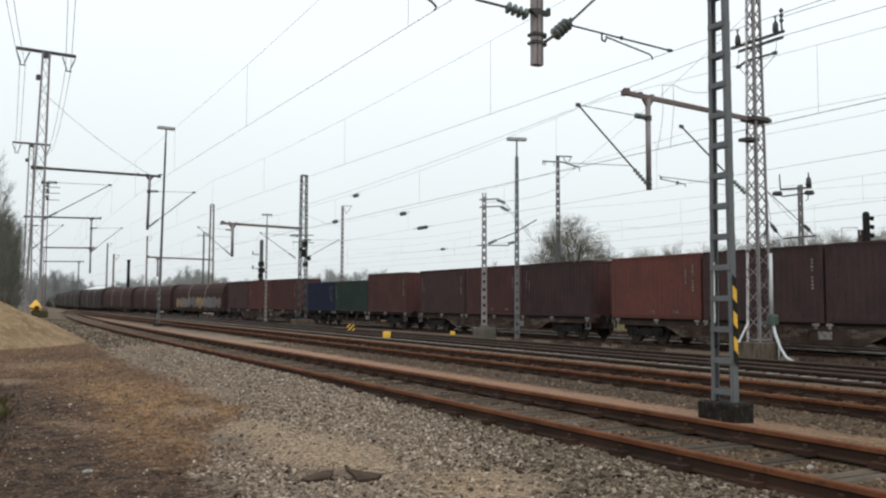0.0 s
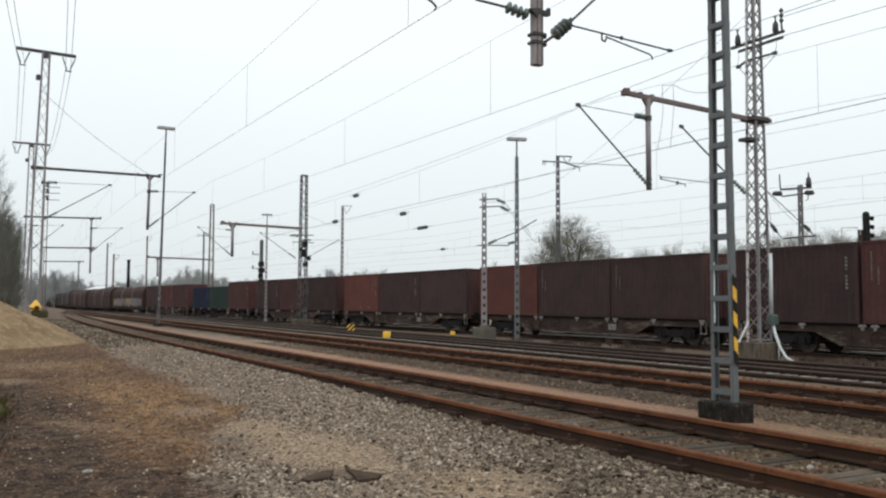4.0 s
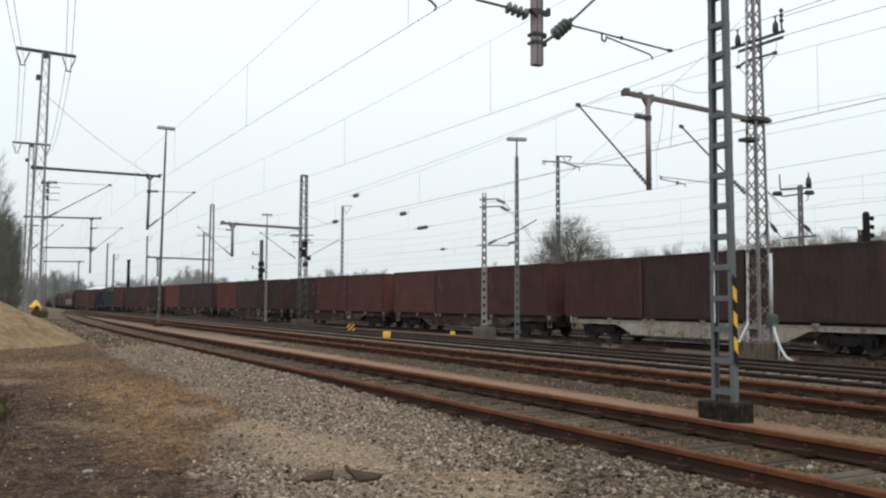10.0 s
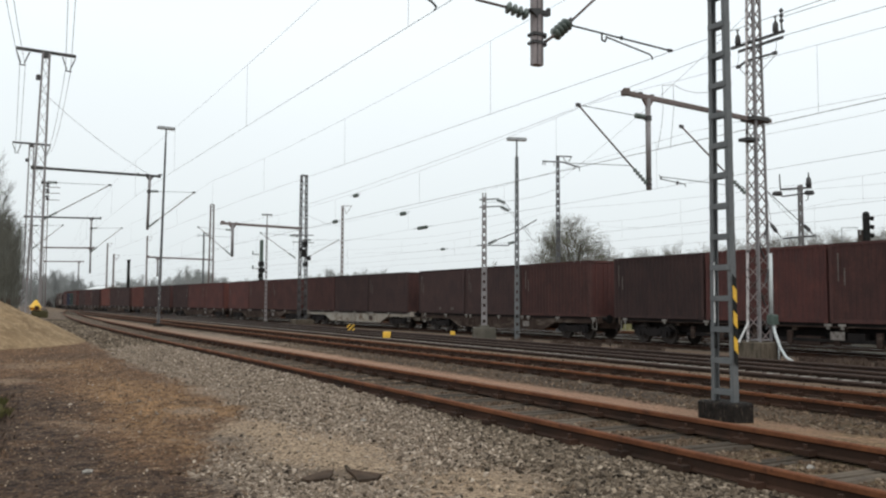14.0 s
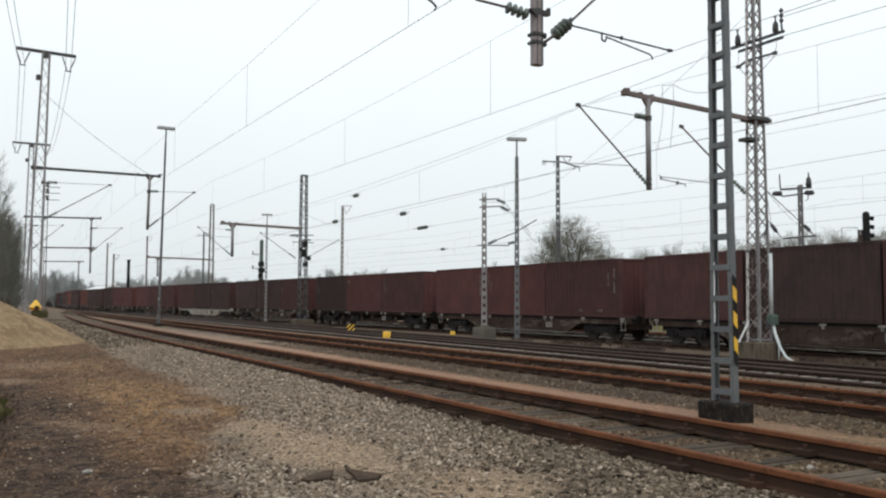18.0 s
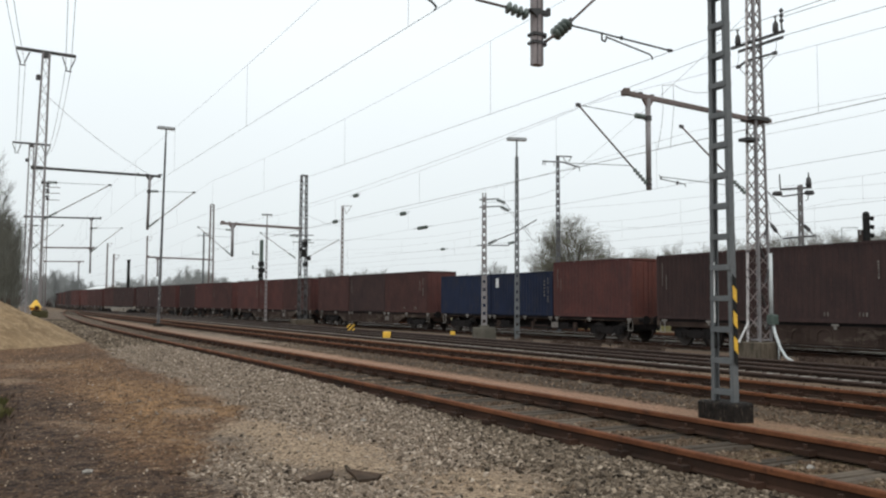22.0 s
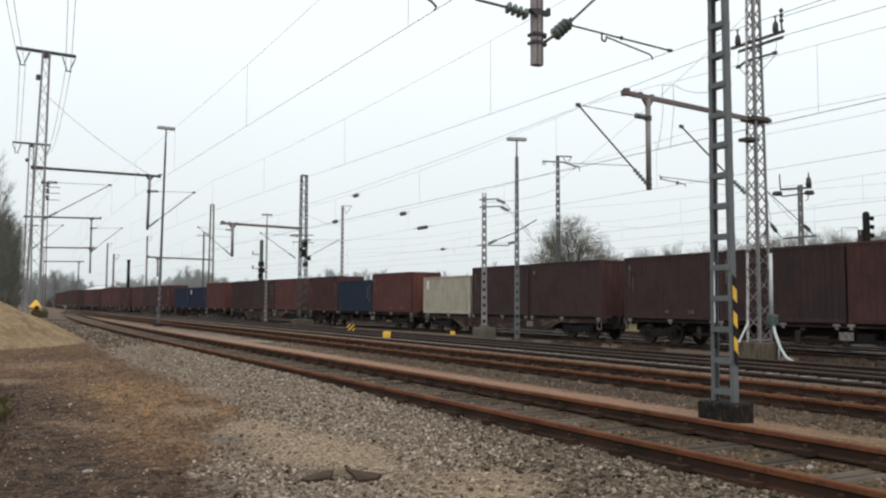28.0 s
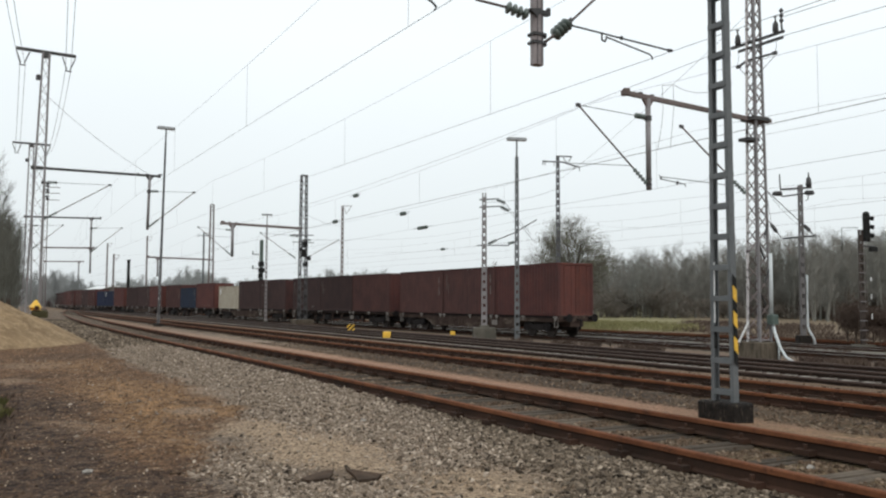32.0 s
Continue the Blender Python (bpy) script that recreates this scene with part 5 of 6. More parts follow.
def pole_with_frame(x, y, z0, top, label, kind):
    root = ladder_mast("catenary_pole", x, y, z0, top, .24 if kind == 3 else .34, .19 if kind == 3 else .22, (POLE_DARK, POLE_DARK, MAST_RUST, POLE_GREY)[kind], label, .5, (.6, .6, .55, TAR) if kind == 3 else (.9, .9, .2, CONCRETE), .18, turn=-30)
    h = top - z0
    if kind == 1:
        part("top_frame", Geo().beam((0, 0, h - .02), (.95, 0, h - .06), .07, .08).beam((.95, 0, h - .06), (.62, 0, h - .55), .05, .05).beam((.62, 0, h - .55), (.38, 0, h - .10), .05, .05), DARK_STEEL, root)
        part("side_arm", Geo().beam((-1.0, .1, h - .36), (.3, 0, h - .42), .07, .08).beam((.3, 0, h - .42), (1.45, 0, h - .78), .07, .08), DARK_STEEL, root)
        for k, q in ((-1.0, .36), (-.85, .36), (-.25, .40), (1.1, .67), (1.45, .78)):
            part("bracket", Geo().beam((k, 0, h - q + .06), (k, 0, h - q - .26), .05, .05), DARK_STEEL, root)
        part("cantilever_tube", rod([(.8, 0, h - .5), (2.6, -.3, h - .62), (4.7, -.7, h - .78)], .022), DARK_STEEL, root)
    elif kind == 2:
        part("top_frame", Geo().beam((-.1, 0, h - .05), (1.0, 0, h - .05), .06, .06).beam((.4, 0, h - .9), (.9, 0, h - .1), .05, .05).beam((.4, 0, h - .9), (.1, 0, h - .2), .05, .05), MAST_RUST, root)
    else:
        part("crossarm", Geo().beam((-.95, 0, h - .12), (.55, 0, h - .02), .08, .09), DARK_STEEL, root, "dark upper crossarm")
        part("arm_horn", Geo().beam((-.95, 0, h - .12), (-.98, 0, h + .62), .05, .05), DARK_STEEL, root)
        part("lower_crossarm", Geo().beam((-.85, 0, h - .46), (.62, 0, h - .26), .06, .07).beam((-1.0, 0, h - .36), (-.85, 0, h - .46), .05, .06), DARK_STEEL, root, "dark lower crossarm")
        part("insulator", Geo(smooth=True).tube([(.42, 0, h), (.42, 0, h + .08), (.42, 0, h + .42), (.42, 0, h + .50), (.42, 0, h + .72)], [.07, .15, .11, .04, .03], 10), DARK_STEEL, root, "upright dark post insulator")
        for k, dz in ((-1.12, -.32), (.42, -.28)):
            part("insulator", Geo(smooth=True).tube([(k - .22, 0, h + dz - .03), (k - .12, 0, h + dz), (k + .18, 0, h + dz), (k + .26, 0, h + dz - .04)], [.04, .12, .12, .03], 10), DARK_STEEL, root, "lying dark insulator")
        part("lamp_drop", rod([(.40, 0, h - .35), (.36, 0, h - .62), (.25, 0, h - .66)], .022), DARK_STEEL, root)
        part("cross_tie", Geo().beam((-.88, 0, h - 2.52), (.72, 0, h - 2.38), .06, .08), DARK_STEEL, root)
        part("stay_wire", rod([(-2.6, .5, h + .1), (-.95, 0, h - 2.5)], .02).tube([(-1.9, .3, h + .25), (.62, 0, h - 2.35)], .02), DARK_STEEL, root)
        part("insulator", Geo(smooth=True).tube([(-1.42, .15, h - 1.75), (-1.34, .12, h - 1.88), (-1.18, .07, h - 2.14), (-1.12, .05, h - 2.24)], [.03, .09, .09, .03], 8), DARK_STEEL, root)
        part("insulator", Geo(smooth=True).tube([(.14, .06, h - 1.82), (.22, .05, h - 1.92), (.40, .03, h - 2.10), (.46, .02, h - 2.18)], [.03, .09, .09, .03], 8), DARK_STEEL, root)
        part("cable_pipe", rod([(.20, -.06, 3.45), (.20, -.06, 1.0), (.26, -.08, .75), (.46, -.1, .38), (.50, -.12, 0)], .06, 8), PIPE_WHITE, root, "white plastic cable pipe")
    return root


pole_with_frame(33.7, 46.0, -.9, 11.1, "slim dark catenary pole with a top frame", 1)
pole_with_frame(34.90, 27.82, -.85, 6.9, "dark pole with crossarms and a white cable pipe", 3)
pole_with_frame(33.0, 83.0, -.9, 11.4, "rusty catenary pole with a bent top frame", 2)
pole_with_frame(21.6, 180.0, -.9, 12.9, "distant pale catenary pole", 2)
pole_with_frame(18.9, 149.0, -.9, 9.0, "distant rusty catenary pole", 2)
pole_with_frame(25.9, 160.0, -.9, 13.0, "distant rusty catenary pole", 2)
pole_with_frame(31.5, 140.0, -.9, 12.5, "distant rusty catenary pole", 1)


def signal(x, y, z0, top, label):
    root = ladder_mast("railway_signal", x, y, z0, top - 1.0, .19, .17, SIGNAL_POST, label, .4, (.8, .8, .2, CONCRETE), .16, turn=-30, group="signals")
    h = top - z0
    part("signal_head", Geo().chamfer_box((.24, -.10, h - .86), (.28, .28, 1.40), .08), BLACK, root, "black signal head")
    for i in range(3):
        part("lamp_hood", Geo().tube([(.36, -.16, h - .46 - i * .40), (.54, -.22, h - .51 - i * .40)], .10, 10), BLACK, root)
    part("lower_head", Geo().chamfer_box((.52, -.12, h - 1.90), (.36, .24, .24), .05), BLACK, root, "black lower signal box")
    part("head_bracket", Geo().beam((0, 0, h - 1.75), (.6, -.1, h - 1.80), .08, .08), DARK_STEEL, root)
    part("side_frame", rod([(-.1, 0, h - .9), (-.8, .1, h - .9), (-.8, .1, h - 2.0)], .02), DARK_STEEL, root)
    for s in (-.14, .14):
        part("ladder_rail", rod([(s - .03, -.22, 0), (s - .03, -.20, h - 2.2)], .014), SIGNAL_POST, root)
    for i in range(10):
        part("ladder_rung", rod([(-.19, -.22, .42 + i * .44), (.13, -.22, .42 + i * .44)], .022), MAST_PALE, root, "pale ladder rung")
    for z, w, q in ((3.2, .05, .18), (2.4, .035, .25), (1.5, .035, .25)):
        part("number_board", Geo().box((.27, -.36, z), (w, .02, q)), WHITE_PAINT, root, "small white plate")
    return root


signal(35.7, 25.23, -.85, 5.65, "black colour-light signal with a ladder beside shrubs")
gear = thing("switch_mast", pose(30.85, 105.0, -.85, 0, 0, -20), "grey-green mast with dark switch gear beyond the train", "mast")
part("shaft", Geo().chamfer_box((0, 0, 4.9), (.46, .42, 10.1), .06), GREEN_BOX, gear, "grey-green square shaft")
for dz, dw, dx in ((6.9, .72, 0), (6.1, .80, .05), (5.4, .62, -.05), (4.7, .66, .02)):
    part("gear_box", Geo().chamfer_box((dx, -.2, dz), (dw, .42, .62), .10), BLACK, gear, "dark switch gear")
for dz in (8.1, 6.3):
    part("bracket", Geo().beam((-1.15, 0, dz), (.2, 0, dz - .02), .08, .09), DARK_STEEL, gear)
    part("insulator", insulator((-1.05, 0, dz), (-1.05, 0, dz + .45), .12, 3), INSULATOR, gear)
post = thing("dark_post", pose(21.4, 150.0, -.85), "thick black post far down the line", "post")
part("shaft", Geo().tube([(0, 0, -.2), (0, 0, 9.0)], [.27, .24], 8), BLACK, post)
part("cap", Geo().chamfer_box((0, 0, 9.05), (.6, .6, .14), .03), BLACK, post)


# ---- overhead lines ----
def overhead_line(name, way, y0, y1, z_contact, z_carrier, supports, sag=.75, first=4.0, gauge=.0052, label="weathered contact wire hung from a sagging carrying wire"):
    root = thing(name, Matrix.Identity(4), label, "overhead line", "overhead lines")

    def carrier(y):
        z = z_carrier(y)
        for a, b in zip(supports, supports[1:]):
            if a <= y <= b:
                k = (y - a) / (b - a)
                return z - sag * 4 * k * (1 - k)
        return z

    ys = np.arange(y0, y1 + .1, 2.0)
    part("contact_wire", Geo().tube([(way(y)[0], y, z_contact(y)) for y in ys], gauge, 4), COPPER, root)
    part("carrying_wire", Geo().tube([(way(y)[0], y, carrier(y)) for y in ys], .0043, 4), COPPER, root)
    y = y0 + first
    while y < min(y1, 90):
        x = way(y)[0]
        part("dropper", Geo().tube([(x, y, z_contact(y)), (x, y, carrier(y))], .004, 3), COPPER, root)
        y += 9.5
    return root


overhead_line("siding_wire", siding, -30, 126, lambda y: 5.45 + .0135 * min(max(y, 0), 40), lambda y: 7.3 + .012 * min(max(y, 0), 40), [-30, 11.6, 46, 73, 109, 130], .25)
overhead_line("second_track_wire", second, -30, 146, lambda y: 5.58 + .0125 * min(max(y, 0), 40), lambda y: 7.75, [-30, 11.6, 46, 73, 109, 149, 180], .25, 9.41)
overhead_line("third_track_wire", straight(15.7, 0), -30, 180, lambda y: 5.3, lambda y: 7.15, [-30, 19.4, 66, 115, 180], .7, gauge=.0085)
overhead_line("fourth_track_wire", straight(19.85, 0), -30, 180, lambda y: 5.07, lambda y: 6.74, [-30, 19.4, 66, 115, 180], .55)
overhead_line("main_line_wire", main_line(0), -60, 220, lambda y: 4.95, lambda y: 6.55, [-40, 0, 38.8, 66, 115, 170, 220], .6)
overhead_line("outer_main_wire", main_line(4.6), -60, 220, lambda y: 4.95, lambda y: 6.6, [-40, 0, 28, 46, 83, 140, 220], .5)
overhead_line("outer_siding_wire", main_line(9.4), -60, 220, lambda y: 4.9, lambda y: 6.5, [-40, 0, 28, 46, 83, 140, 220], .5)


def feeder(x0, z, y0, y1, x1=None, r=.011):
    root = thing("feeder_cable", Matrix.Identity(4), "thin pale feeder cable high above the yard", "cable", "feeder cables")
    x1 = x0 if x1 is None else x1
    pts = [(x0 + (x1 - x0) * k / 24, y0 + (y1 - y0) * k / 24, z - 1.2 * 4 * (k / 24) * (1 - k / 24)) for k in range(25)]
    part("strand", Geo().tube(pts, r, 4), COPPER, root)


for dx in (-.12, .12):
    feeder(-1.55 + dx, 12.85, 2, 46, 1.36 + dx)
    feeder(.3 + dx, 12.85, 2, 46, 3.42 + dx)
    feeder(1.36 + dx, 12.85, 46, 73, 1.97 + dx)
    feeder(3.42 + dx, 12.85, 46, 73, 4.03 + dx)


def wire_insulator(x, y, z, d=.48, label="dark insulator let into an overhead wire"):
    root = thing("wire_insulator", pose(x, y, z), label, "insulator", "wire insulators")
    part("body", insulator((0, -d / 2, 0), (0, d / 2, 0), .095, 4), INSULATOR, root)
    part("wire", rod([(0, -.7, .03), (0, -d / 2, 0), (0, d / 2, 0), (0, .7, .03)], .009, 4), COPPER, root)


for q in ((15.7, 37.8, 6.36), (16.6, 34.4, 5.22), (19.85, 38.55, 5.07), (19.85, 39.1, 5.07), (main_line(0)(52)[0], 52, 4.95), (15.7, 40.5, 5.32)):
    wire_insulator(*q)


def cross_span(p, q, label="thin weathered cross-span wire between masts", r=.009):
    root = thing("span_wire", Matrix.Identity(4), label, "cable", "span wires")
    p, q = Vector(p), Vector(q)
    pts = [p.lerp(q, k / 10) - Vector((0, 0, .25 * 4 * k / 10 * (1 - k / 10))) for k in range(11)]
    part("strand", Geo().tube(pts, r, 4), COPPER, root)


cross_span((2.2, 45.7, 11.6), (7.6, 45.9, 7.75))
cross_span((22, 19.4, 9.9), (22.6, 66, 9.0))
cross_span((22, 19.4, 10.8), (34, 46, 9.6))
cross_span((22.6, 66, 8.6), (33, 83, 9.2))
cross_span((23.4, 38.8, 6.6), (33.7, 46, 8.9))
cross_span((22.30, 19.09, 5.0), (33.8, 28.45, 4.48))
cross_span((22.30, 19.09, 4.9), (35.5, 27.47, 4.55))
cross_span((22.05, 18.95, 6.66), (24.25, 3.35, 7.80), r=.005)
cross_span((22.00, 18.14, 10.28), (24, -40, 10.2))
cross_span((22.00, 18.37, 9.68), (24, -40, 9.2))


# ---- a low shed far behind the line ----
shed = thing("depot_shed", pose(26.8, 232.0, -1.0, 0, 0, 8), "long low shed with a pale roof far behind the tracks", "shed")
part("wall", Geo().box((0, 0, 2.3), (4.0, 14, 4.6)), CONCRETE, shed)
part("roof", Geo().extrude([(-2.4, 5.2), (-2.3, 5.4), (0.4, 6.25), (2.4, 6.15), (2.5, 5.95), (0.4, 6.0)], -7.4, 7.4, lambda u, w, d: (u, d, w)), WHITE_PAINT, shed, "pale sheet roof")
part("gable", Geo().extrude([(-2.0, 4.6), (-2.0, 5.3), (.4, 6.0), (2.0, 5.95), (2.0, 4.6)], -6.98, 6.98, lambda u, w, d: (u, d, w)), CONCRETE, shed)


# ---- small trackside things ----
def sand_heap():
    """A long heap of pale sand left beside the dirt track."""
    g = Geo(smooth=True)
    n, k = 170, 130
    for j in range(k + 1):
        for i in range(n + 1):
            u, w = i / n * 2 - 1, j / k * 2 - 1
            x, y = -4.2 + u * 7.7, 33.5 + w * 7.0
            r = math.hypot(u, w)
            h = min(3.45 * max(0, 1 - r ** 1.15), 2.15) * (1 + .10 * noise.noise((x * .5, y * .5, 1.7)))
            h += (.13 * noise.noise((x * 1.3, y * 1.3, 4.2)) + .06 * noise.noise((x * 4, y * 4, 2)) + .05 * noise.noise((x * 9, y * 9, 6))) * min(1, max(0, 1 - r) * 4)
            g.v.append((x, y, -.27 + h))
    g.f = [(j * (n + 1) + i, j * (n + 1) + i + 1, (j + 1) * (n + 1) + i + 1, (j + 1) * (n + 1) + i) for j in range(k) for i in range(n)]
    tagged(new("sand_mound", g.mesh("sand_mound", SAND)), "mound of pale brown sand beside the dirt track", "sand mound")


sand_heap()


def yellow_box(x, y, z, s, label):
    root = thing("point_box", pose(x, y, z, 0, 0, -25), label, "track equipment", "trackside boxes")
    part("housing", Geo().chamfer_box((0, 0, s * .5), (s, s * .8, s * .75), s * .1), YELLOW, root, "yellow painted housing")
    part("foot", Geo().box((0, 0, s * .02), (s * .7, s * .5, s * .25)), DARK_STEEL, root)


yellow_box(16.3, 35.4, -.44, .37, "small bright yellow box beside the track")
yellow_box(23.2, 41.6, -.62, .28, "small yellow and white box beside the track")
root = thing("marker_board", pose(19.9, 48.5, -.68, 0, 0, -25), "black and yellow striped board on a short post", "sign")
part("post", Geo().box((0, .03, .18), (.08, .06, .4)), DARK_STEEL, root)
board = [Geo(), Geo()]


def band(c0, c1, half=.26):
    """The part of a square between two slanting lines."""
    pts = []
    for c, order in ((c0, 1), (c1, -1)):
        lo, hi = max(-half, -half + c), min(half, half + c)
        ends = [(lo, lo - c), (hi, hi - c)]
        pts += ends[::order]
    return pts


edges = (-.52, -.35, -.23, -.05, .07, .25, .37, .52)
for i in range(7):
    board[i % 2].extrude(band(edges[i], edges[i + 1]), -.02, .02, lambda u, w, d: (u * .9, d, w * .9 + .34))
part("stripe", board[1], YELLOW, root, "yellow stripes")
part("stripe", board[0], BLACK, root, "black stripes")
trough = thing("cable_trough", Matrix.Identity(4), "long pale concrete cable trough beside the main line", "cable trough")
way = main_line(2.35)
y = 12.0
slab = Geo().chamfer_box((0, 0, 0), (.34, .97, .16), .015).mesh("trough_lid", STAINED_PALE)
while y < 120:
    x, z = way(y)
    h = math.atan2(way(y + .5)[0] - way(y - .5)[0], 1.0)
    part("trough_lid", slab, None, trough, m=Matrix.Translation((x, y, -.76)) @ Matrix.Rotation(-h, 4, "Z"))
    y += 1.0
for x, y in ((37.3, 45.5), (37.6, 44.4), (38.9, 41.6)):
    st = thing("marker_stone", pose(x, y, -.92), "small pale cable marker beside the far track", "marker", "cable markers")
    part("block", Geo().chamfer_box((0, 0, .12), (.16, .14, .30), .03), CONCRETE_TIE, st)
lever = thing("point_lever", pose(1.90, 38.0, .85), "yellow hooded lantern on a dark olive base behind the sand", "track equipment")
part("hood", Geo().tube([(0, 0, 0), (0, 0, .10), (.02, 0, .30), (.02, 0, .42)], [.25, .24, .12, .03], 8), YELLOW, lever, "yellow peaked hood")
part("front_plate", Geo().chamfer_box((.04, -.24, .09), (.16, .03, .16), .01), RUST_RAIL, lever, "dark opening under the hood")
part("base", Geo().chamfer_box((.16, 0, -.16), (.62, .40, .30), .06).box((0, 0, -.7), (.14, .14, 1.0)), OLIVE, lever, "dark olive base")

for x, y, tip, lean, turn, shape in ((2.40, 6.47, 10, -9, -14, [(-.12, -.02), (-.07, -.09), (.06, -.075), (.085, -.02), (.10, .04), (.03, .10), (-.06, .075)]), (2.70, 6.30, 11, 8, -44, [(-.13, .02), (-.05, -.05), (.0, -.13), (.11, -.03), (.12, .05), (.0, .09)])):
    scrap = thing("scrap_board", pose(x, y, ground_z(x, y) + .036, tip, lean, turn), "flat brown broken piece of board lying on the gravel", "scrap", "scraps on the gravel")
    part("board", Geo().extrude(shape, -.014, .010, lambda u, w, d: (u * 1.2, w * .8, d + (u * u + u * w) * 1.2)), SCRAP, scrap)


def pebble_shapes():
    t = (1 + 5 ** .5) / 2
    base = np.array([(-1, t, 0), (1, t, 0), (-1, -t, 0), (1, -t, 0), (0, -1, t), (0, 1, t), (0, -1, -t), (0, 1, -t), (t, 0, -1), (t, 0, 1), (-t, 0, -1), (-t, 0, 1)]) / 1.9
    faces = np.array([(0, 11, 5), (0, 5, 1), (0, 1, 7), (0, 7, 10), (0, 10, 11), (1, 5, 9), (5, 11, 4), (11, 10, 2), (10, 7, 6), (7, 1, 8), (3, 9, 4), (3, 4, 2), (3, 2, 6), (3, 6, 8), (3, 8, 9), (4, 9, 5), (2, 4, 11), (6, 2, 10), (8, 6, 7), (9, 8, 1)])
    return base, faces


def scatter_stones(name, count, label, mat, size, field, seed):
    """Loose stones as one mesh: field(rng, n) gives places, size their range of radii."""
    rng = np.random.default_rng(seed)
    base, faces = pebble_shapes()
    xy = field(rng, count)
    n = len(xy)
    shapes = base[None] * rng.uniform(.4, 1.4, (n, 12, 1)) * rng.uniform(.4, 1.3, (n, 1, 3)) * np.array([1.1, 1.1, .75])
    a = rng.uniform(0, 2 * np.pi, n)
    b = rng.uniform(-1, 1, n)
    c, s, cb, sb = np.cos(a), np.sin(a), np.cos(b), np.sin(b)
    rot = np.zeros((n, 3, 3))
    rot[:, 0, 0], rot[:, 0, 1], rot[:, 1, 0], rot[:, 1, 1], rot[:, 2, 2] = c, -s, s, c, 1
    tip = np.zeros((n, 3, 3))
    tip[:, 0, 0], tip[:, 1, 1], tip[:, 1, 2], tip[:, 2, 1], tip[:, 2, 2] = 1, cb, -sb, sb, cb
    r = size[0] + (size[1] - size[0]) * rng.random(n) ** 2
    pts = np.einsum("nij,njk,nvk->nvi", rot, tip, shapes) * r[:, None, None]
    zs = np.array([ground_z(x, y) for x, y in xy])
    pts += np.stack([xy[:, 0], xy[:, 1], zs + r * .25], 1)[:, None, :]
    allf = (faces[None] + 12 * np.arange(n)[:, None, None]).reshape(-1, 3)
    me = bpy.data.meshes.new(name)
    me.vertices.add(n * 12)
    me.vertices.foreach_set("co", pts.reshape(-1))
    me.loops.add(len(allf) * 3)
    me.loops.foreach_set("vertex_index", allf.reshape(-1).astype(np.int32))
    me.polygons.add(len(allf))
    me.polygons.foreach_set("loop_start", np.arange(0, len(allf) * 3, 3, dtype=np.int32))
    me.polygons.foreach_set("loop_total", np.full(len(allf), 3, dtype=np.int32))
    me.update(calc_edges=True)
    me.shade_flat()
    me.materials.append(mat)
    tagged(new(name, me), label, "gravel", kind="stuff")


def stone_material(name, tones, single=False):
    """Stones of many tones: one for each island of a joined mesh, or one for each object."""
    m, nt, b = nodes_of(name)
    g = nt.nodes.new("ShaderNodeNewGeometry")
    ramp = nt.nodes.new("ShaderNodeValToRGB")
    el = ramp.color_ramp.elements
    tones = [(r * 1.09, g_ * 1.04, b_) for r, g_, b_ in tones]
    el[0].color, el[1].color = (*tones[0], 1), (*tones[-1], 1)
    for i, c in enumerate(tones[1:-1]):
        e = el.new((i + 1) / (len(tones) - 1))
        e.color = (*c, 1)
    pick = nt.nodes.new("ShaderNodeObjectInfo").outputs["Random"] if single else g.outputs["Random Per Island"]
    nt.links.new(pick, ramp.inputs["Fac"])
    grain = noise_tex(nt, 60, 4, 0.7, g.outputs["Position"])
    sc = nt.nodes.new("ShaderNodeVectorMath")
    sc.operation = "SCALE"
    nt.links.new(ramp.outputs["Color"], sc.inputs[0])
    nt.links.new(remap(nt, grain, .28, .72, .62, 1.32), sc.inputs["Scale"])
    nt.links.new(sc.outputs[0], b.inputs["Base Color"])
    b.inputs["Roughness"].default_value = .95
    b.inputs["Specular IOR Level"].default_value = .2
    return m


BALLAST = stone_material("loose_ballast", [(.10, .075, .054), (.23, .178, .13), (.34, .27, .20), (.28, .205, .135), (.48, .395, .305)])
COARSE_BALLAST = stone_material("broken_ballast", [(.024, .018, .014), (.175, .142, .111), (.31, .262, .212), (.115, .09, .067), (.48, .42, .35)])
DARK_BALLAST = stone_material("oily_ballast", [(.016, .012, .009), (.10, .081, .061), (.195, .161, .123), (.055, .042, .030), (.35, .297, .235)])
RUSTY_BALLAST = stone_material("rust_dusted_ballast", [(.040, .028, .019), (.105, .074, .051), (.165, .122, .086), (.08, .056, .039), (.25, .20, .152)])


def near_grit(rng, n):
    xy = near_gravel(rng, n)
    return xy[xy[:, 0] < 4.2]


def near_gravel(rng, n):
    x = rng.uniform(.9, 5.05, n * 3)
    y = 2.5 + 27 * rng.random(n * 3) ** 1.7
    edge = np.interp(y, EDGE_Y, EDGE_X) + np.array([.45 * noise.noise((a * 1.6, b * 1.3, 2)) for a, b in zip(x, y)])
    keep = (rng.random(n * 3) < np.clip((x - edge) / .35 + .1, .012, 1)) & (y > .55 * x)
    return np.stack([x, y], 1)[keep][:n]


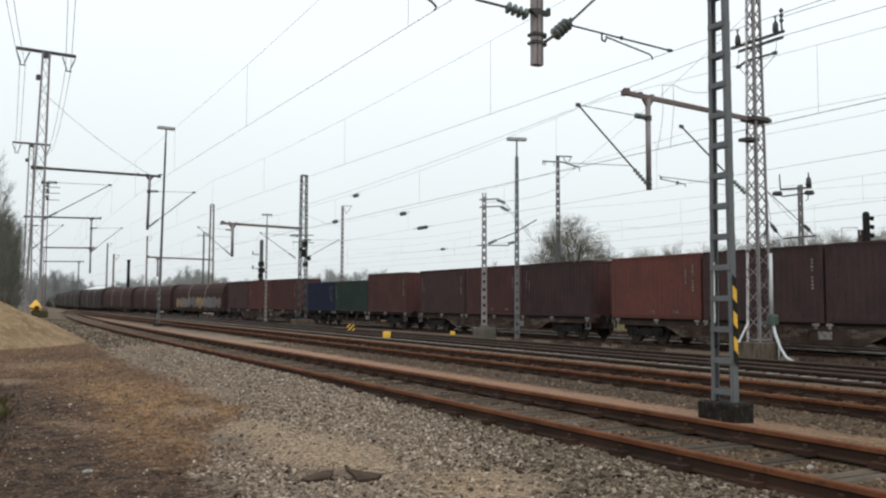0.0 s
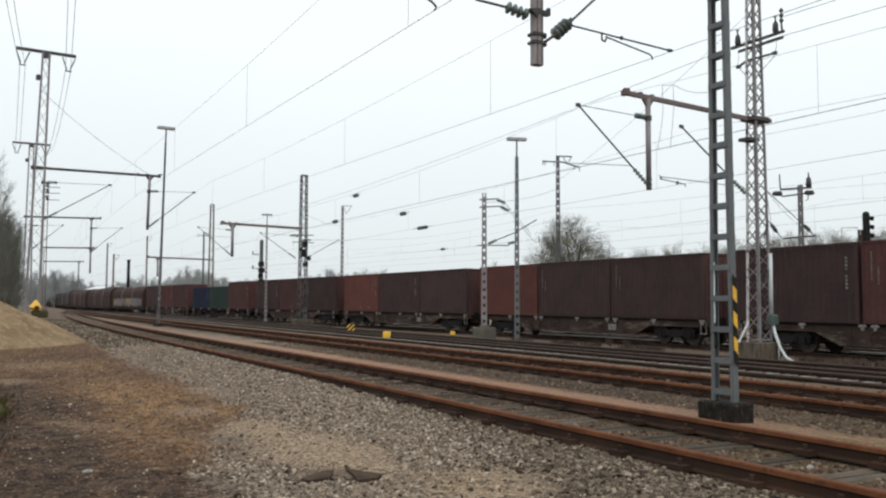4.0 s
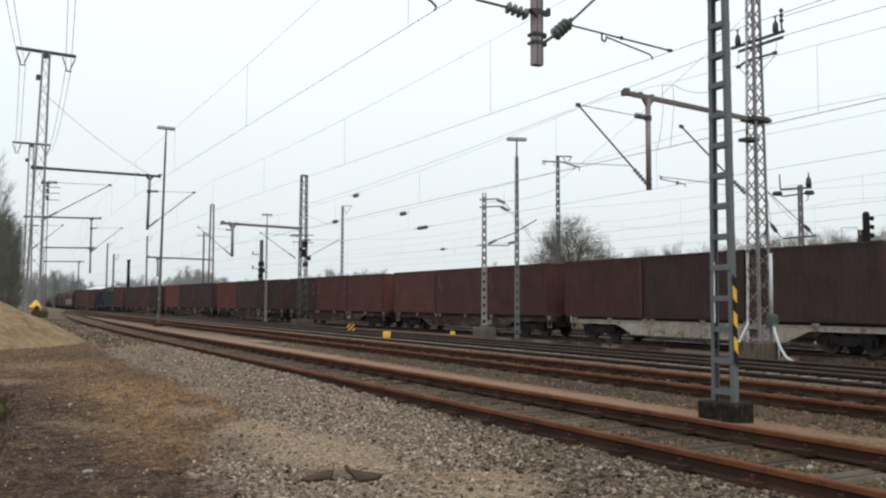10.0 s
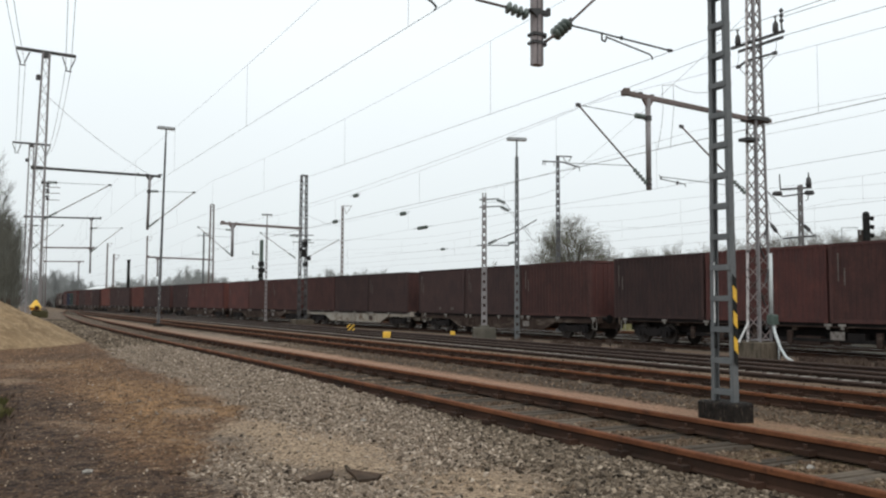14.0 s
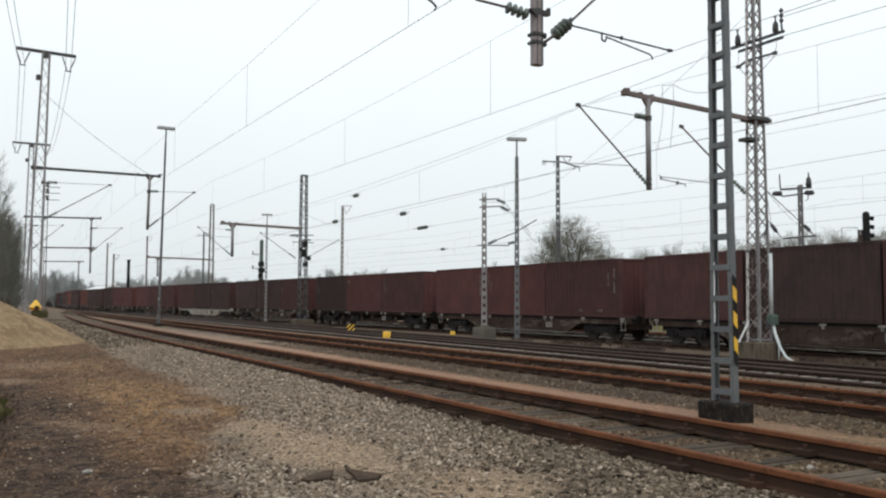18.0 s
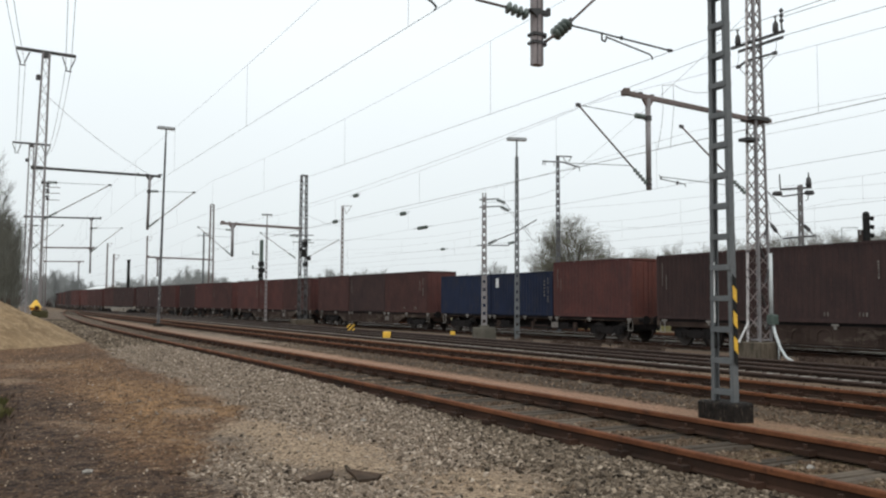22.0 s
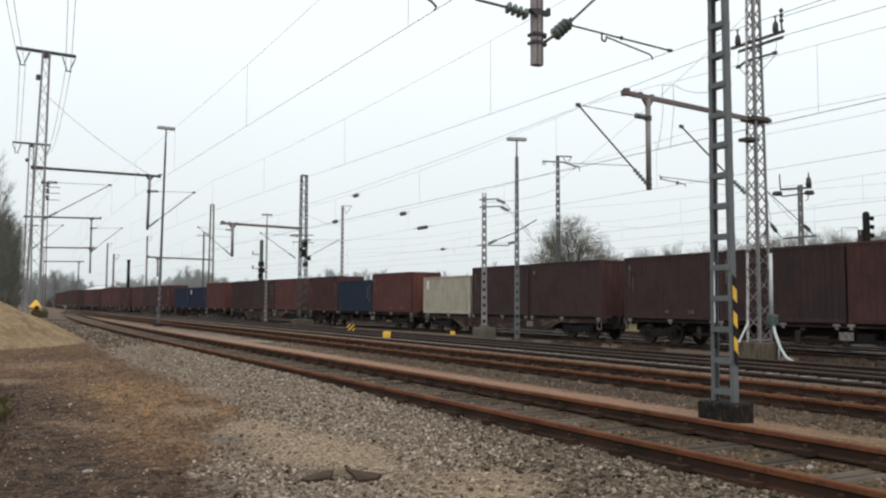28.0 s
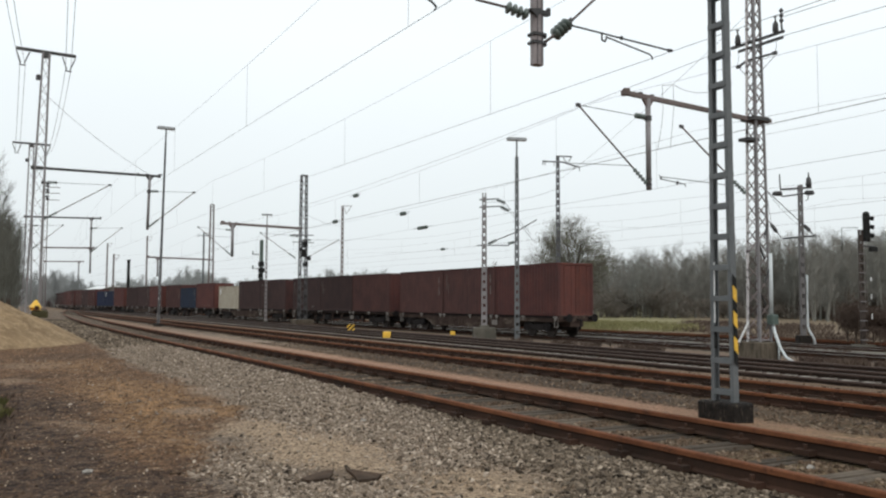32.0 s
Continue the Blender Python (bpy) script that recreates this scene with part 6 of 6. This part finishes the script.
def coarse_gravel(rng, n):
    """Coarser stones towards the rails, few where the ground is trodden."""
    xy = near_gravel(rng, n * 2)
    chance = np.ones(len(xy))
    for cx, cy, rx, ry in ((2.85, 7.7, .75, 1.9), (3.45, 5.6, .7, .8), (2.6, 9.6, .6, .8)):
        worn = ((xy[:, 0] - cx) / rx) ** 2 + ((xy[:, 1] - cy) / ry) ** 2
        chance *= np.clip(worn * 1.3 - .45, .08, 1)
    return xy[rng.random(len(xy)) < chance]


def pale_side(rng, n):
    xy = coarse_gravel(rng, n)
    return xy[xy[:, 0] - .25 * (xy[:, 1] - 6) + rng.normal(0, .25, len(xy)) < np.interp(xy[:, 1], [4.2, 6.0, 7.0], [3.1, 3.9, 4.1])]


def rail_side(rng, n):
    xy = coarse_gravel(rng, n)
    return xy[xy[:, 0] - .25 * (xy[:, 1] - 6) + rng.normal(0, .25, len(xy)) > np.interp(xy[:, 1], [4.2, 6.0, 7.0], [3.1, 3.9, 4.1])]


def far_shoulder(rng, n):
    y = 27 + 45 * rng.random(n) ** 1.4
    x = siding(0)[0] + .00047 * np.maximum(y - 25, 0) ** 2 - .9 - 1.7 * rng.random(n)
    return np.stack([x, y], 1)


def bed_gravel(rng, n):
    x = np.concatenate([rng.uniform(5.25, 6.5, n // 2), rng.uniform(8.4, 9.95, n // 3)])
    y = 3 + 27 * rng.random(len(x)) ** 1.6
    on_sleeper = np.abs((y + 11.7 + SIDING_PITCH / 2) % SIDING_PITCH - SIDING_PITCH / 2) < .125
    keep = (y > .5 * x) & ~((x < 7) & on_sleeper & (rng.random(len(x)) < .72))
    return np.stack([x, y], 1)[keep]


def yard_gravel(rng, n):
    x = np.concatenate([rng.uniform(10.0, 11.5, n // 3), rng.uniform(11.7, 14.3, n // 3), rng.uniform(16.9, 22, n // 3)])
    y = 6 + 34 * rng.random(len(x)) ** 1.4
    keep = (y > .55 * x)
    return np.stack([x, y], 1)[keep]


def dirt_pebbles(rng, n):
    x, y = rng.uniform(-.5, 2.6, n), 4.5 + 20 * rng.random(n) ** 1.5
    return np.stack([x, y], 1)


scatter_stones("loose_ballast", 46000, "loose grey broken ballast stones", COARSE_BALLAST, (.007, .026), pale_side, 11)
scatter_stones("loose_ballast", 42000, "darker broken ballast stones beside the rail", DARK_BALLAST, (.010, .031), rail_side, 17)
scatter_stones("loose_ballast", 7000, "coarse ballast on the shoulder of the siding", DARK_BALLAST, (.02, .06), far_shoulder, 18)
scatter_stones("loose_grit", 20000, "fine beige grit trodden into the ground", BALLAST, (.004, .014), near_grit, 15)
scatter_stones("track_ballast", 24000, "rust-dusted ballast between and beside the rails", RUSTY_BALLAST, (.010, .030), bed_gravel, 12)
scatter_stones("yard_ballast", 11000, "brownish ballast of the yard tracks", RUSTY_BALLAST, (.018, .045), yard_gravel, 13)


def single_stones():
    """The nearest ballast stones, each lying loose on the ground."""
    mat = stone_material("single_ballast", [(.020, .015, .011), (.11, .09, .066), (.20, .165, .125), (.065, .05, .036), (.36, .305, .24)], True)
    rng = random.Random(31)
    base, faces = pebble_shapes()
    shapes = []
    for k in range(10):
        q = np.random.default_rng(200 + k)
        g = Geo()
        g.add([tuple(float(c) for c in p) for p in base * q.uniform(.55, 1.3, (12, 1)) * q.uniform(.65, 1.2, (1, 3)) * np.array([1.15, 1.0, .75])], [tuple(int(i) for i in f) for f in faces])
        shapes.append(g.mesh("ballast_stone", mat))
    ground = bpy.data.objects["ground"]
    laid = 0
    while laid < 300:
        x, y = rng.uniform(1.9, 5.0), rng.uniform(3.6, 7.4)
        if y < .62 * x + 1.2 or x > 5.0 or abs(x - 2.85) < .5 and y > 6.9 or x < float(np.interp(y, EDGE_Y, EDGE_X)) + .25:
            continue
        r = .012 + .015 * rng.random() ** 2
        part("ballast_stone", shapes[rng.randrange(10)], None, ground, m=Matrix.Translation((x, y, ground_z(x, y) + r * .45)) @ Matrix.Rotation(rng.uniform(0, 6.28), 4, "Z") @ Matrix.Rotation(rng.uniform(-.5, .5), 4, "X") @ Matrix.Scale(r, 4))
        laid += 1


CLOD = stone_material("dirt_clod", [(.045, .031, .023), (.095, .064, .042), (.15, .10, .064), (.075, .052, .037), (.22, .165, .12)])


def dirt_clods(rng, n):
    x, y = rng.uniform(-.6, 3.8, n), 4.5 + 24 * rng.random(n) ** 1.5
    keep = x < np.interp(y, EDGE_Y, EDGE_X) + rng.normal(0, .2, n)
    return np.stack([x, y], 1)[keep]


scatter_stones("dirt_clods", 11000, "loose brown clods and crumbs of earth", CLOD, (.004, .020), dirt_clods, 16)
scatter_stones("dirt_pebbles", 4200, "small pale pebbles trodden into the dirt", BALLAST, (.003, .013), dirt_pebbles, 14)
for x, y, r in ((.82, 7.72, .04), (3.9, 9.1, .03), (6.2, 4.9, .035), (7.1, 6.0, .05)):
    st = thing("pale_stone", pose(x, y, ground_z(x, y) + r * .35), "single pale stone lying on the ground", "stone", "pale stones")
    base, faces = pebble_shapes()
    g = Geo()
    g.add([(p[0] * r * 1.4, p[1] * r * .9, p[2] * r * .7) for p in base * np.random.default_rng(int(x * 10)).uniform(.7, 1.2, (12, 1))], [tuple(int(k) for k in f) for f in faces])
    part("stone", g, STONE_PALE, st)
single_stones()


# ---- trees, shrubs, grass ----
def grow(rng, trunk, twigs, p, d, length, r, level, top, spread, split):
    """One limb and all that branches from it."""
    n = 3 if level < 2 else (2 if level < 4 else 1)
    pts, rs = [p.copy()], [r]
    for i in range(n):
        d = (d + Vector((rng.uniform(-1, 1), rng.uniform(-1, 1), rng.uniform(-.4, 1))) * (.10 + .07 * level)).normalized()
        p = p + d * (length / n)
        pts.append(p.copy())
        rs.append(r * (1 - .45 * (i + 1) / n))
    (trunk if level < 2 else twigs).tube(pts, rs, 6 if level < 1 else (4 if level < 2 else 3), caps=False)
    if level >= top:
        return
    for k in range(split + (1 if level == 0 else 0)):
        at = rng.uniform(.35, 1.0) if level else rng.uniform(.55, 1.0)
        i = min(int(at * n), n - 1)
        o = pts[i].lerp(pts[i + 1], at * n - i)
        side = Vector((rng.uniform(-1, 1), rng.uniform(-1, 1), rng.uniform(-.15, .8))).normalized()
        nd = (d * (1 - spread) + side * spread).normalized()
        grow(rng, trunk, twigs, o, nd, length * rng.uniform(.55, .80), max(rs[-1] * rng.uniform(.5, .75), .008), level + 1, top, spread, split)


def tree_meshes(seed, height, top, split, spread, bark, twig, stem=.34, girth=.028):
    rng = random.Random(seed)
    trunk, twigs = Geo(smooth=True), Geo()
    grow(rng, trunk, twigs, Vector((0, 0, -.3)), Vector((0, 0, 1)), height * stem, height * girth, 0, top, spread, split)
    return trunk.mesh("trunk", bark), twigs.mesh("crown", twig)


def plant(meshes, x, y, z, scale, turn, label, name="tree", category="tree", group=""):
    root = thing(name, pose(x, y, z, 0, 0, turn), label, category, group)
    for nm, me in zip(("trunk", "crown"), meshes):
        ob = part(nm, me, None, root)
        ob.scale = scale if isinstance(scale, tuple) else (scale,) * 3
    return root


def round_tree(seed, stem, rx, rz, limbs):
    """A lone tree with a round open crown: crooked limbs fan out and fork, fine twigs and first buds near their ends."""
    rng = random.Random(seed)
    trunk, twigs, buds = Geo(smooth=True), Geo(), Geo()
    trunk.tube([(0, 0, -.3), (.05, 0, stem * .5), (0, .05, stem + rz * .3)], [.36, .28, .20], 8, caps=False)

    def inside(p):
        w = (p.z - stem - rz * .62) / (rz * (1.0 if p.z > stem + rz * .62 else .75))
        return (p.x / rx) ** 2 + (p.y / rx) ** 2 + w * w

    def limb(p, d, length, r, level):
        pts, rs = [p.copy()], [r]
        n = 5
        for i in range(n):
            d = (d + Vector((rng.uniform(-1, 1), rng.uniform(-1, 1), rng.uniform(-.8, .8))) * .32).normalized()
            p = p + d * (length / n)
            if inside(p) > rng.uniform(.9, 1.12):
                break
            pts.append(p.copy())
            rs.append(max(r * (1 - .65 * (i + 1) / n), .0075))
        if len(pts) < 2:
            return
        (trunk if level < 2 else twigs).tube(pts, rs, 5 if level < 2 else 3, caps=False)
        for i in range(1, len(pts)):
            if level < 3:
                for _ in range((2, 2, 2)[level]):
                    side = Vector((rng.uniform(-1, 1), rng.uniform(-1, 1), rng.uniform(-.5, .9))).normalized()
                    o = pts[i - 1].lerp(pts[i], rng.random())
                    limb(o, (d * .45 + side * .75).normalized(), length * rng.uniform(.42, .68), rs[i] * .6, level + 1)
            if level > 2 and rng.random() < .22:
                for _ in range(2):
                    o = pts[i] + Vector((rng.uniform(-.2, .2), rng.uniform(-.2, .2), rng.uniform(-.2, .2)))
                    q = rng.uniform(.03, .065)
                    buds.add([o + Vector((rng.uniform(-q, q), rng.uniform(-q, q), rng.uniform(-q, q))) for _ in range(4)], [(0, 1, 2), (0, 2, 3)])

    for k in range(limbs):
        a = 2.399 * k + rng.uniform(-.3, .3)
        up = .05 + 2.4 * ((k + .5) / limbs) ** 1.2
        d = Vector((math.cos(a), math.sin(a), up)).normalized()
        limb(Vector((0, 0, stem * .75 + rz * .55 * k / limbs)), d, rx * rng.uniform(1.05, 1.3), .11, 0)
    root = thing("tree", pose(45.3, 60.0, -1.0), "lone round-crowned tree with fine bare twigs and first buds", "tree")
    part("trunk", trunk, BARK, root)
    part("crown", twigs, OAK_TWIG, root)
    tagged(part("leafage", buds, BUD_GREEN, root, "sparse grey-green buds"), kind="stuff")


round_tree(11, 2.6, 4.35, 4.7, 9)


def forest_tree(seed, height, mat=WOOD_FAR):
    """A slim tall tree of a close wood: a straight stem, rising branches from low down, fine twigs."""
    rng = random.Random(seed)
    trunk, twigs = Geo(smooth=True), Geo()
    bend = Vector((rng.uniform(-.06, .06), rng.uniform(-.06, .06), 1))
    pts = [bend * (height * k / 6) + Vector((rng.uniform(-.1, .1), rng.uniform(-.1, .1), 0)) for k in range(7)]
    trunk.tube(pts, [height * .012 * (1 - .14 * k) for k in range(7)], 6, caps=False)
    for k in range(52):
        u = rng.uniform(.12, .98)
        i = min(int(u * 6), 5)
        o = pts[i].lerp(pts[i + 1], u * 6 - i)
        a = rng.uniform(0, 6.283)
        d = Vector((math.cos(a), math.sin(a), rng.uniform(.8, 2.2))).normalized()
        grow(rng, trunk, twigs, o, d, height * rng.uniform(.10, .19) * (1.25 - .6 * u), .032, 2, 4, .45, 4)
    return trunk.mesh("trunk", mat), twigs.mesh("crown", mat)


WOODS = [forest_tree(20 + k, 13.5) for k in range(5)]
NEARBY = [forest_tree(80 + k, 13.5, TWIG_GREY) for k in range(3)]
THICKET = [tree_meshes(60 + k, 5.0, 4, 5, .6, UNDERWOOD, UNDERWOOD, .25, .010) for k in range(2)]
SCRUB = [tree_meshes(40 + k, 5.0, 4, 5, .6, BRAMBLE, BRAMBLE, .25, .014) for k in range(2)]


def joined_trees(places, seed, mat):
    """Far-off trees of the wood, gathered into one mesh."""
    shapes = []
    for k in range(3):
        rng = random.Random(seed + k)
        g = Geo()
        g.tube([(0, 0, 0), (.15, .1, 6), (.1, -.1, 13)], [.16, .11, .03], 4, caps=False)
        for _ in range(80):
            u = rng.uniform(.12, .98)
            a = rng.uniform(0, 6.283)
            d = Vector((math.cos(a), math.sin(a), rng.uniform(.8, 2.0))).normalized()
            grow(rng, g, g, Vector((.1, 0, 13 * u)), d, 13 * rng.uniform(.10, .20) * (1.25 - .6 * u), .045, 3, 4, .45, 6)
        shapes.append((np.array(g.v), g.f))
    rng = random.Random(seed)
    verts, faces, n = [], [], 0
    for x, y, z, s in places:
        v, f = rng.choice(shapes)
        a = rng.uniform(0, 6.283)
        c, q = math.cos(a), math.sin(a)
        w = np.stack([x + s * 1.15 * (v[:, 0] * c - v[:, 1] * q), y + s * 1.15 * (v[:, 0] * q + v[:, 1] * c), z + s * v[:, 2]], 1)
        verts.append(w)
        faces.extend(tuple(i + n for i in p) for p in f)
        n += len(v)
    g = Geo()
    g.v, g.f = np.concatenate(verts).tolist(), faces
    tagged(new("far_wood", g.mesh("far_wood", mat)), "bare grey winter wood on the horizon", "wood", kind="stuff")


def woods():
    rng = random.Random(8)
    far = []
    for lo, hi, d0, d1, n, tall, apart in ((.90, 1.12, 118, 136, 70, .82, True), (.60, 1.12, 136, 160, 190, 1.0, True), (.60, 1.12, 160, 215, 210, 1.0, False), (.36, .66, 230, 290, 90, .95, False), (.0, .40, 240, 340, 330, .86, False)):
        for i in range(n):
            a = lo + (hi - lo) * (i + rng.random()) / n
            d = d0 + (d1 - d0) * rng.random() ** 1.2
            s = tall * rng.uniform(.9, 1.06)
            if hi < .7:
                s *= .80 + .13 * math.sin(a * 37) + .10 * math.sin(a * 91 + 1)
            if lo > .5:
                s *= .70 + .75 * (a - .66)
            if apart:
                plant(rng.choice(WOODS), d * math.sin(a), d * math.cos(a), -1.2, (s * 1.15, s * 1.15, s), rng.uniform(0, 360), "bare winter tree in the wood behind the yard", group="trees of the wood")
            else:
                far.append((d * math.sin(a), d * math.cos(a), -1.2, s))
    # the most distant trees take the paler colour that holds more haze
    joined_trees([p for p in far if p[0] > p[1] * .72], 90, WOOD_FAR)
    joined_trees([p for p in far if p[0] <= p[1] * .72], 95, WOOD_HAZY)
    for i in range(130):
        a = .60 + .5 * (i + rng.random()) / 130
        d = 130 + 40 * rng.random()
        s = rng.uniform(1.0, 2.2)
        plant(rng.choice(THICKET), d * math.sin(a), d * math.cos(a), -2.0, (s * 1.7, s * 1.7, s * 1.1), rng.uniform(0, 360), "brown undergrowth at the edge of the wood", "shrub", "shrub", "undergrowth")
    for x, y, s in ((-3.0, 62, .95), (-6.5, 74, .9), (-1.5, 84, .85), (.4, 100, .85), (-4, 95, .95), (1.2, 118, .85), (.9, 60, .72), (1.0, 66, .66), (1.5, 78, .72), (1.9, 84, .66), (2.3, 92, .74), (1.5, 97, .85), (2.9, 101, .7), (1.9, 108, .85), (3.2, 114, .74), (2.6, 122, .9), (.5, 72, .9), (1.7, 61, .5), (2.0, 67, .55), (1.2, 56, .55), (2.4, 75, .62), (.3, 54, .75)):
        plant(rng.choice(NEARBY), x, y, -.4, s * .88, rng.uniform(0, 360), "bare tree beside the dirt track", group="trees by the dirt track")
    for x, y, s in ((37.3, 26.7, 1.05), (36.9, 25.9, .9), (37.9, 27.6, .75), (38.6, 27.3, .9), (40, 27, 1.0), (40.5, 25, .9), (36.4, 24.9, .5), (38.2, 26.4, .9), (39.2, 25.6, .8), (42, 29.5, .9), (21.5, 25.9, .22), (21.05, 26.2, .18), (22.0, 25.6, .2), (21.3, 26.6, .16), (30.5, 65, .5), (31.4, 90, .9), (33, 100, 1.0), (29.5, 121, 1.0), (.8, 58, .6), (1.0, 64, .8), (1.3, 70, .7), (1.7, 76, .8), (.9, 56, .5), (2.2, 88, .9), (1.4, 82, .8), (2.8, 97, .9)):
        plant(rng.choice(SCRUB), x, y, ground_z(x, y), (s * 1.1, s * 1.1, s), rng.uniform(0, 360), "brown leafless shrub beside the tracks", "shrub", "shrub", "shrubs along the tracks")


woods()


def tufts(name, label, mat, places, blades, size, seed):
    rng = random.Random(seed)
    g = Geo()
    for x, y, r in places:
        for _ in range(blades):
            a, q = rng.uniform(0, 6.283), r * rng.random() ** .6
            px, py = x + q * math.cos(a), y + q * math.sin(a)
            z = ground_z(px, py)
            h = size * rng.uniform(.4, 1.2)
            lean = rng.uniform(0, 6.283)
            dx, dy = math.cos(lean), math.sin(lean)
            w = .010 + size * .03
            g.add([(px - dy * w, py + dx * w, z - .02), (px + dy * w, py - dx * w, z - .02), (px + dx * h * .25 + dy * w * .6, py + dy * h * .25 - dx * w * .6, z + h * .6), (px + dx * h * .7, py + dy * h * .7, z + h)], [(0, 1, 2), (0, 2, 3)])
    tagged(new(name, g.mesh(name, mat)), label, "vegetation", kind="stuff")


tufts("grass_tufts", "green grass tufts at the edge of the dirt", GRASS, [(.12, 11.8, .22), (-.05, 12.2, .35), (.0, 11.4, .2), (.2, 12.9, .12)], 260, .11, 3)
tufts("dead_twigs", "dead stalks and twigs on the dark soil", BRAMBLE, [(.05 + .04 * (k % 7), 9.0 + .85 * k, .28) for k in range(9)], 60, .07, 21)
_r = random.Random(4)
tufts("dry_grass", "dry brown grass between the tracks", BRAMBLE, [(_r.uniform(23, 25.4), _r.uniform(25, 36), .6) for _ in range(9)] + [(_r.uniform(21.4, 24), _r.uniform(62, 70), .8) for _ in range(12)] + [(_r.uniform(29.8, 31), _r.uniform(18, 40), .6) for _ in range(10)] + [(_r.uniform(22.6, 26.3), _r.uniform(12, 19), .55) for _ in range(22)] + [(_r.uniform(38, 46), _r.uniform(24, 44), 1.2) for _ in range(30)], 110, .22, 5)
tufts("pasture_grass", "brownish rough grass before the wood", BRAMBLE, [(q, q * _r.uniform(.5, 1.0), 2.4) for q in [_r.uniform(46, 74) for _ in range(90)]], 60, .40, 9)
tufts("field_grass", "yellowish green field grass", FIELD, [(q, q + _r.uniform(2, 22), 2.2) for q in [_r.uniform(44, 60) for _ in range(70)]], 120, .42, 6)


# ---- movement ----
def motions():
    times = [float(t) for t in range(33)]
    for ob, mid, shift, up, half in RIDERS:
        walk(ob, [(t, ride(mid, shift, t, up, half)) for t in times])
    beats = [k / FPS for k in range(32 * FPS + 1)]
    roll = [(train_s(0, t) - train_s(0, 0)) / .46 for t in beats]
    turning = {}
    for ob in [o for o in scene.objects if o.name.startswith("wheelset")]:
        x = round(ob.location.x, 2)
        if x not in turning:
            walk(ob, [(t, Matrix.Translation((x, 0, .46)) @ Matrix.Rotation(a, 4, "Y")) for t, a in zip(beats, roll)])
            turning[x] = ob.animation_data
        else:
            ob.rotation_mode = "QUATERNION"
            keys = ob.animation_data_create()
            keys.action = turning[x].action
            keys.action_slot = turning[x].action_slot


motions()
